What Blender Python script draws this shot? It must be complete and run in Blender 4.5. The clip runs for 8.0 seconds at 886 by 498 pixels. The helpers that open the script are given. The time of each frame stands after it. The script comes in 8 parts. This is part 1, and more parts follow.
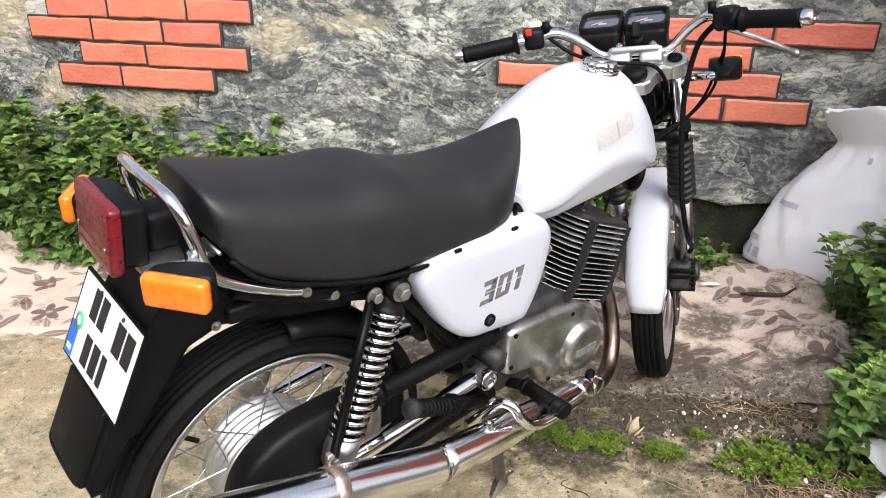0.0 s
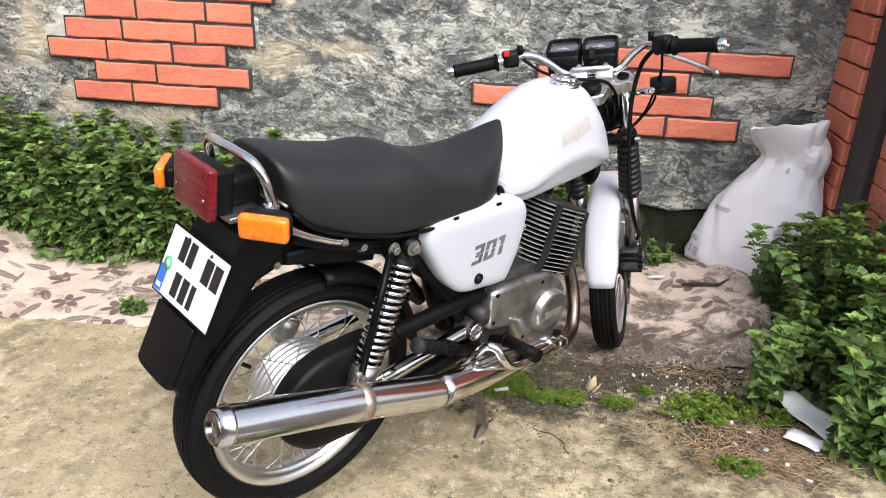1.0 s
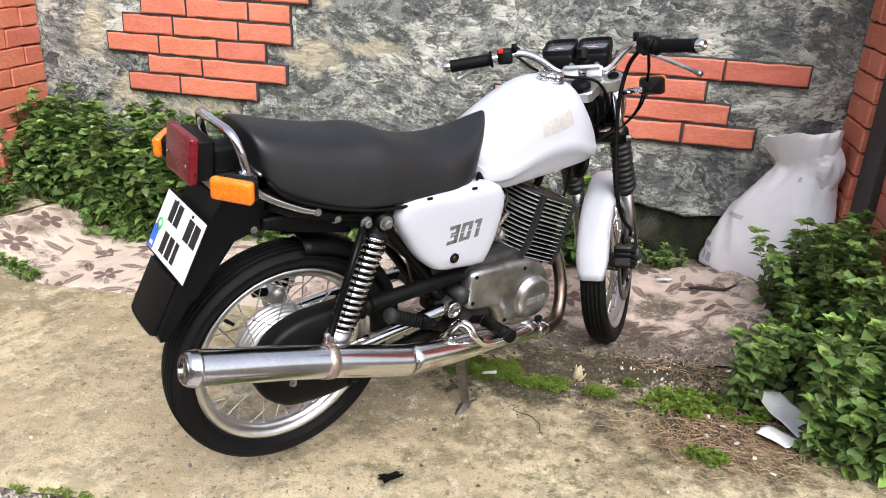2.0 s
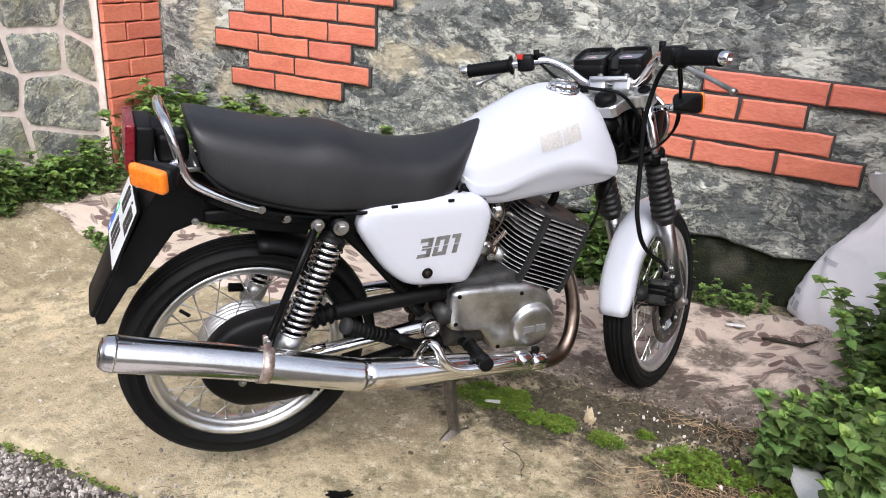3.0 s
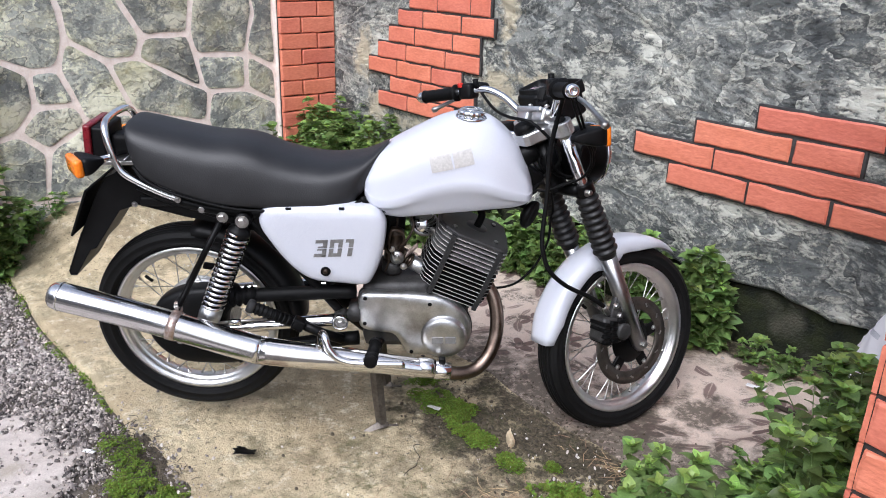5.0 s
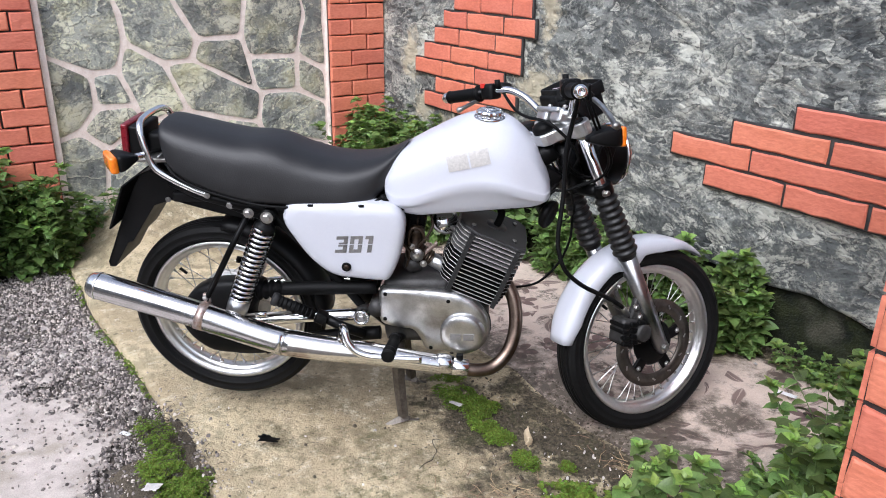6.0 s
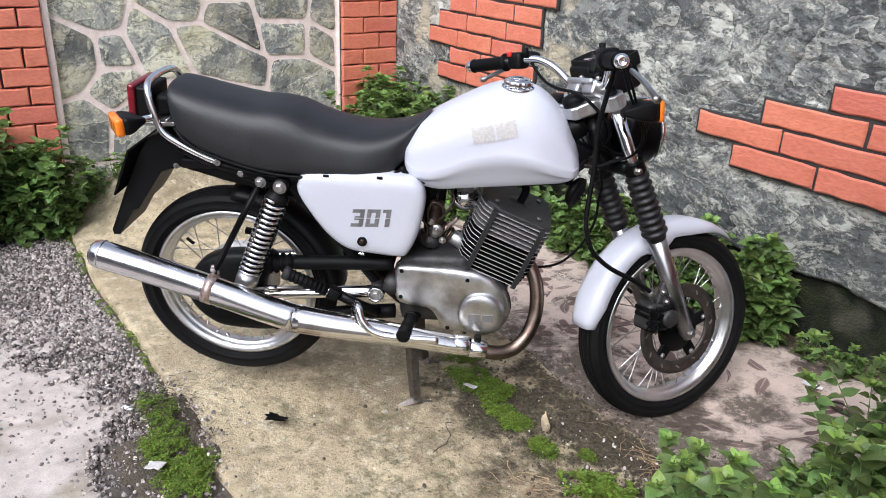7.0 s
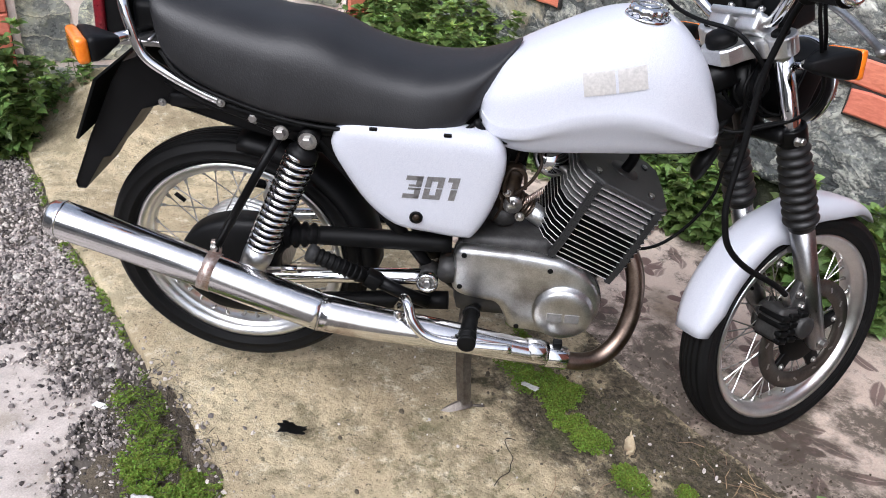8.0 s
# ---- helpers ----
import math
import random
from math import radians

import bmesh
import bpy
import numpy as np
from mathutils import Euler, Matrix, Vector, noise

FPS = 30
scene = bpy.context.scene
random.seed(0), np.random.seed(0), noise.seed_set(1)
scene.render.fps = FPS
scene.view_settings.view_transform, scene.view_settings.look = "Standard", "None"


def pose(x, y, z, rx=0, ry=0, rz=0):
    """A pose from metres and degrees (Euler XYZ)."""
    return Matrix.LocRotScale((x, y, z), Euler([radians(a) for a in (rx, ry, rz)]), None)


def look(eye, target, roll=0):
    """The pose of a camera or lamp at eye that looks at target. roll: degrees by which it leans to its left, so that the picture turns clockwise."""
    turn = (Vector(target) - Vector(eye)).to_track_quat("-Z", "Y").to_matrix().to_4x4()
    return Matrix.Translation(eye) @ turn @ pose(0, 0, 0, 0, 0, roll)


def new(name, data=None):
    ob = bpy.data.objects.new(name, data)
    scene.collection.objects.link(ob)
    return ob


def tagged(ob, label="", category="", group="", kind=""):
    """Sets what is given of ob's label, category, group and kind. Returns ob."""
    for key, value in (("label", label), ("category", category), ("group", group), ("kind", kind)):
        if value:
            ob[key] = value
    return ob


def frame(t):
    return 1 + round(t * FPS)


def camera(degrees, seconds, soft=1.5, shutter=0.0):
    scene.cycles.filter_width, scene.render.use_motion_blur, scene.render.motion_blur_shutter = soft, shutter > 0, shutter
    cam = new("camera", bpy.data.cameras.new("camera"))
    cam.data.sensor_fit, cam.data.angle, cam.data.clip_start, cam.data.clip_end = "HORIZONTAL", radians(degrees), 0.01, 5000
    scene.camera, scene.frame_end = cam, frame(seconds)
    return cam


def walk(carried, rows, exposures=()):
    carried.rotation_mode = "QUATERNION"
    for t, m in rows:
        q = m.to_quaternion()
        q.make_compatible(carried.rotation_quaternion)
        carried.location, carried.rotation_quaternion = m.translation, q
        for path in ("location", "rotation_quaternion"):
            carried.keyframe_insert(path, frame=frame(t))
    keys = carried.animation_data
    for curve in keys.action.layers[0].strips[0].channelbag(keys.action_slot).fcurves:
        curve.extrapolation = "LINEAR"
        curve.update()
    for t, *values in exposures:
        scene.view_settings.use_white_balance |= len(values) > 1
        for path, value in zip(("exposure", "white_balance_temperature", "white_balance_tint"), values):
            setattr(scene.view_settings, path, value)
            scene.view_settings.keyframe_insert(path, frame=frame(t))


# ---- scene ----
cam = camera(59.9, 8.0, soft=1.0)
METRES, EYE, TILT, LEAN, TURN = 3.296, 1.3464, -25.248, -0.702, 10.105
ROWS = [
    (0.0, 0.0, 0.0, 0.0, 0.0, 0.0, -0.0),
    (0.5, -0.0335, -0.0614, -0.0275, -3.69, 1.0, 0.46),
    (0.8, -0.0355, -0.0958, -0.0367, -3.62, 1.98, 0.15),
    (1.0, -0.0309, -0.1158, -0.0457, -3.17, 2.45, -0.11),
    (1.5, -0.0043, -0.1618, -0.0724, -1.14, 3.22, -1.05),
    (1.7, 0.010, -0.1627, -0.0747, -0.15, 3.39, -1.69),
    (2.8, 0.1539, -0.1035, -0.0486, 10.91, 2.64, -8.31),
    (3.0, 0.1843, -0.0935, -0.0514, 14.24, 2.83, -9.6),
    (3.5, 0.2726, -0.0833, -0.0444, 20.97, 2.29, -12.34),
    (4.0, 0.3607, -0.0461, -0.0293, 27.0, 1.99, -14.84),
    (4.2, 0.3857, -0.0348, -0.0189, 29.02, 2.05, -15.71),
    (5.3, 0.5223, 0.0048, 0.0167, 39.62, -1.57, -17.28),
    (5.5, 0.5289, 0.009, 0.0198, 40.74, -1.88, -17.48),
    (6.0, 0.5343, 0.0138, 0.0214, 42.41, -2.08, -17.97),
    (6.5, 0.5293, 0.0147, 0.0167, 42.93, -2.67, -18.66),
    (7.0, 0.5007, 0.0259, 0.0154, 42.45, -3.94, -19.5),
    (7.5, 0.4181, 0.0491, 0.0237, 41.22, -6.58, -20.59),
    (7.6, 0.4014, 0.0558, 0.0261, 41.01, -7.38, -20.83),
    (8.0, 0.33, 0.0986, 0.0302, 40.73, -11.0, -21.97),
]
walk(cam, [(t, pose(-0.0379, 0.1189, EYE, TILT, LEAN, TURN) @ pose(METRES * x, METRES * y, METRES * z, 90 + pitch, roll, yaw)) for t, x, y, z, yaw, pitch, roll in ROWS],
     [(0.0, 0.88, 6400, 11), (1.5, 0.81, 6400, 11), (2.8, 0.72, 6300, 12), (3.5, 0.62, 6050, 13), (5.5, 0.60, 5950, 13), (8.0, 0.60, 6050, 13)])

# ---- daylight: overcast, bright, slightly cool ----
world = bpy.data.worlds.new("sky")
scene.world = world
world.use_nodes = True
wn = world.node_tree.nodes
wl = world.node_tree.links
sky = wn.new("ShaderNodeTexSky")
sky.sky_type = "NISHITA"
sky.sun_disc = False
sky.sun_elevation = radians(48)
sky.sun_rotation = radians(153)
sky.air_density = 1.0
sky.dust_density = 4.0
grey = wn.new("ShaderNodeHueSaturation")
grey.inputs["Saturation"].default_value = 0.5
wl.new(sky.outputs[0], grey.inputs["Color"])
wl.new(grey.outputs[0], wn["Background"].inputs["Color"])
wn["Background"].inputs["Strength"].default_value = 0.15
sun = new("sun", bpy.data.lights.new("sun", "SUN"))
sun.data.energy = 1.6
sun.data.angle = radians(40)
sun.data.color = (0.95, 0.972, 1.0)
sun.matrix_world = look((2.0, -3.0, 5.6), (-0.3, 1.6, 0.0))

# ---- materials ----
def surface(name, base, other, rough=0.6, metal=0.0, size=0.05, spread=0.5, bump=0.2, fine=0.006, depth=0.004, coat=0.0, stretch=(1, 1, 1), rough_var=0.12, third=None, third_at=0.62, coords="pos"):
    """A two-scale procedural surface: a broad mottling of two colours, a fine grain, and a bump."""
    m = bpy.data.materials.new(name)
    m.use_nodes = True
    n, l = m.node_tree.nodes, m.node_tree.links
    b = n["Principled BSDF"]
    geo = n.new("ShaderNodeNewGeometry") if coords == "pos" else n.new("ShaderNodeTexCoord")
    mp = n.new("ShaderNodeMapping")
    mp.inputs["Scale"].default_value = stretch
    l.new(geo.outputs["Position" if coords == "pos" else "Object"], mp.inputs["Vector"])
    broad = n.new("ShaderNodeTexNoise")
    broad.inputs["Scale"].default_value = 1.0 / size
    broad.inputs["Detail"].default_value = 6
    broad.inputs["Roughness"].default_value = 0.62
    l.new(mp.outputs[0], broad.inputs["Vector"])
    grain = n.new("ShaderNodeTexNoise")
    grain.inputs["Scale"].default_value = 1.0 / fine
    grain.inputs["Detail"].default_value = 3
    l.new(mp.outputs[0], grain.inputs["Vector"])
    ramp = n.new("ShaderNodeValToRGB")
    ramp.color_ramp.elements[0].position = 0.5 - spread / 2
    ramp.color_ramp.elements[1].position = 0.5 + spread / 2
    ramp.color_ramp.elements[0].color = (*base, 1)
    ramp.color_ramp.elements[1].color = (*other, 1)
    l.new(broad.outputs["Fac"], ramp.inputs["Fac"])
    col = ramp.outputs["Color"]
    if third:
        big = n.new("ShaderNodeTexNoise")
        big.inputs["Scale"].default_value = 0.33 / size
        big.inputs["Detail"].default_value = 5
        l.new(mp.outputs[0], big.inputs["Vector"])
        r2 = n.new("ShaderNodeValToRGB")
        r2.color_ramp.elements[0].position = third_at - 0.06
        r2.color_ramp.elements[1].position = third_at + 0.06
        l.new(big.outputs["Fac"], r2.inputs["Fac"])
        mx = n.new("ShaderNodeMix")
        mx.data_type = "RGBA"
        l.new(r2.outputs["Color"], mx.inputs["Factor"])
        l.new(col, mx.inputs[6])
        mx.inputs[7].default_value = (*third, 1)
        col = mx.outputs[2]
    g = n.new("ShaderNodeMix")
    g.data_type, g.blend_type = "RGBA", "OVERLAY"
    g.inputs["Factor"].default_value = 0.35
    l.new(col, g.inputs[6])
    l.new(grain.outputs["Fac"], g.inputs[7])
    l.new(g.outputs[2], b.inputs["Base Color"])
    rr = n.new("ShaderNodeMapRange")
    rr.inputs["To Min"].default_value = max(0.02, rough - rough_var)
    rr.inputs["To Max"].default_value = min(1.0, rough + rough_var)
    l.new(broad.outputs["Fac"], rr.inputs["Value"])
    l.new(rr.outputs[0], b.inputs["Roughness"])
    b.inputs["Metallic"].default_value = metal
    b.inputs["Coat Weight"].default_value = coat
    b.inputs["Coat Roughness"].default_value = 0.06
    if bump > 0:
        add = n.new("ShaderNodeMath")
        add.operation = "MULTIPLY_ADD"
        l.new(broad.outputs["Fac"], add.inputs[0])
        add.inputs[1].default_value = 1.5
        l.new(grain.outputs["Fac"], add.inputs[2])
        bp = n.new("ShaderNodeBump")
        bp.inputs["Strength"].default_value = bump
        bp.inputs["Distance"].default_value = depth
        l.new(add.outputs[0], bp.inputs["Height"])
        l.new(bp.outputs[0], b.inputs["Normal"])
    return m


def tint_by_piece(m, amount=0.25, hue=0.02):
    """Lets each piece differ a little in lightness and hue."""
    n, l = m.node_tree.nodes, m.node_tree.links
    b = n["Principled BSDF"]
    old = b.inputs["Base Color"].links[0].from_socket
    info = n.new("ShaderNodeObjectInfo")
    isl = n.new("ShaderNodeNewGeometry")
    s = n.new("ShaderNodeMath")
    s.operation = "ADD"
    l.new(info.outputs["Random"], s.inputs[0])
    l.new(isl.outputs["Random Per Island"], s.inputs[1])
    f = n.new("ShaderNodeMath")
    f.operation = "FRACT"
    l.new(s.outputs[0], f.inputs[0])
    hs = n.new("ShaderNodeHueSaturation")
    v = n.new("ShaderNodeMapRange")
    v.inputs["To Min"].default_value, v.inputs["To Max"].default_value = 1 - amount, 1 + amount
    l.new(f.outputs[0], v.inputs["Value"])
    h = n.new("ShaderNodeMapRange")
    h.inputs["To Min"].default_value, h.inputs["To Max"].default_value = 0.5 - hue, 0.5 + hue
    l.new(f.outputs[0], h.inputs["Value"])
    l.new(v.outputs[0], hs.inputs["Value"])
    l.new(h.outputs[0], hs.inputs["Hue"])
    l.new(old, hs.inputs["Color"])
    l.new(hs.outputs[0], b.inputs["Base Color"])
    return m


def plain(name, colour, rough=0.5, metal=0.0, coat=0.0):
    m = bpy.data.materials.new(name)
    m.use_nodes = True
    b = m.node_tree.nodes["Principled BSDF"]
    b.inputs["Base Color"].default_value = (*colour, 1)
    b.inputs["Roughness"].default_value = rough
    b.inputs["Metallic"].default_value = metal
    b.inputs["Coat Weight"].default_value = coat
    return m


def plaster(name, tones, size, stretch, relief=1.0, shift=0.0, axis=(0, 1, 0), swing=1.5):
    """Trowelled render, dry-brushed: each trowel mark has its own direction; paint caught on the ridges; relief light
    and shade painted on the smears.
    tones: five colours from the deepest ground to the cream on top."""
    m = bpy.data.materials.new(name)
    m.use_nodes = True
    n, l = m.node_tree.nodes, m.node_tree.links
    b = n["Principled BSDF"]

    def tex(vec, scale, detail, kind="FBM", rough=0.6, distortion=0.0):
        t = n.new("ShaderNodeTexNoise")
        t.noise_type = kind
        t.normalize = True
        t.inputs["Scale"].default_value = scale
        t.inputs["Detail"].default_value = detail
        t.inputs["Roughness"].default_value = rough
        t.inputs["Distortion"].default_value = distortion
        l.new(vec, t.inputs["Vector"])
        return t

    def ramp(val, lo, hi, out_lo=0.0, out_hi=1.0):
        r = n.new("ShaderNodeMapRange")
        r.inputs["From Min"].default_value, r.inputs["From Max"].default_value = lo, hi
        r.inputs["To Min"].default_value, r.inputs["To Max"].default_value = out_lo, out_hi
        l.new(val, r.inputs["Value"])
        return r.outputs[0]

    def mix(fac, a, c):
        x = n.new("ShaderNodeMix")
        x.data_type = "RGBA"
        l.new(fac, x.inputs["Factor"])
        for sock, val in ((x.inputs[6], a), (x.inputs[7], c)):
            if isinstance(val, tuple):
                sock.default_value = (*val, 1)
            else:
                l.new(val, sock)
        return x.outputs[2]

    def calc(op, a, c):
        x = n.new("ShaderNodeMath")
        x.operation = op
        for sock, val in ((x.inputs[0], a), (x.inputs[1], c)):
            if isinstance(val, (int, float)):
                sock.default_value = val
            else:
                l.new(val, sock)
        return x.outputs[0]

    geo = n.new("ShaderNodeNewGeometry")
    pos = geo.outputs["Position"]

    def add_vec(op, u, v, w=None):
        x = n.new("ShaderNodeVectorMath")
        x.operation = op
        for sock, val in zip(x.inputs, (u, v, w)):
            if isinstance(val, tuple):
                sock.default_value = val
            elif val is not None:
                l.new(val, sock)
        return x.outputs[0]

    def marks(cell_scale, turn):
        """Coordinates that turn and jump from one trowel mark to the next."""
        warp = tex(pos, cell_scale * 1.6, 4, rough=0.6)
        wob = add_vec("MULTIPLY_ADD", warp.outputs["Color"], tuple([0.35 / cell_scale] * 3), pos)
        flat = n.new("ShaderNodeMapping")
        flat.inputs["Scale"].default_value = (0.75, 0.75, 1.35)
        l.new(wob, flat.inputs["Vector"])
        v = n.new("ShaderNodeTexVoronoi")
        v.inputs["Scale"].default_value = cell_scale
        l.new(flat.outputs[0], v.inputs["Vector"])
        sp = n.new("ShaderNodeSeparateColor")
        l.new(v.outputs["Color"], sp.inputs[0])
        rot = n.new("ShaderNodeVectorRotate")
        rot.inputs["Axis"].default_value = axis
        ang = calc("MULTIPLY", calc("SUBTRACT", sp.outputs[0], 0.5), turn)
        l.new(ang, rot.inputs["Angle"])
        l.new(pos, rot.inputs["Vector"])
        jump = add_vec("MULTIPLY_ADD", v.outputs["Color"], (4.0, 4.0, 4.0), rot.outputs[0])
        mp = n.new("ShaderNodeMapping")
        mp.inputs["Scale"].default_value = stretch
        l.new(jump, mp.inputs["Vector"])
        return mp.outputs[0], sp

    big, big_id = marks(2.6, swing)
    little, little_id = marks(6.0, swing * 1.2)
    stroke = tex(big, 2.3 / size, 9, rough=0.60)
    ridge = tex(big, 2.6 / size, 7, "RIDGED_MULTIFRACTAL", 0.5, 0.05)
    cross = tex(little, 5.0 / size, 8, rough=0.64)
    crest = tex(little, 3.8 / size, 6, "RIDGED_MULTIFRACTAL", 0.5, 0.08)
    patchy = tex(pos, 0.6 / size, 6, rough=0.6)
    dry = tex(little, 15.0 / size, 5, rough=0.75)
    stipple = tex(pos, 75, 4, rough=0.8)
    grain = tex(pos, 260, 3)

    def weigh(*pairs):
        out = None
        for sock, k in pairs:
            term = calc("MULTIPLY", sock, k)
            out = term if out is None else calc("ADD", out, term)
        return out

    fac = [t.outputs["Fac"] for t in (stroke, cross, patchy, dry, stipple)]
    first = weigh((fac[0], 0.34), (fac[1], 0.24), (fac[2], 0.22), (fac[3], 0.14), (fac[4], 0.14), (big_id.outputs[1], 0.05))
    second = weigh((fac[0], 0.26), (fac[1], 0.20), (fac[2], 0.40), (fac[3], 0.20), (fac[4], 0.14), (little_id.outputs[2], 0.05))
    lay_1 = ramp(first, 0.548 - shift, 0.580 - shift)
    lay_2 = ramp(second, 0.650 - shift, 0.685 - shift)
    col = mix(ramp(fac[2], 0.38, 0.62), tones[1], tones[2])
    hollow = ramp(first, 0.505 - shift, 0.475 - shift)
    col = mix(hollow, col, tones[0])
    col = mix(calc("MULTIPLY", lay_1, 0.62), col, tones[3])
    col = mix(calc("MULTIPLY", lay_2, 0.9), col, tones[4])
    line_1 = calc("MULTIPLY", ramp(ridge.outputs["Fac"], 0.80, 0.95), ramp(fac[4], 0.42, 0.52))
    line_2 = calc("MULTIPLY", ramp(crest.outputs["Fac"], 0.84, 0.97), ramp(fac[3], 0.44, 0.54))
    col = mix(calc("MULTIPLY", line_1, 0.5), col, tones[4])
    col = mix(calc("MULTIPLY", line_2, 0.75), col, tones[0])
    specks = calc("MULTIPLY", ramp(fac[4], 0.565, 0.62), ramp(fac[0], 0.42, 0.54))
    col = mix(calc("MULTIPLY", specks, 0.7), col, tones[4])
    fine_ridge = tex(little, 8.0 / size, 7, "RIDGED_MULTIFRACTAL", 0.55, 0.12)
    fine_crack = tex(big, 5.0 / size, 7, "RIDGED_MULTIFRACTAL", 0.55, 0.1)
    line_3 = calc("MULTIPLY", ramp(fine_ridge.outputs["Fac"], 0.66, 0.86), ramp(fac[2], 0.36, 0.56))
    line_4 = calc("MULTIPLY", ramp(fine_crack.outputs["Fac"], 0.80, 0.97), ramp(fac[1], 0.62, 0.40))
    # cream brushed on fine ridges, strengthened as painted relief highlights
    col = mix(calc("MULTIPLY", line_3, 0.45), col, tones[4])
    col = mix(calc("MULTIPLY", line_4, 0.5), col, tones[0])
    bent = tex(pos, 5.0, 4, rough=0.6)
    swept = add_vec("MULTIPLY_ADD", bent.outputs["Color"], (0.10, 0.10, 0.10), pos)

    def terraces(scale, steps, squash, seed):
        """Overlapping smears of render: a slope that ends in a sharp lip."""
        mp = n.new("ShaderNodeMapping")
        mp.inputs["Location"].default_value = (seed, seed, seed)
        mp.inputs["Scale"].default_value = squash
        l.new(swept, mp.inputs["Vector"])
        t = tex(mp.outputs[0], scale, 3.5, rough=0.52, distortion=0.5)
        return calc("FRACT", calc("MULTIPLY", t.outputs["Fac"], steps), 0.0)

    wide, narrow = terraces(1.9, 7.0, (0.8, 0.8, 1.5), 3.0), terraces(4.6, 6.0, (0.75, 0.75, 1.6), 8.0)
    torn = ramp(fac[3], 0.40, 0.56)
    lip = calc("MULTIPLY", calc("MAXIMUM", ramp(wide, 0.84, 0.97), calc("MULTIPLY", ramp(narrow, 0.80, 0.98), ramp(fac[2], 0.46, 0.58))), torn)
    gutter_shade = calc("MULTIPLY", calc("MAXIMUM", ramp(wide, 0.12, 0.0), calc("MULTIPLY", ramp(narrow, 0.16, 0.0), ramp(fac[2], 0.40, 0.54))), ramp(fac[1], 0.40, 0.52))
    # lit lips and shaded undersides of the smears, put into the colour
    col = mix(calc("MULTIPLY", lip, 0.80), col, tones[4])
    col = mix(calc("MULTIPLY", gutter_shade, 0.75), col, tones[0])
    h = weigh((wide, 0.17), (narrow, 0.09), (line_3, 0.10), (line_4, -0.12), (fac[0], 0.7), (fac[1], 0.4), (lay_1, 0.10), (lay_2, 0.10), (line_1, 0.16), (line_2, -0.16), (fac[4], 0.10))
    pits = ramp(grain.outputs["Fac"], 0.30, 0.42, 0.72, 1.0)
    hs = n.new("ShaderNodeHueSaturation")
    l.new(pits, hs.inputs["Value"])
    l.new(col, hs.inputs["Color"])
    l.new(hs.outputs[0], b.inputs["Base Color"])
    b.inputs["Roughness"].default_value = 0.62
    b.inputs["Specular IOR Level"].default_value = 0.35
    hh = calc("ADD", h, calc("ADD", calc("MULTIPLY", ridge.outputs["Fac"], 0.18), calc("MULTIPLY", grain.outputs["Fac"], 0.06)))
    bp = n.new("ShaderNodeBump")
    bp.inputs["Strength"].default_value = 0.95
    bp.inputs["Distance"].default_value = 0.042 * relief
    l.new(hh, bp.inputs["Height"])
    l.new(bp.outputs[0], b.inputs["Normal"])
    return m


def stain_shade_mask(n, l, vec, spots, breakup):
    """How strongly dirt, paint or painted shade lies at a place: soft ellipses (x, y, rx, ry), torn by noise."""
    best = None
    for x, y, rx, ry in spots:
        mp = n.new("ShaderNodeMapping")
        mp.vector_type = "POINT"
        mp.inputs["Location"].default_value = (-x / rx, -y / ry, 0)
        mp.inputs["Scale"].default_value = (1 / rx, 1 / ry, 0)
        l.new(vec, mp.inputs["Vector"])
        g = n.new("ShaderNodeTexGradient")
        g.gradient_type = "SPHERICAL"
        l.new(mp.outputs[0], g.inputs["Vector"])
        if best is None:
            best = g.outputs["Fac"]
        else:
            mx = n.new("ShaderNodeMath")
            mx.operation = "MAXIMUM"
            l.new(best, mx.inputs[0])
            l.new(g.outputs["Fac"], mx.inputs[1])
            best = mx.outputs[0]
    ad = n.new("ShaderNodeMath")
    ad.operation = "MULTIPLY_ADD"
    ad.inputs[1].default_value = 2.6
    l.new(breakup, ad.inputs[0])
    l.new(best, ad.inputs[2])
    r = n.new("ShaderNodeMapRange")
    r.inputs["From Min"].default_value, r.inputs["From Max"].default_value = 1.62, 2.02
    l.new(ad.outputs[0], r.inputs["Value"])
    inside = n.new("ShaderNodeMath")
    inside.operation = "MULTIPLY"
    inside.inputs[1].default_value = 12.0
    inside.use_clamp = True
    l.new(best, inside.inputs[0])
    bo = n.new("ShaderNodeMath")
    bo.operation = "MULTIPLY"
    l.new(r.outputs[0], bo.inputs[0])
    l.new(inside.outputs[0], bo.inputs[1])
    return bo.outputs[0]


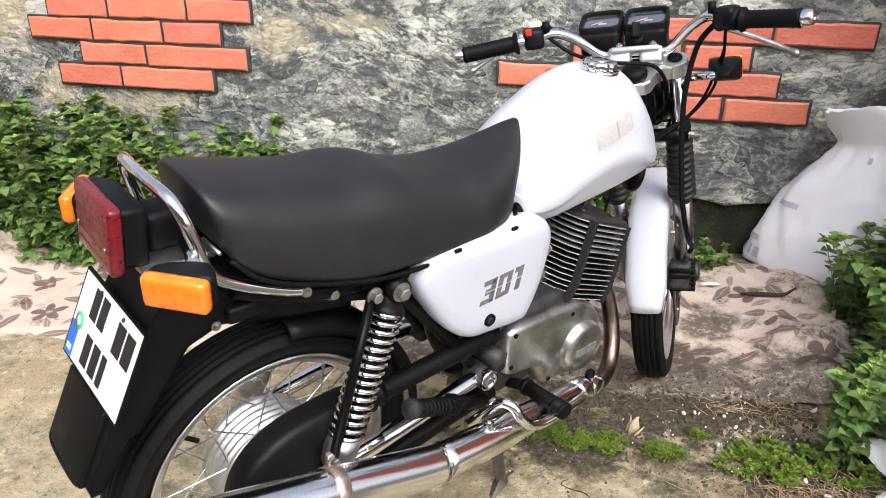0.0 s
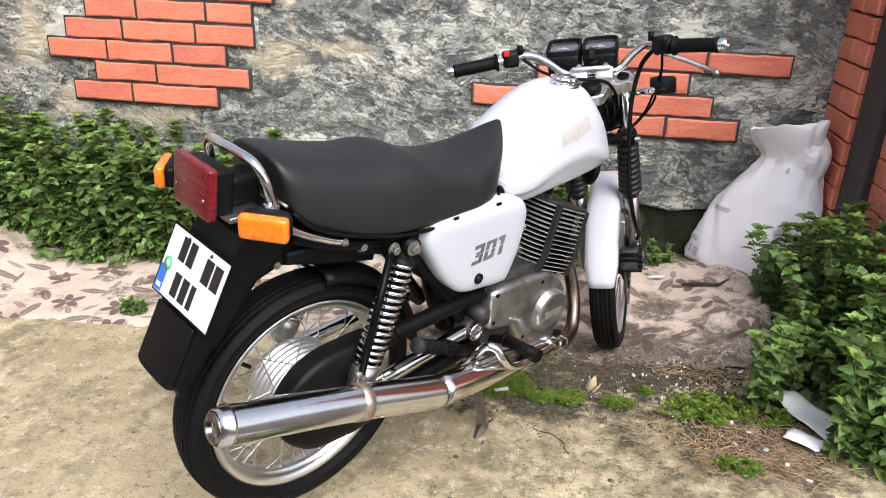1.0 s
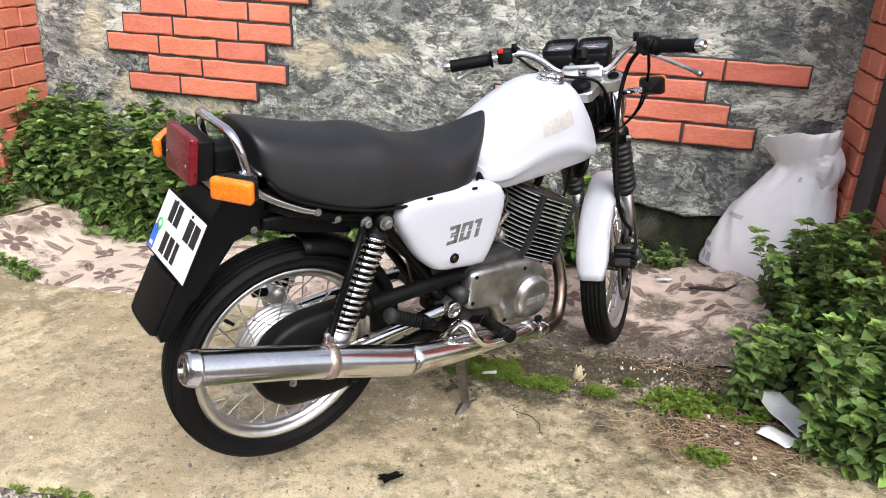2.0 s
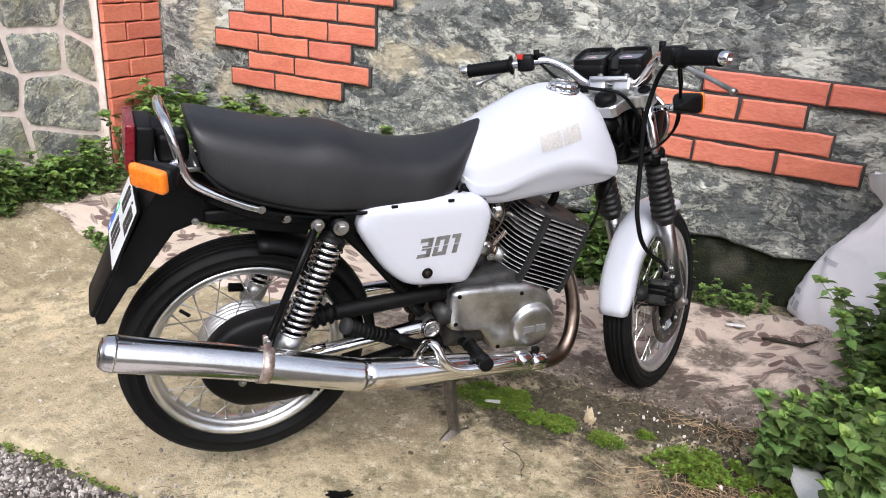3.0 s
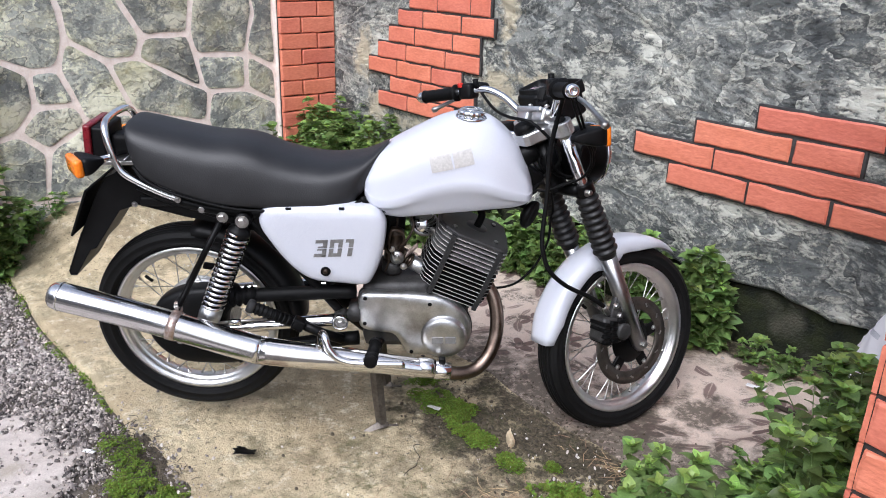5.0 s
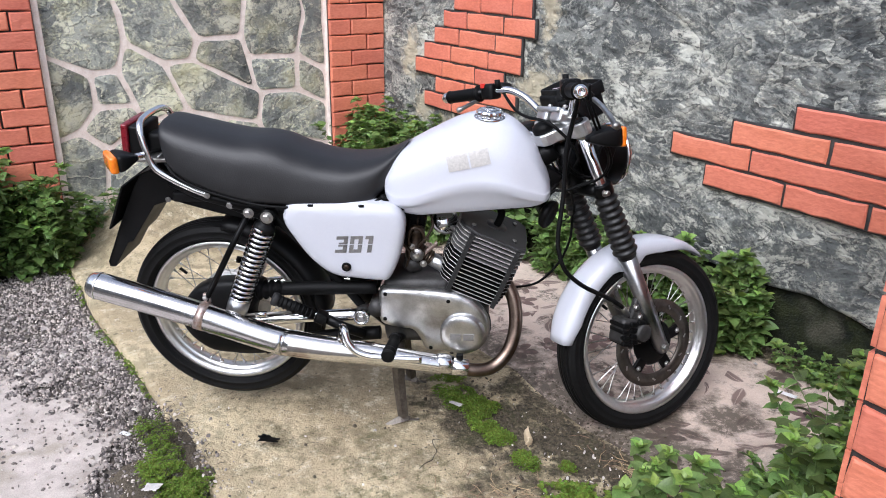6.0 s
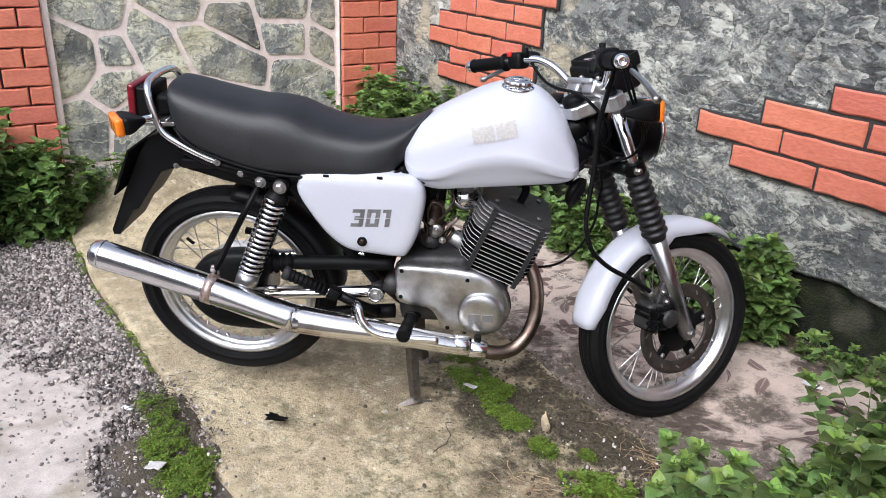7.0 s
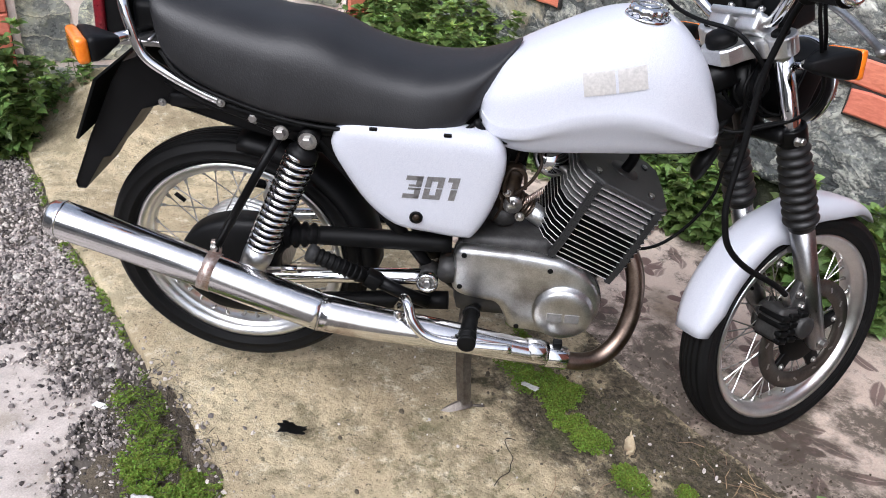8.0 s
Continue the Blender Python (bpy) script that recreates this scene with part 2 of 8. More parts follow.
def concrete():
    """Old trampled concrete: cream body, olive and grey stains, dark specks, soil rubbed in, shade painted under the
    machine.
    """
    m = bpy.data.materials.new("old_concrete")
    m.use_nodes = True
    n, l = m.node_tree.nodes, m.node_tree.links
    b = n["Principled BSDF"]
    geo = n.new("ShaderNodeNewGeometry")
    pos = geo.outputs["Position"]

    def tex(scale, detail, rough=0.6):
        t = n.new("ShaderNodeTexNoise")
        t.inputs["Scale"].default_value = scale
        t.inputs["Detail"].default_value = detail
        t.inputs["Roughness"].default_value = rough
        l.new(pos, t.inputs["Vector"])
        return t.outputs["Fac"]

    def ramp(val, lo, hi, a=0.0, c=1.0):
        r = n.new("ShaderNodeMapRange")
        r.inputs["From Min"].default_value, r.inputs["From Max"].default_value = lo, hi
        r.inputs["To Min"].default_value, r.inputs["To Max"].default_value = a, c
        l.new(val, r.inputs["Value"])
        return r.outputs[0]

    def mix(fac, a, c):
        x = n.new("ShaderNodeMix")
        x.data_type = "RGBA"
        l.new(fac, x.inputs["Factor"])
        for sock, val in ((x.inputs[6], a), (x.inputs[7], c)):
            if isinstance(val, tuple):
                sock.default_value = (*val, 1)
            else:
                l.new(val, sock)
        return x.outputs[2]

    def calcm(val, k):
        x = n.new("ShaderNodeMath")
        x.operation = "MULTIPLY"
        l.new(val, x.inputs[0])
        x.inputs[1].default_value = k
        return x.outputs[0]

    def times(u, v):
        x = n.new("ShaderNodeMath")
        x.operation = "MULTIPLY"
        l.new(u, x.inputs[0])
        l.new(v, x.inputs[1])
        return x.outputs[0]

    broad, mid_, fine_, speck = tex(2.2, 6), tex(9.0, 9, 0.72), tex(70, 5, 0.7), tex(170, 2)
    col = mix(ramp(broad, 0.38, 0.60), (0.43, 0.345, 0.215), (0.70, 0.590, 0.385))
    col = mix(ramp(mid_, 0.44, 0.60, 0, 0.5), col, (0.41, 0.332, 0.215))
    # brown stains, darkened under the machine to carry part of its shade
    under = stain_shade_mask(n, l, pos, [(-0.35, 1.72, 1.5, 0.62), (0.5, 1.6, 0.6, 0.45), (-2.3, 2.0, 0.9, 1.0), (-1.6, 2.75, 1.2, 0.7)], mid_)
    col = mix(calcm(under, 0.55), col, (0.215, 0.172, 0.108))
    blot = ramp(tex(4.5, 10, 0.76), 0.49, 0.57)
    col = mix(calcm(blot, 0.42), col, (0.22, 0.19, 0.112))
    col = mix(ramp(tex(15, 9, 0.8), 0.54, 0.62, 0, 0.6), col, (0.74, 0.67, 0.50))
    dots = ramp(tex(26, 8, 0.80), 0.515, 0.57)
    col = mix(times(calcm(dots, 0.4), ramp(tex(3.1, 6), 0.44, 0.58)), col, (0.12, 0.11, 0.065))
    front = stain_shade_mask(n, l, pos, [(0.30, 1.40, 0.85, 0.50), (0.62, 1.55, 0.5, 0.5)], mid_)
    col = mix(times(calcm(ramp(tex(20, 8, 0.80), 0.51, 0.57), 0.70), front), col, (0.125, 0.120, 0.052))
    pocks = ramp(tex(48, 5, 0.7), 0.60, 0.65)
    col = mix(calcm(pocks, 0.8), col, (0.10, 0.085, 0.055))
    dirt = stain_shade_mask(n, l, pos, [(0.25, 2.0, 0.86, 0.44), (0.10, 1.90, 0.60, 0.30), (0.62, 1.74, 0.60, 0.42), (0.95, 2.2, 0.42, 0.9), (0.05, 1.78, 0.6, 0.2), (-0.42, 0.95, 0.42, 0.15), (-0.25, 2.6, 1.8, 0.5), (-0.5, 3.04, 2.6, 0.24)], mid_)
    soil = mix(ramp(fine_, 0.35, 0.65), (0.030, 0.026, 0.016), (0.150, 0.122, 0.080))
    soil = mix(ramp(tex(8, 5), 0.5, 0.65, 0, 0.5), soil, (0.065, 0.068, 0.028))
    col = mix(dirt, col, soil)
    col = mix(ramp(speck, 0.64, 0.70, 0, 0.75), col, (0.05, 0.045, 0.035))
    col = mix(ramp(fine_, 0.60, 0.72, 0, 0.3), col, (0.60, 0.54, 0.43))
    l.new(col, b.inputs["Base Color"])
    b.inputs["Roughness"].default_value = 0.88
    b.inputs["Specular IOR Level"].default_value = 0.3
    add = n.new("ShaderNodeMath")
    add.operation = "MULTIPLY_ADD"
    l.new(mid_, add.inputs[0])
    add.inputs[1].default_value = 2.5
    l.new(fine_, add.inputs[2])
    bp = n.new("ShaderNodeBump")
    bp.inputs["Strength"].default_value = 0.9
    bp.inputs["Distance"].default_value = 0.009
    l.new(add.outputs[0], bp.inputs["Height"])
    l.new(bp.outputs[0], b.inputs["Normal"])
    return m


M_PLASTER = plaster("painted_plaster", [(0.032, 0.035, 0.036), (0.092, 0.100, 0.098), (0.185, 0.197, 0.186), (0.38, 0.392, 0.360), (0.66, 0.66, 0.575)], 0.20, (0.75, 1.0, 1.7), shift=0.018, swing=1.1)


def cream_splashes(m, spots):
    """Cream paint splashed on the wall round the painted bricks: soft torn ellipses (x, z, rx, rz)."""
    n, l = m.node_tree.nodes, m.node_tree.links
    b = n["Principled BSDF"]
    old = b.inputs["Base Color"].links[0].from_socket
    geo = n.new("ShaderNodeNewGeometry")
    xyz, xz = n.new("ShaderNodeSeparateXYZ"), n.new("ShaderNodeCombineXYZ")
    l.new(geo.outputs["Position"], xyz.inputs[0])
    l.new(xyz.outputs[0], xz.inputs[0])
    l.new(xyz.outputs[2], xz.inputs[1])
    tear = n.new("ShaderNodeTexNoise")
    tear.inputs["Scale"].default_value, tear.inputs["Detail"].default_value, tear.inputs["Roughness"].default_value = 11, 9, 0.72
    l.new(geo.outputs["Position"], tear.inputs["Vector"])
    mask = stain_shade_mask(n, l, xz.outputs[0], spots, tear.outputs["Fac"])
    soft = n.new("ShaderNodeMath")
    soft.operation = "MULTIPLY"
    soft.inputs[1].default_value = 0.82
    l.new(mask, soft.inputs[0])
    mix = n.new("ShaderNodeMix")
    mix.data_type = "RGBA"
    l.new(soft.outputs[0], mix.inputs["Factor"])
    l.new(old, mix.inputs[6])
    mix.inputs[7].default_value = (0.66, 0.585, 0.42, 1)
    l.new(mix.outputs[2], b.inputs["Base Color"])


cream_splashes(M_PLASTER, [(-2.22, 0.55, 0.20, 0.17), (-2.38, 0.86, 0.15, 0.26), (-1.22, 0.80, 0.24, 0.14), (-0.95, 0.86, 0.30, 0.08), (-1.85, 0.50, 0.42, 0.11), (-1.15, 1.2, 0.12, 0.3)])
M_BRICK = tint_by_piece(surface("painted_brick", (0.545, 0.150, 0.088), (0.68, 0.222, 0.142), 0.50, size=0.10, bump=0.4, fine=0.010, depth=0.006, stretch=(0.5, 0.5, 1.2)), 0.07, 0.004)
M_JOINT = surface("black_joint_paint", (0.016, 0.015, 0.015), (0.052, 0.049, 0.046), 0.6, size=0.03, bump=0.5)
M_STONE = tint_by_piece(plaster("painted_stone", [(0.060, 0.066, 0.064), (0.165, 0.176, 0.165), (0.30, 0.308, 0.280), (0.49, 0.498, 0.425), (0.76, 0.745, 0.58)], 0.24, (1.0, 0.9, 1.2), 0.6, 0.020, (1, 0, 0)), 0.30, 0.012)
def ochre_patches(m):
    """Broad torn patches of dull yellow paint over the stones."""
    n, l = m.node_tree.nodes, m.node_tree.links
    b = n["Principled BSDF"]
    old = b.inputs["Base Color"].links[0].from_socket
    geo = n.new("ShaderNodeNewGeometry")
    t = n.new("ShaderNodeTexNoise")
    t.inputs["Scale"].default_value, t.inputs["Detail"].default_value, t.inputs["Roughness"].default_value = 3.4, 8, 0.66
    l.new(geo.outputs["Position"], t.inputs["Vector"])
    r = n.new("ShaderNodeMapRange")
    r.inputs["From Min"].default_value, r.inputs["From Max"].default_value, r.inputs["To Max"].default_value = 0.500, 0.660, 0.62
    l.new(t.outputs["Fac"], r.inputs["Value"])
    mix = n.new("ShaderNodeMix")
    mix.data_type = "RGBA"
    l.new(r.outputs[0], mix.inputs["Factor"])
    l.new(old, mix.inputs[6])
    mix.inputs[7].default_value = (0.60, 0.57, 0.33, 1)
    l.new(mix.outputs[2], b.inputs["Base Color"])


ochre_patches(M_STONE)
M_MORTAR = surface("pale_mortar", (0.66, 0.545, 0.475), (0.90, 0.80, 0.735), 0.8, size=0.05, bump=0.5, depth=0.006)
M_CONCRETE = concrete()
M_PALE = surface("pale_concrete", (0.36, 0.31, 0.27), (0.60, 0.535, 0.485), 0.85, size=0.09, spread=0.4, bump=0.35, fine=0.004, depth=0.002, third=(0.27, 0.23, 0.16), third_at=0.60)
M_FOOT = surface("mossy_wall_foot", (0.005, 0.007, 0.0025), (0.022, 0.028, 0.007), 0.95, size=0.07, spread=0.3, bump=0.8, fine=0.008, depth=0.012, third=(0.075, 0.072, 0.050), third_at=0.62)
M_GROUND = surface("gravelly_ground", (0.045, 0.038, 0.030), (0.15, 0.128, 0.105), 0.9, size=0.05, bump=0.6, fine=0.008)
M_SOIL = surface("damp_soil", (0.046, 0.036, 0.024), (0.118, 0.095, 0.064), 0.9, size=0.05, bump=0.8, fine=0.006, depth=0.008)
M_STONES = tint_by_piece(surface("pebble", (0.24, 0.215, 0.195), (0.46, 0.415, 0.38), 0.7, size=0.04, bump=0.2), 0.5, 0.03)
M_GRAVEL = tint_by_piece(surface("gravel", (0.13, 0.113, 0.104), (0.43, 0.375, 0.34), 0.8, size=0.02, bump=0.3), 0.92, 0.02)
M_LEAF = tint_by_piece(surface("leaf", (0.098, 0.166, 0.044), (0.195, 0.285, 0.085), 0.42, size=0.03, bump=0.15, fine=0.004), 0.5, 0.018)
M_SHOOT = tint_by_piece(surface("young_leaf", (0.20, 0.32, 0.060), (0.33, 0.47, 0.11), 0.45, size=0.03, bump=0.15), 0.3, 0.02)
M_MOSS = tint_by_piece(surface("moss", (0.085, 0.140, 0.014), (0.200, 0.280, 0.030), 0.7, size=0.03, bump=0.2), 0.4, 0.03)
M_STEM = surface("stem", (0.12, 0.2, 0.06), (0.18, 0.24, 0.09), 0.6, size=0.02, bump=0.1)
for lm in (M_LEAF, M_SHOOT, M_MOSS):
    # thin leaves let some light through
    nt = lm.node_tree
    pb = nt.nodes["Principled BSDF"]
    tr = nt.nodes.new("ShaderNodeBsdfTranslucent")
    mx = nt.nodes.new("ShaderNodeMixShader")
    mx.inputs[0].default_value = 0.34
    nt.links.new(pb.inputs["Base Color"].links[0].from_socket, tr.inputs["Color"])
    nt.links.new(pb.outputs[0], mx.inputs[1])
    nt.links.new(tr.outputs[0], mx.inputs[2])
    nt.links.new(mx.outputs[0], nt.nodes["Material Output"].inputs["Surface"])


# ---- building helpers ----
def ground_z(x, y=0.0):
    """Height of the gently sloping yard."""
    return 0.05 * max(-6.0, min(6.0, x))


def link_mesh(name, bm, material, smooth=True):
    me = bpy.data.meshes.new(name)
    bm.normal_update()
    bm.to_mesh(me)
    bm.free()
    for mm in material if isinstance(material, (list, tuple)) else [material]:
        me.materials.append(mm)
    if smooth:
        me.shade_smooth()
    return new(name, me)


def part(name, bm, material, parent, label="", smooth=True):
    ob = link_mesh(name, bm, material, smooth)
    ob.parent = parent
    if label:
        ob["label"] = label
    return ob


def raw(verts, faces):
    bm = bmesh.new()
    vs = [bm.verts.new(v) for v in verts]
    for f in faces:
        try:
            bm.faces.new([vs[i] for i in f])
        except ValueError:
            pass
    return bm


def add_box(bm, cx, cy, cz, sx, sy, sz, bevel=0.0, m=None, seg=2):
    r = bmesh.ops.create_cube(bm, size=1.0)
    vs = r["verts"]
    for v in vs:
        v.co = Vector((v.co.x * sx, v.co.y * sy, v.co.z * sz))
    if bevel > 0:
        es = list({e for v in vs for e in v.link_edges})
        rb = bmesh.ops.bevel(bm, geom=es, offset=bevel, segments=seg, profile=0.6, affect="EDGES")
        vs = list({v for f in rb["faces"] for v in f.verts} | {v for v in vs if v.is_valid})
        seen, todo = set(vs), list(vs)
        while todo:
            for e in todo.pop().link_edges:
                for w in e.verts:
                    if w not in seen:
                        seen.add(w)
                        todo.append(w)
        vs = list(seen)
    t = Matrix.Translation((cx, cy, cz))
    if m is not None:
        t = t @ m
    bmesh.ops.transform(bm, matrix=t, verts=vs)
    return bm


def box(cx, cy, cz, sx, sy, sz, bevel=0.0, m=None, seg=2):
    return add_box(bmesh.new(), cx, cy, cz, sx, sy, sz, bevel, m, seg)


def add_rings(bm, rings, closed=True, caps=(True, True), loop=False):
    """Skins a row of vertex rings."""
    vr = [[bm.verts.new(p) for p in r] for r in rings]
    n = len(rings[0])
    pairs = list(zip(vr, vr[1:])) + ([(vr[-1], vr[0])] if loop else [])
    for a, b in pairs:
        for i in range(n if closed else n - 1):
            j = (i + 1) % n
            bm.faces.new((a[i], a[j], b[j], b[i]))
    if closed and not loop:
        if caps[0]:
            bm.faces.new(list(reversed(vr[0])))
        if caps[1]:
            bm.faces.new(vr[-1])
    return bm


def smooth_path(pts, n=6):
    """Catmull-Rom points through pts."""
    p = [Vector(a) for a in pts]
    p = [2 * p[0] - p[1]] + p + [2 * p[-1] - p[-2]]
    out = []
    for a, b, c, d in zip(p, p[1:], p[2:], p[3:]):
        for k in range(n):
            t = k / n
            out.append(0.5 * ((2 * b) + (c - a) * t + (2 * a - 5 * b + 4 * c - d) * t * t + (3 * b - a - 3 * c + d) * t ** 3))
    out.append(p[-2])
    return out


def add_tube(bm, pts, r, seg=10, caps=(True, True), flat=1.0):
    """A tube of radius r (a number, or one for each point) along pts."""
    pts = [Vector(a) for a in pts]
    rs = list(r) if hasattr(r, "__len__") else [r] * len(pts)
    t0 = (pts[1] - pts[0]).normalized()
    ref = Vector((0, 0, 1)) if abs(t0.z) < 0.9 else Vector((1, 0, 0))
    u = t0.cross(ref).normalized()
    rings = []
    for i, p in enumerate(pts):
        t = (pts[min(i + 1, len(pts) - 1)] - pts[max(i - 1, 0)]).normalized()
        u = (u - t * u.dot(t)).normalized()
        w = t.cross(u)
        rings.append([p + (u * math.cos(a) * flat + w * math.sin(a)) * rs[i] for a in (2 * math.pi * k / seg for k in range(seg))])
    return add_rings(bm, rings, True, caps)


def tube(pts, r, seg=10, caps=(True, True), flat=1.0):
    return add_tube(bmesh.new(), pts, r, seg, caps, flat)


def add_lathe(bm, profile, m=None, seg=32, loop=False, squash=1.0):
    """Turns (radius, height) pairs round the local z axis, then places them by m."""
    m = m or Matrix()
    rings = [[m @ Vector((r * math.cos(a), r * math.sin(a) * squash, h)) for a in (2 * math.pi * k / seg for k in range(seg))] for r, h in profile]
    return add_rings(bm, rings, True, (profile[0][0] > 1e-4, profile[-1][0] > 1e-4), loop)


def lathe(profile, m=None, seg=32, loop=False, squash=1.0):
    return add_lathe(bmesh.new(), profile, m, seg, loop, squash)


def along(p, d, up=(0, 0, 1)):
    """A pose at p whose z axis runs along d."""
    d = Vector(d).normalized()
    up = Vector(up)
    if abs(d.dot(up)) > 0.98:
        up = Vector((1, 0, 0))
    x = up.cross(d).normalized()
    y = d.cross(x)
    return Matrix(((x.x, y.x, d.x, p[0]), (x.y, y.y, d.y, p[1]), (x.z, y.z, d.z, p[2]), (0, 0, 0, 1)))

# ---- the yard: ground, walls ----
def grid_sheet(x0, x1, y0, y1, nx, ny, height):
    vs = [(x0 + (x1 - x0) * i / nx, y0 + (y1 - y0) * j / ny) for j in range(ny + 1) for i in range(nx + 1)]
    fs = [(j * (nx + 1) + i, j * (nx + 1) + i + 1, (j + 1) * (nx + 1) + i + 1, (j + 1) * (nx + 1) + i) for j in range(ny) for i in range(nx)]
    return raw([(x, y, height(x, y)) for x, y in vs], fs)


xs = [-900, -200, -60, -20, -6, -3, 0, 3, 6, 20, 60, 200, 900]
ys = [-900, -200, -60, -20, -8, -4, -2, 0, 2, 4, 8, 20, 60, 200, 900]
gv = [(x, y, ground_z(x) - 0.035) for y in ys for x in xs]
gf = [(j * 13 + i, j * 13 + i + 1, (j + 1) * 13 + i + 1, (j + 1) * 13 + i) for j in range(14) for i in range(12)]
tagged(link_mesh("ground", raw(gv, gf), M_GROUND), "grey gravelly ground of the lane", "ground", kind="structure")

slab_x0, slab_x1, slab_y0, slab_y1 = -2.74, 1.14, 1.0, 3.06


def ease(t):
    t = max(0.0, min(1.0, t))
    return t * t * (3 - 2 * t)


def slab_top(x, y):
    ramp = 0.235 * ease((-2.02 - x) / 0.72) * ease((y - 1.0) / 0.40)     # the concrete runs up to the stone wall
    dip = 0.032 * math.exp(-((x - 0.272) ** 2 + (y - 2.265) ** 2) / 0.085)     # worn hollow under the front tyre
    return ground_z(x) + ramp - dip + 0.004 * noise.noise((x * 2.2, y * 2.2, 0.0)) + 0.0015 * noise.noise((x * 9, y * 9, 3.0))


def slab_edge(x):
    return slab_y0 + 0.03 * noise.noise((x * 1.5, 0, 0)) + 0.015 * noise.noise((x * 6, 4, 0))


nx, ny = 150, 80
sv, sf = [], []
for j in range(ny + 1):
    for i in range(nx + 1):
        x = slab_x0 + (slab_x1 - slab_x0) * i / nx
        y = slab_edge(x) + (slab_y1 - slab_edge(x)) * j / ny
        sv.append((x, y, slab_top(x, y) - (0.004 if j == 0 else 0)))
for j in range(ny):
    for i in range(nx):
        a = j * (nx + 1) + i
        sf.append((a, a + 1, a + nx + 2, a + nx + 1))
b0 = len(sv)
for i in range(nx + 1):
    x, y, z = sv[i]
    sv.append((x, y - 0.006, z - 0.07))
for i in range(nx):
    sf.append((b0 + i, b0 + i + 1, i + 1, i))
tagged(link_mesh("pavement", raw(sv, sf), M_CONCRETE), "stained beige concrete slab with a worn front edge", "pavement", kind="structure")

WALL_H = 1.75
BED, COURSE = 0.5765, 0.0935     # foot of the lowest painted course, pitch of the courses


def plaster_panel(name, p0, ex, ez_range, length, out, label, deep=0.012):
    """A rendered wall with a trowelled relief: face grid plus a solid back."""
    z0, z1 = ez_range
    nx_, nz_ = int(length / 0.012), int((z1 - z0) / 0.012)
    p0, ex, out = Vector(p0), Vector(ex), Vector(out)
    vs, fs = [], []
    for j in range(nz_ + 1):
        for i in range(nx_ + 1):
            s, z = length * i / nx_, z0 + (z1 - z0) * j / nz_
            z += max(0.0, 1 - j / 6) * (0.030 * noise.noise((s * 4.0, 1.5, 0)) + 0.014 * noise.noise((s * 17, 7.5, 0)))
            w1, w2 = noise.noise((s * 2.6, z * 2.6, 3.0)), noise.noise((s * 2.6, z * 2.6, 11.0))
            h = 0.7 * deep * noise.fractal((s * 6 + 3 * w1, z * 14 + 3 * w2, p0.y), 0.8, 2.1, 6) + 0.6 * deep * noise.noise((s * 3, z * 5, 7.0))
            if i in (0, nx_) or j in (0, nz_):
                h = 0
            vs.append(p0 + ex * s + Vector((0, 0, z)) + out * h)
        # side faces come from the box behind
    for j in range(nz_):
        for i in range(nx_):
            a = j * (nx_ + 1) + i
            fs.append((a, a + 1, a + nx_ + 2, a + nx_ + 1))
    c = len(vs)
    ring = [0, nx_, (nz_ + 1) * (nx_ + 1) - 1, nz_ * (nx_ + 1)]
    for r in ring:
        vs.append(vs[r] - out * 0.22)
    bm = raw(vs, fs)
    bm.verts.ensure_lookup_table()
    v = bm.verts
    border = [list(range(0, nx_ + 1)), [nx_ + k * (nx_ + 1) for k in range(nz_ + 1)], [nz_ * (nx_ + 1) + nx_ - k for k in range(nx_ + 1)], [(nz_ - k) * (nx_ + 1) for k in range(nz_ + 1)]]
    for k, line in enumerate(border):
        bm.faces.new([v[c + k]] + [v[q] for q in line] + [v[c + (k + 1) % 4]])
    bm.faces.new([v[c + k] for k in (3, 2, 1, 0)])
    bmesh.ops.recalc_face_normals(bm, faces=bm.faces)
    return tagged(link_mesh(name, bm, M_PLASTER), label, "wall", kind="structure")


wall_north = plaster_panel("wall_north", (-2.74, 3.06, 0), (1, 0, 0), (0.262, WALL_H), 3.9, (0, -1, 0), "rough trowelled plaster wall painted dark grey and cream with red brick patches")
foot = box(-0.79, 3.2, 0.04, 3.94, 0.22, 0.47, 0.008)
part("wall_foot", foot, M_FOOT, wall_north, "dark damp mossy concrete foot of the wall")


brick_meshes = {}


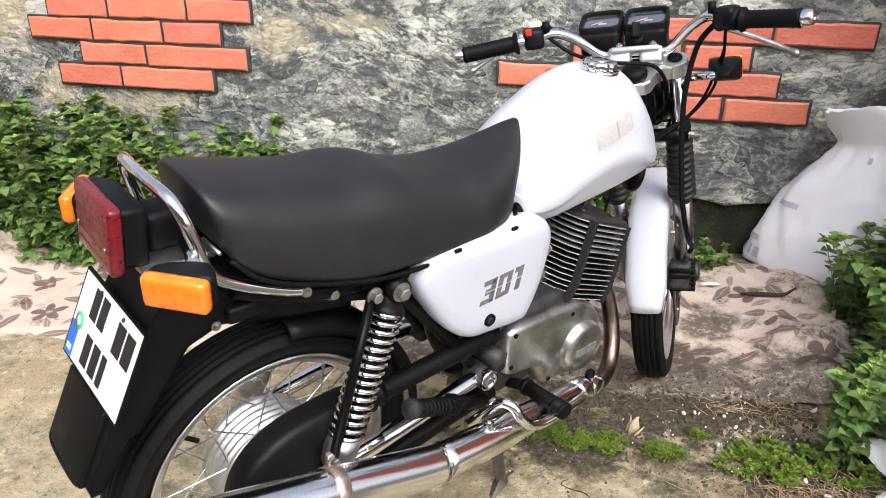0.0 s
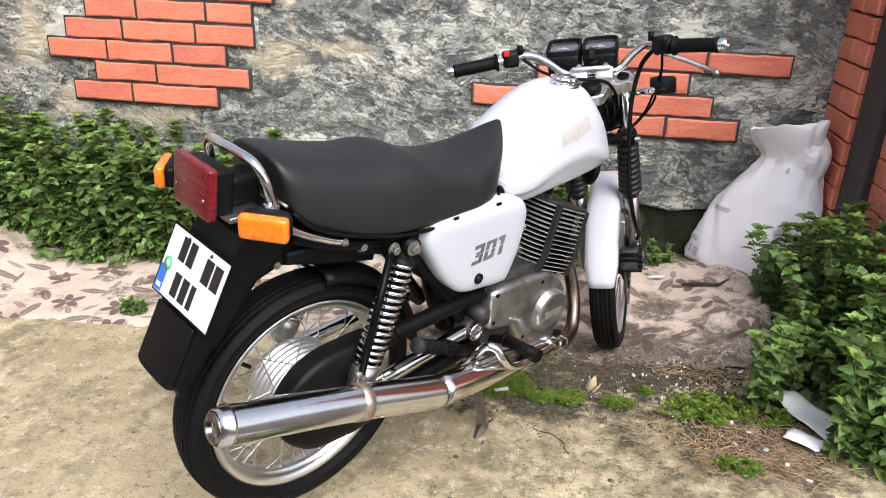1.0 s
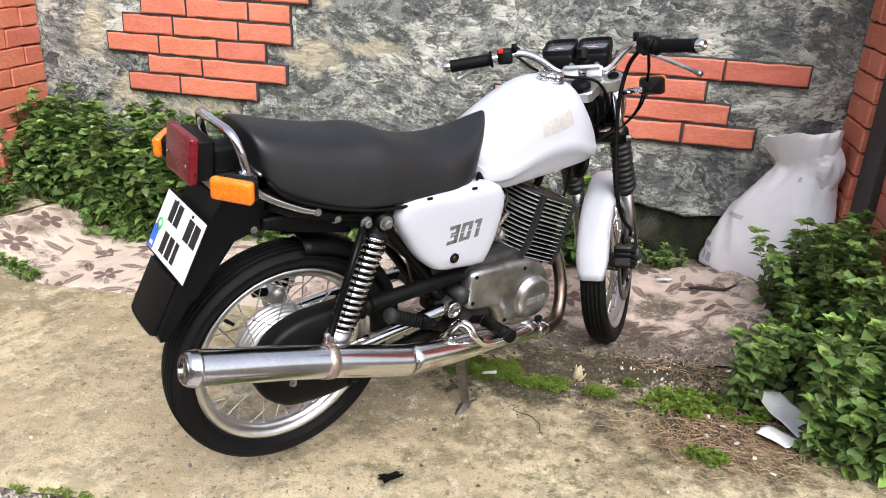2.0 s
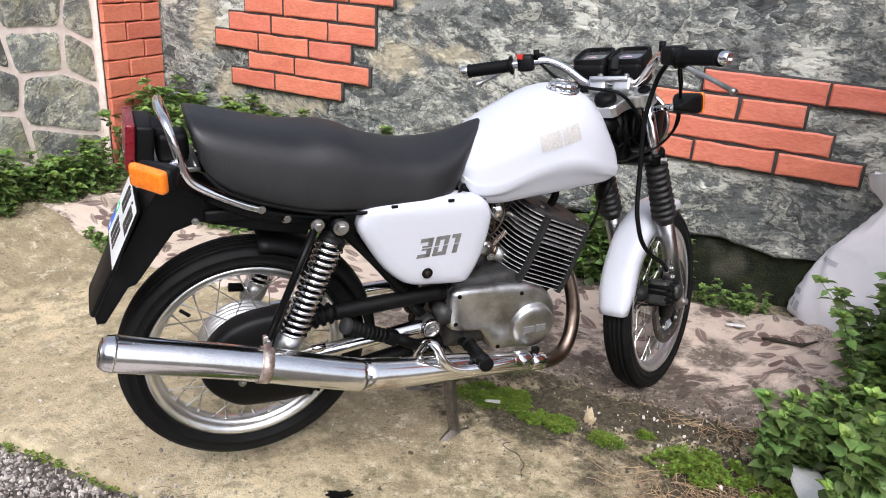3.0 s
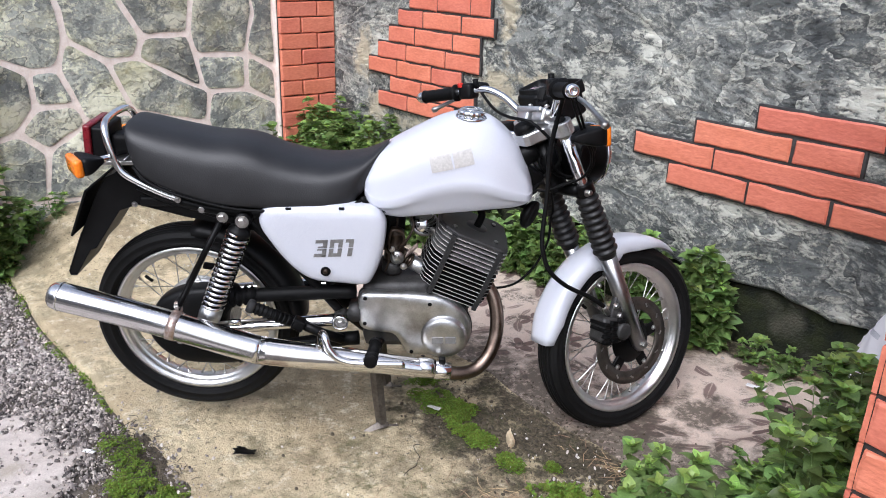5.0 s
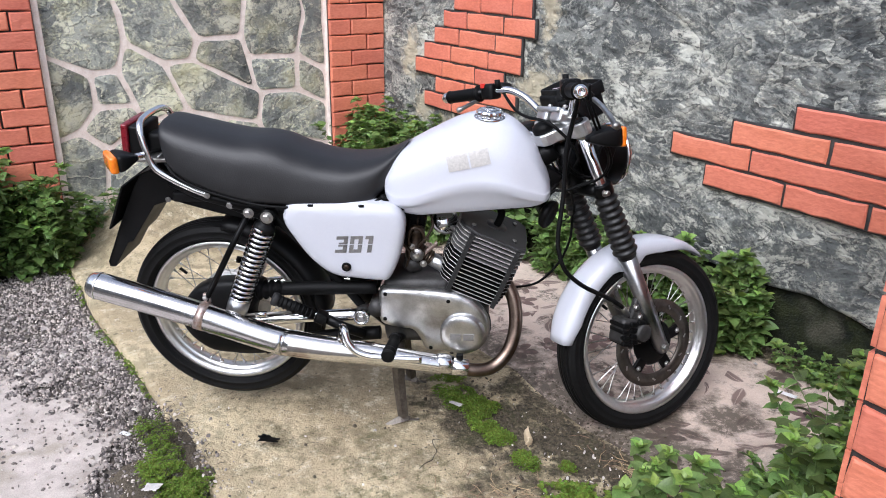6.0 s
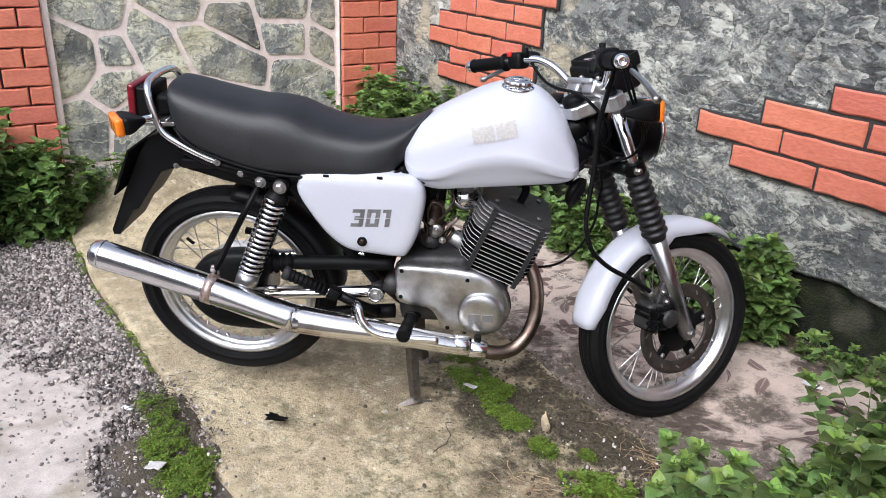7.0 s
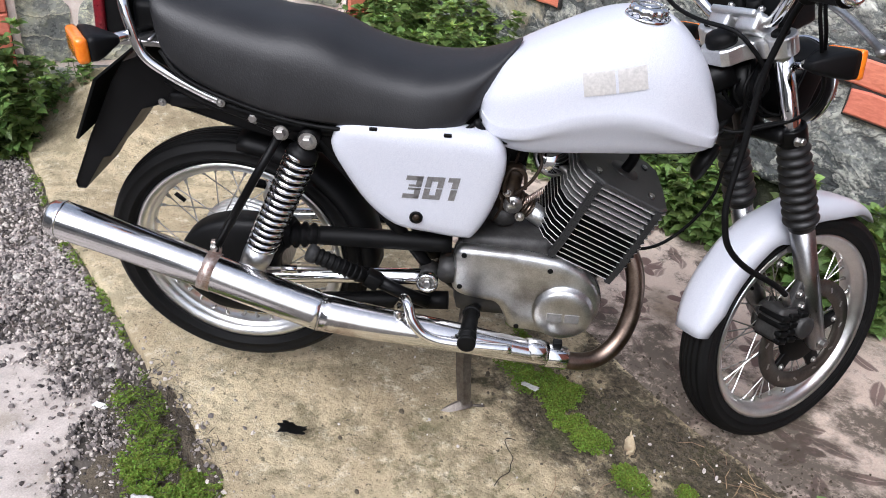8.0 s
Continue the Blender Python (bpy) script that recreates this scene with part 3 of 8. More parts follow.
def brick_mesh(w, h, d=0.03):
    """A slightly uneven brick face with worn edges; its back lies in the wall."""
    key = (round(w, 2), round(h, 3), d, random.randint(0, 2))
    if key in brick_meshes:
        return brick_meshes[key]
    nx_ = max(3, int(key[0] / 0.055))
    seed_ = random.random() * 50
    us = [-0.5, -0.5 + 0.006 / key[0]] + [i / nx_ - 0.5 for i in range(1, nx_)] + [0.5 - 0.006 / key[0], 0.5]
    vs_ = [-0.5, -0.5 + 0.006 / h, 0.0, 0.5 - 0.006 / h, 0.5]
    bm = bmesh.new()
    rows = []
    for j, v in enumerate(vs_):
        r = []
        for i, u in enumerate(us):
            edge = i in (0, len(us) - 1) or j in (0, len(vs_) - 1)
            x = key[0] * u + 0.0028 * noise.noise((seed_, v * 3, u * 9)) * (abs(u) > 0.4)
            z = h * v + 0.0058 * noise.noise((seed_ + 9, u * key[0] * 16, v))
            r.append(bm.verts.new((x, -(d * 0.40 if edge else d * 0.62 + 0.0022 * noise.noise((seed_, x * 20, z * 30))), z)))
        rows.append(r)
    nx_, nz_ = len(us) - 1, len(vs_) - 1
    for j in range(nz_):
        for i in range(nx_):
            bm.faces.new((rows[j][i], rows[j][i + 1], rows[j + 1][i + 1], rows[j + 1][i]))
    loop = rows[0] + [r[-1] for r in rows[1:]] + rows[-1][-2::-1] + [r[0] for r in rows[-2:0:-1]]
    back = [bm.verts.new((v.co.x, d * 0.4, v.co.z)) for v in loop]
    for k in range(len(loop)):
        k2 = (k + 1) % len(loop)
        bm.faces.new((loop[k2], loop[k], back[k], back[k2]))
    bm.normal_update()
    me = bpy.data.meshes.new("brick")
    bm.to_mesh(me)
    bm.free()
    me.materials.append(M_BRICK)
    brick_meshes[key] = me
    return me


def lay_brick(parent, x, y, z, w, turn=0.0, h=0.080, d=0.03):
    ob = new("brick", brick_mesh(w, h, d))
    ob.parent = parent
    ob.matrix_basis = pose(x, y, z, 0, 0, turn)


def patch(parent, y, rows):
    """Courses of painted bricks in the plaster: (course, joints...)."""
    for course, joints in rows:
        z = BED + COURSE * course + 0.038
        for a, b in zip(joints, joints[1:]):
            lay_brick(parent, (a + b) / 2, y, z, b - a - 0.012, 0.0, 0.082, 0.028)
        bm = box((joints[0] + joints[-1]) / 2, y, z, joints[-1] - joints[0] + 0.008, 0.016, 0.099, 0.004)
        part("joint_bed", bm, M_JOINT, parent, "black-painted brick joints")


patch(wall_north, 3.050, [(0, (-0.165, 0.183, 0.495, 0.80)), (1, (-0.342, 0.03, 0.677)), (2, (-0.07, 0.325, 0.57)), (3, (0.175, 0.625, 0.965))])
patch(wall_north, 3.050, [(0, (-2.19, -1.91, -1.497)), (1, (-2.075, -1.787, -1.34)), (2, (-2.29, -2.01, -1.697, -1.447)), (3, (-2.195, -1.925, -1.583, -1.315)), (4, (-2.09, -1.85, -1.527, -1.318)), (5, (-2.0, -1.78, -1.465, -1.22)), (6, (-1.9, -1.66, -1.4, -1.25)), (7, (-1.8, -1.55, -1.32))])


def pier(name, x, y, sx, sy, faces, label, first=-6, d=0.03, proud=0.006, wrap=0.0):
    """A brick-clad pier; faces: the clad sides; wrap: how far the side bricks reach round the corner."""
    lo, hi = BED + COURSE * first - 0.01, WALL_H + 0.12
    body = tagged(link_mesh(name, box(x, y, (lo + hi) / 2, sx, sy, hi - lo, 0.003), M_JOINT, False), label, "wall", kind="structure")
    n_c = int((hi - lo) / COURSE)
    for face in faces:
        length = sy if face in "ew" else sx
        for k in range(n_c):
            z = BED + COURSE * (first + k) + 0.038
            cuts = [-wrap if face in "ew" else 0.0]
            w = 0.24
            p = 0.15 if k % 2 else 0.26
            while p < length - 0.07:
                cuts.append(p)
                p += w
            cuts.append(length)
            for a, b in zip(cuts, cuts[1:]):
                s = (a + b) / 2 - length / 2
                wd = b - a - 0.008
                if face == "e":
                    lay_brick(body, x + sx / 2 + proud, y + s, z, wd, 90, 0.088, d)
                elif face == "w":
                    lay_brick(body, x - sx / 2 - proud, y + s, z, wd, -90, 0.087, d)
                elif face == "s":
                    lay_brick(body, x + s, y - sy / 2 - proud, z, wd, 0, 0.083, d)
    return body


pier("wall_pier_1", -2.82, 2.865, 0.22, 0.385, "e", "red-painted brick pier with black joints in the corner", -7)
pier("wall_pier_2", -2.82, 0.765, 0.22, 0.61, "e", "red-painted brick pier at the end of the stone panel", -7)
pier("wall_pier_3", 1.24, 2.915, 0.16, 0.29, "w", "narrow red-painted brick pier in the wall corner", -5)
pier("wall_pier_4", 1.427, 2.122, 0.47, 0.92, "ws", "red-painted brick pier with black joints at the wall end", -6, 0.011, 0.002, 0.007)
# plain black box between the piers, in the joints' material
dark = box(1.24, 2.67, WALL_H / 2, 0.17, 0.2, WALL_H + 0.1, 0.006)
tagged(link_mesh("wall_east", dark, M_JOINT, False), "black recess between two brick piers", "wall", kind="structure")
tagged(link_mesh("wall_east_back", box(1.5, 2.83, WALL_H / 2, 0.36, 0.46, WALL_H, 0.006), M_PLASTER, False), "plain plastered wall behind the piers", "wall", kind="structure")

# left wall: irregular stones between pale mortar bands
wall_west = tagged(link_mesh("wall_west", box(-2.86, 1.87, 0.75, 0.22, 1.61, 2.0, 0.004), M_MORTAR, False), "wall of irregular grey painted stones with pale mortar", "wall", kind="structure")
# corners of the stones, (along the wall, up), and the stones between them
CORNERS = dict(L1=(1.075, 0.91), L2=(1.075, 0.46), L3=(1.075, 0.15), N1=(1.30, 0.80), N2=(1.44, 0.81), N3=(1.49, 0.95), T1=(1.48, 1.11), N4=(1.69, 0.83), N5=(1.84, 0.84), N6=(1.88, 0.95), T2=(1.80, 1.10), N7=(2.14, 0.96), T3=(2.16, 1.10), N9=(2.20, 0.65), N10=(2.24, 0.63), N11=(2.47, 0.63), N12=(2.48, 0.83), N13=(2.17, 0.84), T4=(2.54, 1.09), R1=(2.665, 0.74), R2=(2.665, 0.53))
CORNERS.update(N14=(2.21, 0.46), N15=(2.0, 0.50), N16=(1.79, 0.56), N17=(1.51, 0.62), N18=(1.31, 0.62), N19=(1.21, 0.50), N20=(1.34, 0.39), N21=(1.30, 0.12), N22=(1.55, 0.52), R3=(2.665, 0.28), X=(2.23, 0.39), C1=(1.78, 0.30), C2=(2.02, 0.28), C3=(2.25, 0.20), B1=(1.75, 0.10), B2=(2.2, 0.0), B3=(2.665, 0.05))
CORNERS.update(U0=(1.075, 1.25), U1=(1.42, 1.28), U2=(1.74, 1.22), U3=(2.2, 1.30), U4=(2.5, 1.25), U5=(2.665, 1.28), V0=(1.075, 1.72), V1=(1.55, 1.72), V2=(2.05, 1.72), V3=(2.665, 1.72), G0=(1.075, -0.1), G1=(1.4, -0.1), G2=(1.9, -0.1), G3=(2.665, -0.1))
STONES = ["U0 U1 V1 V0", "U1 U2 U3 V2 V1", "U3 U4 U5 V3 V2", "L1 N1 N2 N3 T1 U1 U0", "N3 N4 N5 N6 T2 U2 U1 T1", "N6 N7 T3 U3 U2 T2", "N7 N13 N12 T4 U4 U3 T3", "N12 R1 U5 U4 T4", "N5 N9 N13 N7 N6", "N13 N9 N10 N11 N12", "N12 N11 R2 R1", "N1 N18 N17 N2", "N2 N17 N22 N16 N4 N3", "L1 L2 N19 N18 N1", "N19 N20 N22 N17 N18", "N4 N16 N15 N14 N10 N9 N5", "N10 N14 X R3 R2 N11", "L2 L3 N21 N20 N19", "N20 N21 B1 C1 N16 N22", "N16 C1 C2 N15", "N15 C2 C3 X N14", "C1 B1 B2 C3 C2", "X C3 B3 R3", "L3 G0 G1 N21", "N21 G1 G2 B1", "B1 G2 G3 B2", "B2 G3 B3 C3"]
part("mortar_edge", box(-2.734, 2.670, 0.75, 0.040, 0.009, 2.0, 0.003), M_MORTAR, wall_west)
part("mortar_edge", box(-2.736, 1.086, 0.75, 0.040, 0.034, 2.0, 0.004), M_MORTAR, wall_west)
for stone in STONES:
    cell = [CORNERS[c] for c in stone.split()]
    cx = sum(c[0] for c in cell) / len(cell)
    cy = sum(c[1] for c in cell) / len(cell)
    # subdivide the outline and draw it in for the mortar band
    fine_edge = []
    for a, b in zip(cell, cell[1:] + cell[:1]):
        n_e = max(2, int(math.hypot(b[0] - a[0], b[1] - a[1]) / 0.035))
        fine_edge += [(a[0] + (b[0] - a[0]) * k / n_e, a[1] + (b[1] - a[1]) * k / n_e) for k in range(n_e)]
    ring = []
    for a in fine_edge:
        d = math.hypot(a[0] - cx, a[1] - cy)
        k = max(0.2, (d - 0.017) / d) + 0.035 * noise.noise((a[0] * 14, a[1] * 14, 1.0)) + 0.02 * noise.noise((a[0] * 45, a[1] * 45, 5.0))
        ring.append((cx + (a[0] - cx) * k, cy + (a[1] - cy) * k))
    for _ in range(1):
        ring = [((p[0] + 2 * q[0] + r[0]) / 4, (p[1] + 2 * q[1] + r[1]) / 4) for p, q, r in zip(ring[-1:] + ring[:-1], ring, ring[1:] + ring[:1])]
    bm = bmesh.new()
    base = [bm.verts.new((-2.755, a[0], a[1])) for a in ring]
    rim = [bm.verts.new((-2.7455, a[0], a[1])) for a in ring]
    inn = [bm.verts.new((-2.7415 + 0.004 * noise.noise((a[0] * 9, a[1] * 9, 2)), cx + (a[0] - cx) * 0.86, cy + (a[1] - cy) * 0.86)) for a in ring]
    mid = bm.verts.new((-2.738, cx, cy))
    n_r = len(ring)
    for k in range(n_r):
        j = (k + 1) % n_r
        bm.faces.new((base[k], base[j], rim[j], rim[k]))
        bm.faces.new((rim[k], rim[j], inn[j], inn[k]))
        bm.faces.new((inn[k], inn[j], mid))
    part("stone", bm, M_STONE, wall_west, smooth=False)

# an unseen wall added behind the viewpoint, to darken the chrome's reflections
tagged(link_mesh("unseen_wall_south", box(-0.5, -5.6, 1.5, 12.0, 0.24, 3.4, 0.01), surface("dull_render", (0.22, 0.21, 0.19), (0.34, 0.32, 0.29), 0.85, size=0.3, bump=0.4), False), "unseen plain rendered wall added behind the viewpoint for reflections", "wall", kind="structure")

# ---- materials of the machine ----
M_WHITE = surface("white_paint", (0.515, 0.527, 0.578), (0.548, 0.560, 0.610), 0.34, size=0.35, bump=0.03, fine=0.002, depth=0.0003, coat=0.25, rough_var=0.05)
M_SEAT = surface("black_vinyl", (0.0085, 0.0085, 0.0092), (0.0175, 0.0172, 0.018), 0.47, size=0.07, bump=0.4, fine=0.003, depth=0.0012, rough_var=0.08)
M_RUBBER = surface("tyre_rubber", (0.0035, 0.0035, 0.0036), (0.0090, 0.0088, 0.0086), 0.6, size=0.04, bump=0.25, fine=0.004, depth=0.001)
M_GRIP = surface("black_rubber", (0.0022, 0.0022, 0.0023), (0.0052, 0.0052, 0.0052), 0.55, size=0.03, bump=0.2, fine=0.003, depth=0.001)
M_BLACK = surface("black_enamel", (0.0022, 0.0022, 0.0024), (0.0050, 0.0050, 0.0050), 0.35, size=0.06, bump=0.08, fine=0.004, depth=0.0006, rough_var=0.12)
M_PLASTIC = surface("black_plastic", (0.0030, 0.0030, 0.0032), (0.0066, 0.0066, 0.0068), 0.48, size=0.05, bump=0.15, fine=0.0015, depth=0.0004)
M_CHROME = surface("chrome", (0.72, 0.72, 0.73), (0.80, 0.80, 0.80), 0.09, metal=1.0, size=0.08, bump=0.03, fine=0.01, depth=0.0006, rough_var=0.05)
M_STAINED = surface("heat_stained_chrome", (0.70, 0.69, 0.68), (0.78, 0.77, 0.76), 0.14, metal=1.0, size=0.05, bump=0.04, fine=0.008, depth=0.0006, rough_var=0.1, third=(0.30, 0.20, 0.17), third_at=0.66)
M_WORN = surface("worn_chrome", (0.60, 0.60, 0.605), (0.74, 0.74, 0.745), 0.17, metal=1.0, size=0.06, bump=0.06, fine=0.004, depth=0.0005, rough_var=0.1)
M_BURNT = surface("burnt_chrome", (0.13, 0.11, 0.10), (0.42, 0.39, 0.37), 0.2, metal=1.0, size=0.03, bump=0.05, fine=0.004, depth=0.0005, rough_var=0.1)
M_PIPE = surface("browned_steel_pipe", (0.11, 0.080, 0.062), (0.27, 0.205, 0.165), 0.34, metal=1.0, size=0.05, bump=0.08, fine=0.004, depth=0.0005)
M_RUST = surface("rusty_strap", (0.33, 0.19, 0.14), (0.64, 0.58, 0.54), 0.38, metal=0.8, size=0.012, bump=0.3, fine=0.003, depth=0.0006)
M_ALU = surface("worn_aluminium", (0.36, 0.36, 0.355), (0.70, 0.70, 0.69), 0.38, metal=1.0, size=0.05, bump=0.22, fine=0.003, depth=0.0006, third=(0.25, 0.235, 0.215), third_at=0.60)
M_CAST = surface("bright_cast_aluminium", (0.62, 0.62, 0.615), (0.80, 0.80, 0.795), 0.44, metal=1.0, size=0.04, bump=0.08, fine=0.003, depth=0.0004)
M_RIM = surface("rim_aluminium", (0.70, 0.69, 0.68), (0.84, 0.84, 0.83), 0.34, metal=1.0, size=0.03, bump=0.05, fine=0.003, depth=0.0004, rough_var=0.1)
M_SPOKE = surface("bright_spoke", (0.40, 0.39, 0.375), (0.62, 0.61, 0.59), 0.30, metal=1.0, size=0.02, bump=0.05, fine=0.003, depth=0.0003)
M_STEEL = surface("dull_steel", (0.33, 0.32, 0.31), (0.5, 0.49, 0.47), 0.4, metal=1.0, size=0.02, bump=0.1, fine=0.003, depth=0.0004)
M_CASE = surface("grimy_casting", (0.014, 0.0135, 0.013), (0.060, 0.058, 0.056), 0.55, metal=0.4, size=0.03, bump=0.3, fine=0.004, depth=0.001)
M_FIN = surface("black_fin", (0.0020, 0.0020, 0.0020), (0.0050, 0.0050, 0.0050), 0.45, metal=0.0, size=0.02, bump=0.1, fine=0.003, depth=0.0005)
M_FINEDGE = surface("bare_fin_edge", (0.40, 0.395, 0.39), (0.66, 0.655, 0.645), 0.5, metal=0.55, size=0.012, bump=0.1, fine=0.002, depth=0.0003)
M_DUSTY = surface("dusty_fin", (0.10, 0.098, 0.095), (0.24, 0.235, 0.225), 0.55, metal=0.3, size=0.02, bump=0.1, fine=0.003, depth=0.0005)
M_GAITER = surface("gaiter_rubber", (0.0050, 0.0050, 0.0052), (0.0105, 0.0105, 0.0108), 0.5, size=0.03, bump=0.15, fine=0.003, depth=0.0006)
M_HEAD = surface("dull_black_head", (0.012, 0.012, 0.0125), (0.028, 0.0275, 0.027), 0.5, size=0.03, bump=0.2, fine=0.004, depth=0.0006)
M_DAMPER = surface("grey_rubber", (0.0065, 0.0065, 0.0065), (0.013, 0.013, 0.013), 0.7, size=0.02, bump=0.2, fine=0.003, depth=0.0006)
M_FORK = surface("brushed_fork_leg", (0.27, 0.27, 0.275), (0.46, 0.46, 0.46), 0.30, metal=1.0, size=0.05, bump=0.08, fine=0.002, depth=0.0003, stretch=(1, 1, 0.4))
M_STAND = surface("rusty_stand_steel", (0.070, 0.058, 0.048), (0.20, 0.178, 0.155), 0.5, metal=0.7, size=0.02, bump=0.2, fine=0.004, depth=0.0006)
M_DISC = surface("brake_disc_steel", (0.060, 0.052, 0.046), (0.135, 0.118, 0.102), 0.38, metal=0.8, size=0.03, bump=0.1, fine=0.002, depth=0.0003)
M_BROWN = surface("varnished_carburettor", (0.022, 0.014, 0.009), (0.062, 0.042, 0.028), 0.45, metal=0.5, size=0.02, bump=0.3, fine=0.004, depth=0.001)
M_BADGE = surface("grey_badge", (0.16, 0.155, 0.15), (0.24, 0.235, 0.23), 0.4, metal=0.3, size=0.02, bump=0.1)
M_EMBLEM = surface("faded_emblem", (0.455, 0.435, 0.41), (0.49, 0.47, 0.445), 0.4, size=0.05, bump=0.0)
M_PLATE = surface("number_plate_white", (0.74, 0.74, 0.74), (0.8, 0.8, 0.8), 0.35, size=0.08, bump=0.05)
M_INK = plain("black_ink", (0.012, 0.012, 0.012), 0.5)
M_BLUE = plain("blue_strip", (0.03, 0.16, 0.62), 0.4)
M_GREEN = plain("green_sticker", (0.1, 0.55, 0.2), 0.4)
M_RED = surface("red_lens", (0.11, 0.004, 0.009), (0.19, 0.008, 0.015), 0.30, size=0.012, bump=0.25, fine=0.006, depth=0.0006, coat=0.15)
M_AMBER = surface("amber_lens", (0.78, 0.15, 0.005), (0.92, 0.27, 0.015), 0.15, size=0.014, bump=0.35, fine=0.006, depth=0.0008, coat=0.6)
M_REDBTN = plain("red_switch", (0.6, 0.03, 0.02), 0.4)
M_DIAL = plain("faded_dial_print", (0.42, 0.30, 0.33), 0.5)
M_GLASS = plain("gauge_glass", (0.050, 0.051, 0.054), 0.10, coat=1.0)
M_GLASS.node_tree.nodes["Principled BSDF"].inputs["IOR"].default_value = 2.1
M_LAMP = plain("lamp_glass", (0.45, 0.46, 0.47), 0.08, metal=0.6, coat=1.0)

for mm in (M_GRIP, M_BLACK, M_FIN):
    mm.node_tree.nodes["Principled BSDF"].inputs["Specular IOR Level"].default_value = 0.12

M_PLASTIC.node_tree.nodes["Principled BSDF"].inputs["Specular IOR Level"].default_value = 0.16
M_SEAT.node_tree.nodes["Principled BSDF"].inputs["Specular IOR Level"].default_value = 0.42
M_RUBBER.node_tree.nodes["Principled BSDF"].inputs["Specular IOR Level"].default_value = 0.14
M_GLASS.node_tree.nodes["Principled BSDF"].inputs["Specular IOR Level"].default_value = 1.0

# ---- the motorcycle; x ahead, y to its left, z up, on its own tilted frame ----
moto = tagged(new("motorcycle"), "white motorcycle with black seat and chrome exhaust on its centre stand", "motorcycle")
moto.matrix_basis = pose(-0.578, 1.257, -0.024, 4.70, -1.83, 50.24) @ Matrix.Translation((0, 0.008, 0))

AXIS = Vector((0.375, 0, -0.927)).normalized()     # steering axis, downwards
AHEAD = Vector((0.927, 0, 0.375)).normalized()
HEAD = Vector((1.09, 0.014, 0.773))
ST = Matrix.Translation(HEAD) @ Matrix.Rotation(radians(33), 4, -AXIS) @ Matrix.Translation(-HEAD)


def fk(s, off, y=0.0):
    """A point of the front end: s down the steering axis, off ahead of it."""
    return HEAD + AXIS * s + AHEAD * off + Vector((0, y, 0))


def steered(ob):
    ob.matrix_basis = ST
    return ob


def p_(name, bm, mat, parent=None, label="", smooth=True):
    return part(name, bm, mat, parent or moto, label, smooth)


def half_loft(stations, n_along=3, n_ring=3, caps=True):
    """Skins mirrored half sections: each station lists (x, y, z) from the top centre round to the bottom centre."""
    k = len(stations[0])
    lines = [smooth_path([s[i] for s in stations], n_along) for i in range(k)]
    rings = []
    for j in range(len(lines[0])):
        half = smooth_path([ln[j] for ln in lines], n_ring)
        rings.append(half + [Vector((p.x, -p.y, p.z)) for p in reversed(half[1:-1])])
    bm = add_rings(bmesh.new(), rings, True, (caps, caps))
    bmesh.ops.recalc_face_normals(bm, faces=bm.faces)
    return bm


def closed_path(pts, n=4):
    p = [Vector(a) for a in pts]
    m = len(p)
    out = []
    for i in range(m):
        a, b, c, d = p[i - 1], p[i], p[(i + 1) % m], p[(i + 2) % m]
        for k in range(n):
            t = k / n
            out.append(0.5 * ((2 * b) + (c - a) * t + (2 * a - 5 * b + 4 * c - d) * t * t + (3 * b - a - 3 * c + d) * t ** 3))
    return out


def pillow(outline, layers, n=4, hub_at=None):
    """A shell over a closed (x, z) outline; layers: (inset, y)."""
    ring = closed_path([(a, 0, b) for a, b in outline], n)
    m = len(ring)
    area = sum(ring[i].x * ring[(i + 1) % m].z - ring[(i + 1) % m].x * ring[i].z for i in range(m))
    sgn = 1 if area > 0 else -1
    nor = []
    for i in range(m):
        t = (ring[(i + 1) % m] - ring[i - 1]).normalized()
        nor.append(Vector((-t.z, 0, t.x)) * sgn)
    c0 = Vector((hub_at[0], 0, hub_at[1])) if hub_at else sum(ring, Vector()) / m
    rings = []
    for inset, y in layers:
        if inset < 0.006:
            rings.append([Vector((p.x, y, p.z)) + nr * inset for p, nr in zip(ring, nor)])
        else:
            rings.append([Vector((p.x, y, p.z)) + (c0 - p).normalized() * inset for p in ring])
    cx_ = Vector((hub_at[0], layers[-1][1], hub_at[1])) if hub_at else sum(rings[-1], Vector()) / m
    for f in (0.66, 0.33):
        rings.append([cx_ + (p - cx_) * f for p in rings[len(layers) - 1]])
    bm = add_rings(bmesh.new(), rings, True, (True, False))
    bm.verts.ensure_lookup_table()
    last = list(bm.verts)[-m:]
    mid = bm.verts.new(cx_)
    for i in range(m):
        bm.faces.new((last[i], last[(i + 1) % m], mid))
    bmesh.ops.recalc_face_normals(bm, faces=bm.faces)
    return bm


def bolt(p, d, r, parent, h=0.008, name="bolt", mat=None):
    """A hexagon head on a washer."""
    m = along(p, d)
    bm = lathe([(0, -0.002), (r * 1.5, -0.002), (r * 1.5, 0.001), (r * 1.05, 0.0015)], m, 16)
    add_lathe(bm, [(0.0, 0.001), (r, 0.001), (r, h), (r * 0.8, h + 0.0015), (0, h + 0.0015)], m, 6)
    return p_(name, bm, mat or M_STEEL, parent, smooth=False)


Y90 = Matrix.Rotation(radians(90), 4, "X")      # turns a lathe's axis to -y


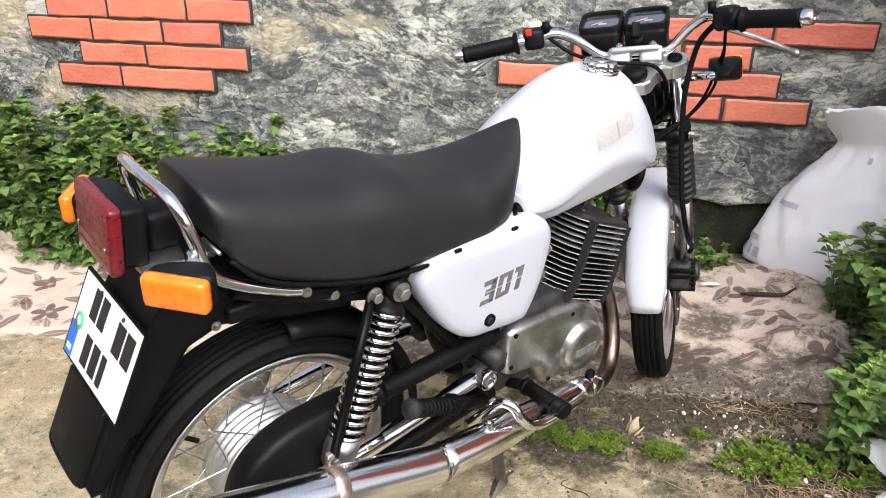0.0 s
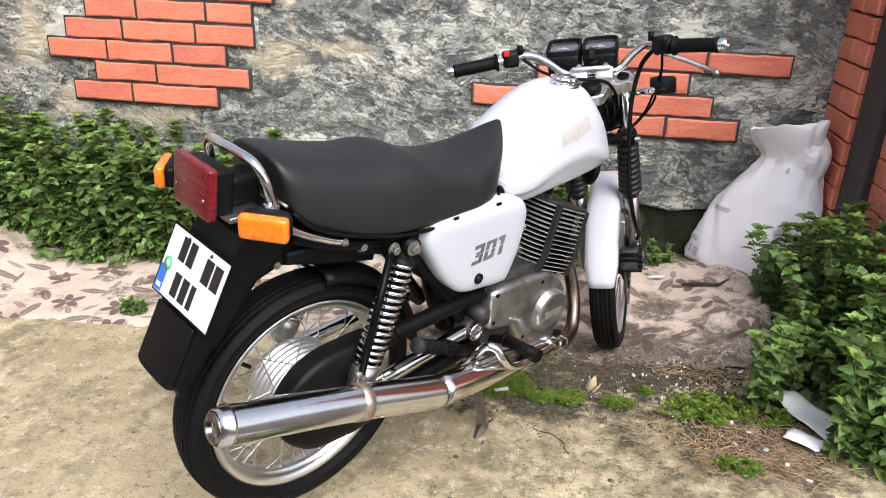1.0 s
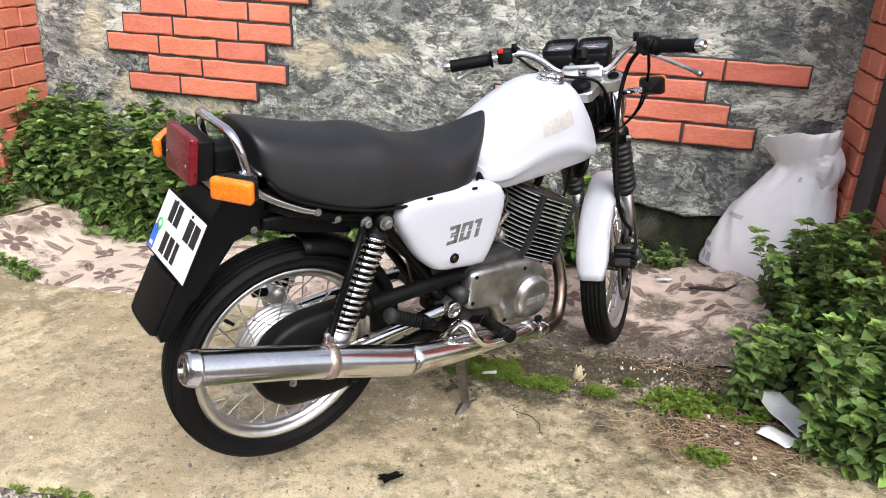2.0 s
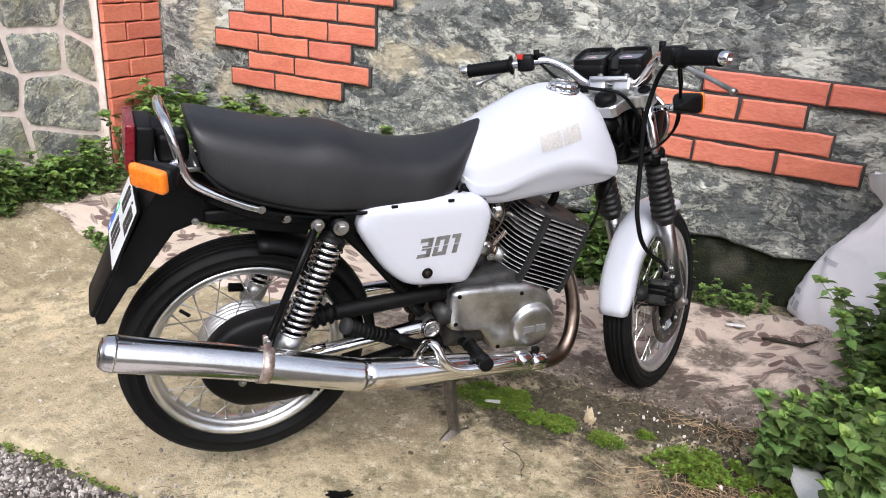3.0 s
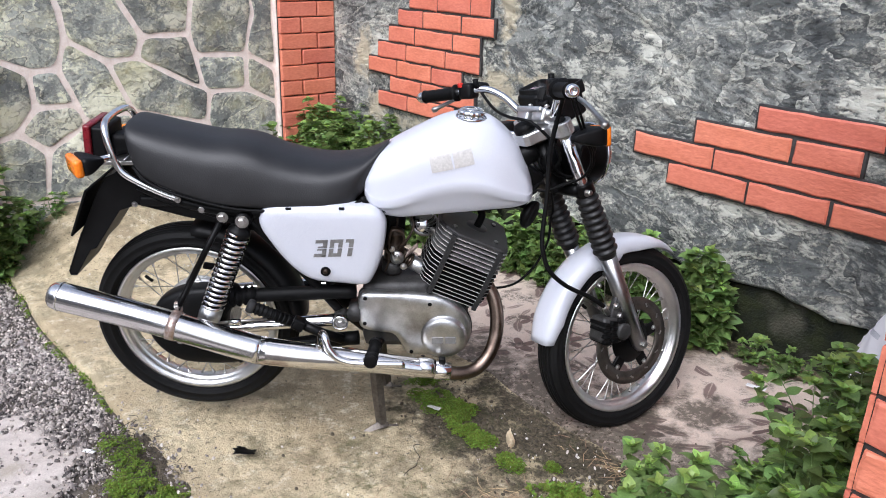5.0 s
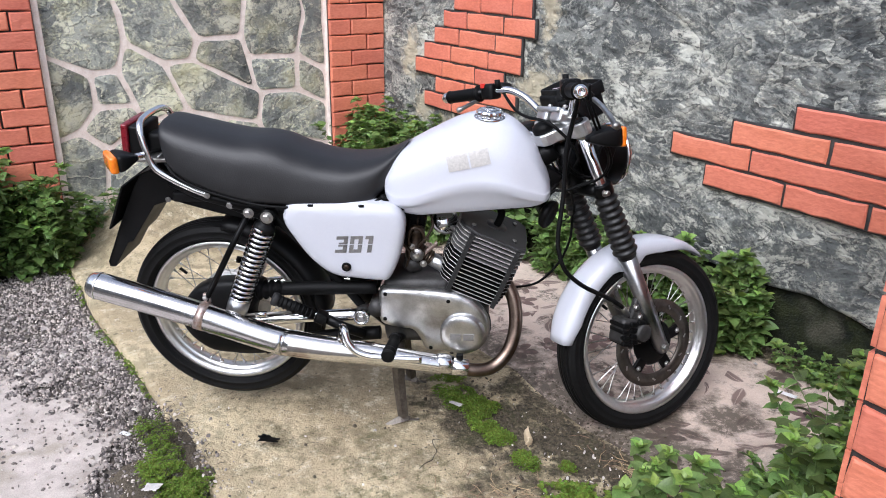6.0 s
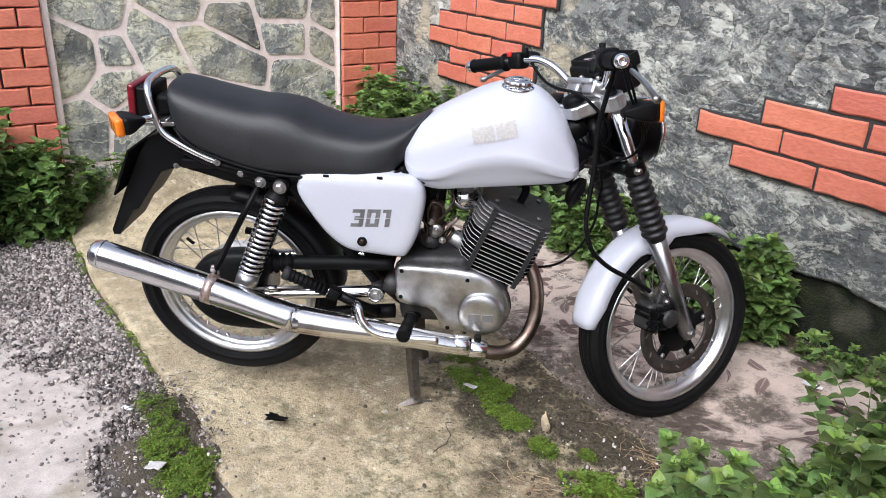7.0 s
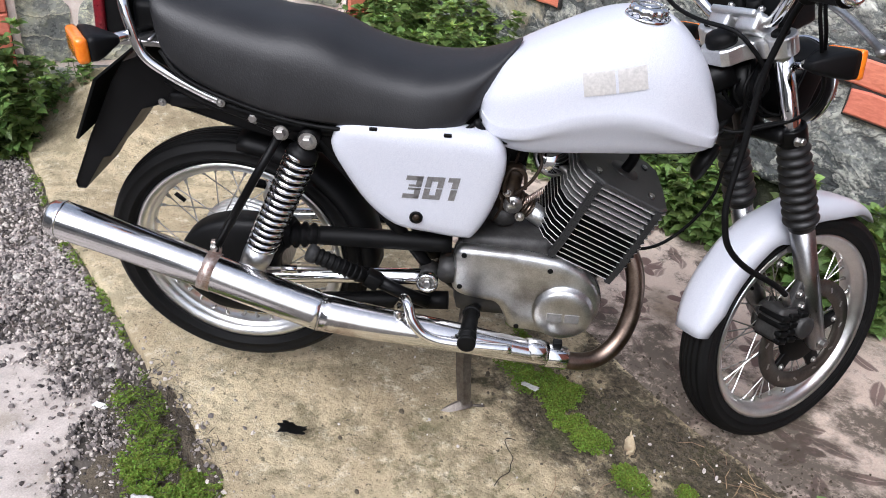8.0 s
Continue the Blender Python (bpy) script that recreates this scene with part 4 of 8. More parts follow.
# wheels
def make_wheel(name, centre, r_out, half_w, rib, m_steer, hub_r, label, rb):
    base = Matrix.Translation(centre) @ Y90
    half = [(rb - 0.019, 0.0), (rb - 0.0185, 0.012), (rb - 0.015, 0.0165), (rb - 0.012, 0.0175), (rb - 0.009, 0.0245), (rb - 0.003, 0.0325), (rb + 0.006, 0.0355), (rb + 0.012, 0.036), (rb + 0.0125, 0.0335), (rb + 0.008, 0.032), (rb + 0.000, 0.029), (rb - 0.006, 0.022), (rb - 0.009, 0.014), (rb - 0.013, 0.010)]
    rim = [(r, -h) for r, h in half] + [(r, h) for r, h in reversed(half[1:])]
    wheel = p_(name, lathe(rim, base, 72, True), M_RIM, None, label)
    if m_steer is not None:
        wheel.matrix_basis = m_steer
    w = half_w
    wall = [(rb + 0.004, 0.027), (rb + 0.010, 0.0300), (rb + 0.013, 0.0325), (rb + 0.016, 0.0345), (rb + 0.0185, 0.0345), (rb + 0.020, 0.0365), (rb + 0.027, w * 0.93), (rb + 0.0285, w * 0.972), (rb + 0.0310, w * 0.975), (rb + 0.0325, w * 0.95), (r_out - 0.026, w * 0.99), (r_out - 0.0235, w * 1.025), (r_out - 0.020, w * 1.02), (r_out - 0.0185, w * 0.975), (r_out - 0.012, w * 0.9)]
    prof = [(r, -h) for r, h in wall]
    for k in range(-rib, rib + 1):
        hh = k / (rib + 0.6) * w * 0.86
        rr = r_out - 0.012 * (abs(hh) / w) ** 2
        g = w * 0.05
        prof += [(rr - 0.006, hh - w * 0.86 / (rib + 0.6) / 2), (rr, hh - w * 0.86 / (rib + 0.6) / 2 + g), (rr, hh + w * 0.86 / (rib + 0.6) / 2 - g)]
    prof += list(reversed(wall)) + [(rb + 0.006, 0)]
    p_("tyre", lathe(prof, base, 96, True), M_RUBBER, wheel, "black ribbed rubber tyre")
    # spokes: one mesh for each of four leanings, turned round the axle
    meshes = []
    for side, lean in ((1, 1), (1, -1), (-1, 1), (-1, -1)):
        a = 0.42 * lean
        p0 = Vector((hub_r * math.cos(a), hub_r * math.sin(a), side * 0.032))
        p1 = Vector((rb - 0.017, 0, side * 0.004))
        bm = tube([p0, p0.lerp(p1, 0.5), p1], 0.0016, 6)
        add_lathe(bm, [(0, -0.014), (0.0036, -0.014), (0.0040, -0.004), (0.0064, -0.002), (0.0064, 0.003), (0, 0.003)], along(p1, p1 - p0), 8)
        bm.normal_update()
        me = bpy.data.meshes.new("spoke")
        bm.to_mesh(me)
        bm.free()
        me.materials.append(M_SPOKE)
        meshes.append(me)
    for k in range(36):
        ob = new("spoke", meshes[k % 4])
        ob.parent = wheel
        ob.matrix_basis = base @ Matrix.Rotation(2 * math.pi * (k + 0.3) / 36, 4, "Z")
    va = 2.4
    vp = base @ Vector((0.205 * math.cos(va), 0.205 * math.sin(va), 0))
    vd = base.to_3x3() @ Vector((-math.cos(va), -math.sin(va), 0))
    p_("valve", tube([vp, vp + vd * 0.028], 0.005, 8), M_GRIP, wheel)
    return wheel, base


REAR_C = (-0.004, 0, 0.3565)
rear_wheel, rear_base = make_wheel("rear_wheel", REAR_C, 0.3105, 0.050, 3, None, 0.108, "spoked chrome rear wheel", 0.2375)
hub = [(0, -0.07), (0.080, -0.07), (0.104, -0.062), (0.110, -0.050)]
for k in range(6):
    h0 = -0.045 + k * 0.016
    hub += [(0.116, h0), (0.116, h0 + 0.007), (0.109, h0 + 0.009), (0.109, h0 + 0.014)]
hub += [(0.11, 0.055), (0.09, 0.066), (0, 0.068)]
p_("hub", lathe(hub, rear_base, 56), M_CAST, rear_wheel, "finned aluminium drum hub")
front_c = fk(0.5545, 0.0205)
front_wheel, front_base = make_wheel("front_wheel", front_c, 0.300, 0.041, 2, ST, 0.05, "spoked chrome front wheel", 0.2300)
p_("hub", lathe([(0, -0.055), (0.05, -0.055), (0.052, -0.045), (0.036, -0.038), (0.032, 0), (0.036, 0.038), (0.056, 0.045), (0.056, 0.052), (0, 0.055)], front_base, 32), M_CASE, front_wheel)
# brake disc with slots: a ring of short plates between the slots
bm = lathe([(0.141, 0.058), (0.141, 0.063), (0.100, 0.063), (0.100, 0.058)], front_base, 64, True)
p_("brake_disc", bm, M_DISC, front_wheel, "dark steel brake disc with slots")
for k in range(12):
    a = 2 * math.pi * k / 12
    c = Vector((0.121 * math.cos(a), 0.121 * math.sin(a), 0.0634))
    p_("slot", add_box(bmesh.new(), 0, 0, 0, 0.014, 0.005, 0.0012, 0.0, front_base @ Matrix.Translation(c) @ Matrix.Rotation(a + 0.9, 4, "Z")), M_STEEL, front_wheel, smooth=False)
carrier = p_("disc_carrier", lathe([(0, 0.050), (0.070, 0.050), (0.073, 0.056), (0.066, 0.062), (0.048, 0.066), (0.030, 0.071), (0, 0.072)], front_base, 36), M_FIN, front_wheel, "black disc carrier")
for k in range(5):
    a = 2 * math.pi * (k + 0.2) / 5
    p_("carrier_arm", add_box(bmesh.new(), 0.078, 0, 0.0575, 0.062, 0.036, 0.010, 0.003, None), M_FIN, carrier).matrix_basis = front_base @ Matrix.Rotation(a, 4, "Z")
    bolt_at = front_base @ Vector((0.094 * math.cos(a), 0.094 * math.sin(a), 0.062))
    bolt(bolt_at, front_base.to_3x3() @ Vector((0, 0, 1)), 0.0055, carrier, 0.005)

# chain case on the right, with its bellows
case_outline = [(-0.128, 0.365), (-0.112, 0.425), (-0.073, 0.472), (-0.016, 0.499), (0.05, 0.507), (0.135, 0.506), (0.152, 0.470), (0.118, 0.420), (0.105, 0.370), (0.118, 0.322), (0.160, 0.290), (0.150, 0.256), (0.09, 0.246), (0.03, 0.247), (-0.04, 0.256), (-0.088, 0.287), (-0.118, 0.326)]
bm = pillow(case_outline, [(0.003, -0.056), (0, -0.062), (0, -0.098), (0.0045, -0.108), (0.014, -0.114), (0.035, -0.117)], 4, (0.0, 0.37))
chain = p_("chain_case", bm, M_PLASTIC, None, "round black chain case")
for z0, z1, x1 in ((0.472, 0.494, 0.50), (0.276, 0.335, 0.50)):
    prof_pts, prof_r = [], []
    a, b = Vector((0.125, -0.090, z0)), Vector((0.205, -0.090, z0 + (z1 - z0) * 0.25))
    for k in range(17):
        prof_pts.append(a.lerp(b, k / 16))
        prof_r.append((0.0335 if k % 4 in (1, 2) else 0.027) - 0.007 * k / 16)
    p_("bellows", tube(prof_pts, prof_r, 16), M_GRIP, chain)
    p_("chain_tube", tube(smooth_path([b, (0.26, -0.092, z0 + (z1 - z0) * 0.4), (0.38, -0.098, z0 + (z1 - z0) * 0.8), (x1, -0.098, z1)], 5), 0.0215, 14), M_GRIP, chain)
bolt((-0.035, -0.117, 0.335), (0, -1, 0), 0.007, chain)
bolt((0.0, -0.116, 0.36), (0, -1, 0), 0.011, chain, 0.018, "axle_nut")

# swing arm: bright tubes to the pivot
for s in (-1, 1):
    arm = p_("swing_arm", tube(smooth_path([(0.0, s * 0.118, 0.372), (0.06, s * 0.128, 0.378), (0.25, s * 0.124, 0.398), (0.46, s * 0.112, 0.408)], 5), 0.0185, 16), M_CHROME, None, "bright steel swing arm")
    p_("arm_sleeve", tube([(0.452, s * 0.08, 0.408), (0.452, s * 0.135, 0.408)], 0.024, 20), M_CASE, arm)
    p_("pivot_cup", lathe([(0.0235, -0.012), (0.0245, 0.004), (0.0220, 0.006), (0.0165, 0.004), (0.0150, -0.008)], along((0.453, s * 0.137, 0.409), (0, s, 0)), 24), M_CHROME, arm, "chrome pivot cup")
    bolt((0.453, s * 0.134, 0.409), (0, s, 0), 0.0105, arm, 0.009, "pivot_bolt", M_STEEL)
    p_("chain_adjuster", tube([(-0.02, s * 0.118, 0.372), (0.01, s * 0.118, 0.373)], 0.022, 12), M_STEEL, arm)

# shock absorbers
for s in (-1, 1):
    back = 0.03 if s > 0 else 0.0
    top, bot = Vector((0.205 - back * 0.6, s * 0.126, 0.738)), Vector((0.068 - back, s * 0.141, 0.424))
    d = (top - bot).normalized()
    L = (top - bot).length
    m = along(bot, d)
    shock = p_("shock_absorber", lathe([(0, -0.022), (0.022, -0.022), (0.030, -0.01), (0.033, 0.02), (0.031, 0.048), (0.016, 0.05), (0.014, 0.09), (0.012, L - 0.03)], m, 24), M_ALU, None, "chrome-sprung rear shock absorber")
    coil = []
    turns = 15.5
    for k in range(int(turns * 14) + 1):
        a = 2 * math.pi * k / 14
        coil.append(m @ Vector((0.0300 * math.cos(a), 0.0300 * math.sin(a), 0.045 + (L - 0.090) * k / (turns * 14))))
    p_("spring", tube(coil, 0.0050, 8), M_CHROME, shock, "chrome coil spring")
    p_("upper_cap", lathe([(0.027, L - 0.054), (0.0325, L - 0.048), (0.0325, L - 0.038), (0.026, L - 0.030), (0.016, L - 0.024), (0.014, L - 0.012), (0, L - 0.01)], m, 24), M_PLASTIC, shock, "black plastic cap")
    p_("damper_sleeve", lathe([(0, 0.05), (0.0205, 0.05), (0.0205, L - 0.06), (0, L - 0.06)], m, 20), M_FIN, shock)
    p_("upper_eye", tube([top - Vector((0, s * 0.02, 0)), top + Vector((0, s * 0.022, 0))], 0.022, 20), M_FIN, shock)
    bolt(top + Vector((0, s * 0.022, 0)), (0, s, 0), 0.0125, shock, 0.012)

# frame
frame_ = p_("frame", tube(smooth_path([(1.02, 0, 0.90), (0.9, 0, 0.83), (0.7, 0, 0.79), (0.52, 0, 0.75), (0.40, 0, 0.66), (0.42, 0, 0.50), (0.46, 0, 0.40)], 5), 0.032, 16), M_BLACK, None, "black steel frame")
for s in (-1, 1):
    p_("seat_rail", tube(smooth_path([(0.52, s * 0.05, 0.765), (0.40, s * 0.09, 0.745), (0.20, s * 0.10, 0.745), (0.02, s * 0.105, 0.785), (-0.08, s * 0.1, 0.83)], 4), 0.016, 12), M_BLACK, frame_)
    p_("rear_stay", tube(smooth_path([(0.20, s * 0.098, 0.735), (0.30, s * 0.095, 0.62), (0.40, s * 0.09, 0.49), (0.455, s * 0.085, 0.41)], 4), 0.014, 12), M_BLACK, frame_)
    # bracket that carries the shock top and the rail
    bm = pillow([(0.262, 0.742), (0.252, 0.700), (0.205, 0.695), (0.165, 0.715), (0.10, 0.738), (0.03, 0.77), (0.04, 0.79), (0.12, 0.785), (0.25, 0.785)], [(0, s * 0.088), (0, s * 0.106), (0.002, s * 0.108)], 3)
    p_("side_bracket", bm, M_BLACK, frame_, smooth=False)
    bolt((0.088, s * 0.109, 0.762), (0, s, 0), 0.0095, frame_, 0.011)
    bolt((0.151, s * 0.143, 0.749), (0, s, 0), 0.0105, frame_, 0.012)
p_("steering_head", tube([fk(-0.15, 0), fk(0.0, 0)], 0.03, 20), M_BLACK, frame_)
p_("head_gusset", add_box(bmesh.new(), 0.965, 0, 0.80, 0.12, 0.05, 0.12, 0.01, Matrix.Rotation(0.5, 4, "Y")), M_BLACK, frame_)
p_("seat_pan", box(0.21, 0, 0.775, 0.60, 0.19, 0.03, 0.008), M_PLASTIC, frame_)
rings = []
for k in range(19):
    a = radians(84 - 82 * k / 18)
    d = Vector((math.cos(a), 0, math.sin(a)))
    sec = [(-0.066, -0.030), (-0.066, -0.014), (-0.050, 0.000), (0.0, 0.006), (0.050, 0.000), (0.066, -0.014), (0.066, -0.030), (0.061, -0.030), (0.060, -0.016), (0.045, -0.005), (0.0, 0.001), (-0.045, -0.005), (-0.060, -0.016), (-0.061, -0.030)]
    rings.append([Vector(REAR_C) + d * (0.333 + v) + Vector((0, u, 0)) for u, v in sec])
bm = add_rings(bmesh.new(), rings, True, (True, True))
bmesh.ops.recalc_face_normals(bm, faces=bm.faces)
p_("inner_mudguard", bm, M_PLASTIC, frame_, "black inner mudguard round the tyre")
p_("tool_box", box(0.43, 0.0, 0.655, 0.22, 0.17, 0.17, 0.02), M_PLASTIC, frame_)
p_("lower_beam", tube(smooth_path([(0.46, 0, 0.37), (0.55, 0, 0.30), (0.68, 0, 0.285), (0.80, 0, 0.30)], 4), 0.025, 14), M_BLACK, frame_)

# seat
st = []
for x, zb, zt, w, kx in ((-0.098, 0.925, 0.978, 0.085, -0.2), (-0.09, 0.885, 0.995, 0.112, -0.2), (-0.05, 0.848, 0.988, 0.128, -0.15), (0.03, 0.815, 0.966, 0.137, -0.05), (0.12, 0.786, 0.947, 0.141, 0), (0.19, 0.777, 0.943, 0.143, 0), (0.245, 0.773, 0.930, 0.142, 0), (0.30, 0.770, 0.904, 0.140, 0.02), (0.37, 0.768, 0.884, 0.137, 0.05), (0.44, 0.767, 0.876, 0.134, 0.1), (0.505, 0.774, 0.884, 0.115, 0.24), (0.545, 0.79, 0.902, 0.086, 0.37), (0.571, 0.812, 0.920, 0.05, 0.45), (0.586, 0.84, 0.928, 0.022, 0.5)):
    mid = (zb + zt) / 2
    row = []
    for fy, fz in ((0, 1.0), (0.38, 0.980), (0.68, 0.89), (0.86, 0.71), (0.95, 0.43), (1.0, 0.17), (0.985, 0.04), (0.9, 0.0), (0.5, 0.0), (0, 0.0)):
        z = zb + (zt - zb) * fz
        row.append((x + kx * (z - mid), w * fy, z))
    st.append(row)
seat = p_("seat", half_loft(st, 4, 3), M_SEAT, None, "long black vinyl dual seat with a raised pillion")
p_("seat_edge", tube(smooth_path([(0.54, -0.088, 0.788), (0.49, -0.120, 0.770), (0.34, -0.137, 0.765), (0.19, -0.142, 0.773), (0.05, -0.138, 0.808), (-0.04, -0.13, 0.845), (-0.083, -0.11, 0.885)], 4), 0.0045, 8), M_GRIP, seat)

# tank
st = []
for x, zt, zc, zb, wm, wb in ((0.533, 0.842, 0.818, 0.790, 0.056, 0.044), (0.543, 0.865, 0.796, 0.760, 0.091, 0.066), (0.573, 0.896, 0.780, 0.741, 0.113, 0.090), (0.630, 0.930, 0.786, 0.733, 0.127, 0.104), (0.700, 0.965, 0.815, 0.740, 0.134, 0.108), (0.760, 0.991, 0.832, 0.746, 0.138, 0.109), (0.820, 1.003, 0.838, 0.751, 0.139, 0.109), (0.880, 0.993, 0.828, 0.756, 0.135, 0.108), (0.925, 0.963, 0.810, 0.758, 0.125, 0.104), (0.963, 0.918, 0.796, 0.760, 0.111, 0.097), (0.992, 0.860, 0.788, 0.768, 0.097, 0.087), (1.007, 0.820, 0.790, 0.779, 0.067, 0.060)):
    slim = 0.12 * ease((x - 0.72) / 0.16)     # the shoulders draw in towards the fork
    st.append([(x, 0, zt), (x, wm * (0.40 - 0.6 * slim), zt - 0.005), (x, wm * (0.72 - slim), zt - 0.12 * (zt - zc) - 0.013), (x, wm * (0.90 - 0.6 * slim), zt - 0.46 * (zt - zc)), (x, wm * (0.975 - 0.15 * slim), zc + 0.16 * (zt - zc)), (x, wm, zc + 0.006), (x, wm * 0.985, zc - 0.014), (x, 0.54 * wm + 0.46 * wb, zc - 0.5 * (zc - zb)), (x, wb, zb + 0.004), (x, wb * 0.85, zb), (x, 0, zb + 0.012)])
tank_bm = half_loft(st, 4, 4)
from mathutils.bvhtree import BVHTree
tank_tree = BVHTree.FromBMesh(tank_bm)
tank = p_("fuel_tank", tank_bm, M_WHITE, None, "white painted fuel tank")


def on_tank(quads, name, mat, label, lift=0.0020):
    """Thin badge pieces laid on the tank's right flank; quads: four (x, z) corners each."""
    bm = bmesh.new()
    for q in quads:
        n_s = 12
        rows = []
        for j in range(n_s + 1):
            r = []
            for i in range(n_s + 1):
                u, v = i / n_s, j / n_s
                x = (q[0][0] * (1 - u) + q[1][0] * u) * (1 - v) + (q[3][0] * (1 - u) + q[2][0] * u) * v
                z = (q[0][1] * (1 - u) + q[1][1] * u) * (1 - v) + (q[3][1] * (1 - u) + q[2][1] * u) * v
                hit = tank_tree.ray_cast(Vector((x, -0.5, z)), Vector((0, 1, 0)))
                y = hit[0].y if hit[0] else -0.14
                r.append(bm.verts.new((x, y - lift, z)))
            rows.append(r)
        for j in range(n_s):
            for i in range(n_s):
                bm.faces.new((rows[j][i], rows[j][i + 1], rows[j + 1][i + 1], rows[j + 1][i]))
    return p_(name, bm, mat, tank, label)


on_tank([((0.728, 0.872), (0.785, 0.884), (0.776, 0.925), (0.719, 0.913)), ((0.790, 0.885), (0.842, 0.896), (0.833, 0.937), (0.781, 0.926))], "emblem", M_EMBLEM, "faded pale emblem of two plain blocks")
cap_m = along((0.834, -0.018, 0.9930), (0.06, 0, 1))
p_("filler_ring", lathe([(0.044, -0.004), (0.0435, 0.004), (0.042, 0.006), (0.038, 0.005), (0.038, -0.004)], cap_m, 40), M_CHROME, tank, "chrome filler ring")
rings = []
for h_, f_, wave in ((0.002, 1.0, 1.0), (0.017, 1.0, 1.0), (0.0215, 0.95, 0.9), (0.024, 0.84, 0.35), (0.0245, 0.70, 0.0), (0.0235, 0.62, 0.0), (0.0235, 0.30, 0.0)):
    rings.append([cap_m @ Vector(((0.0365 + 0.0017 * wave * math.cos(12 * a_)) * f_ * math.cos(a_), (0.0365 + 0.0017 * wave * math.cos(12 * a_)) * f_ * math.sin(a_), h_)) for a_ in (2 * math.pi * k / 96 for k in range(96))])
cap = p_("filler_cap", add_rings(bmesh.new(), rings, True, (True, True)), M_CHROME, tank, "chrome filler cap with a scalloped edge")
p_("cap_inlay", lathe([(0, 0.0236), (0.0200, 0.0236), (0.0200, 0.0246), (0.0180, 0.0252), (0, 0.0256)], cap_m, 32), M_WORN, cap, "worn cap inlay")
p_("cap_emblem", add_box(bmesh.new(), 0, 0, 0.0258, 0.009, 0.022, 0.0012, 0.0003, cap_m), M_CHROME, cap, smooth=False)
p_("tank_seam", tube(smooth_path([(0.60, -0.086, 0.735), (0.73, -0.092, 0.741), (0.87, -0.094, 0.752), (0.965, -0.088, 0.757)], 4), 0.004, 8), M_BLACK, tank)
p_("fuel_tap", tube(smooth_path([(0.66, -0.05, 0.762), (0.66, -0.05, 0.735), (0.665, -0.06, 0.715)], 4), 0.011, 12), M_CASE, tank)

# side panels
panel_outline = [(0.276, 0.778), (0.252, 0.750), (0.250, 0.722), (0.268, 0.682), (0.318, 0.606), (0.378, 0.556), (0.45, 0.543), (0.525, 0.537), (0.550, 0.550), (0.580, 0.615), (0.598, 0.700), (0.592, 0.742), (0.566, 0.768), (0.50, 0.780), (0.38, 0.781)]
for s in (-1, 1):
    bm = pillow(panel_outline, [(0.004, s * 0.085), (0, s * 0.10), (0, s * 0.132), (0.005, s * 0.143), (0.016, s * 0.1495), (0.04, s * 0.152)], 4)
    panel = p_("side_panel", bm, M_WHITE, None, "white plastic side panel")
    p_("panel_knob", lathe([(0, -0.002), (0.014, -0.002), (0.014, 0.004), (0.011, 0.006), (0.009, 0.003), (0, 0.003)], along((0.425, s * 0.152, 0.588), (0, s, 0)), 20), M_GRIP, panel)
    p_("knob_screw", lathe([(0, 0.001), (0.008, 0.001), (0.008, 0.005), (0, 0.0055)], along((0.425, s * 0.152, 0.588), (0, s, 0)), 16), M_BROWN, panel)
    for xx in (0.335, 0.48):
        p_("panel_clip", box(xx, s * 0.146, 0.776, 0.016, 0.006, 0.007, 0.002), M_GRIP, panel)
    if s < 0:
        # the model figures: slanted stencil strokes with a thin gap across the middle
        strokes = {"3": [(0, 0.042, 0.034, 0.052), (0.022, 0.0, 0.034, 0.024), (0.022, 0.027, 0.034, 0.052), (0.008, 0.0275, 0.034, 0.032), (0.008, 0.020, 0.034, 0.0245), (0, 0, 0.034, 0.010)],
                   "0": [(0, 0.0275, 0.012, 0.052), (0, 0, 0.012, 0.0245), (0.024, 0.0275, 0.036, 0.052), (0.024, 0, 0.036, 0.0245), (0.010, 0.042, 0.026, 0.052), (0.010, 0, 0.026, 0.010)],
                   "1": [(0.010, 0.0275, 0.023, 0.052), (0.010, 0, 0.023, 0.0245), (0, 0.042, 0.011, 0.052)]}
        x_at = 0.394
        for ch in "301":
            bm = bmesh.new()
            for a0, b0_, a1, b1 in strokes[ch]:
                add_box(bm, (a0 + a1) / 2, 0, (b0_ + b1) / 2, a1 - a0, 0.0012, b1 - b0_)
            for v in bm.verts:
                v.co.x += v.co.z * 0.20
                v.co = Vector((x_at + v.co.x, -0.1528 + v.co.y, 0.634 + v.co.z + 0.03 * (x_at + v.co.x - 0.45)))
            p_("figure", bm, M_BADGE, panel, "grey stencil figure %s" % ch, False)
            x_at += {"3": 0.041, "0": 0.043, "1": 0.03}[ch]

# rear mudguard, plate, lamps
side = [(0.15, 0.735), (0.03, 0.772), (-0.06, 0.805), (-0.15, 0.856), (-0.178, 0.845), (-0.21, 0.80), (-0.270, 0.69), (-0.338, 0.556), (-0.336, 0.540), (-0.318, 0.540), (-0.262, 0.622), (-0.244, 0.628), (-0.155, 0.745), (-0.10, 0.763), (0.025, 0.727), (0.14, 0.70)]
bm = bmesh.new()
W_ = 0.084
rings = []
for y, ins in ((-W_ + 0.004, 0.006), (-W_, 0.0), (-W_ + 0.0, 0.0), (W_, 0.0), (W_ - 0.004, 0.006)):
    cx = sum(a for a, b in side) / len(side)
    cz = sum(b for a, b in side) / len(side)
    rings.append([Vector((a + (cx - a) * ins, y, b + (cz - b) * ins)) for a, b in side])
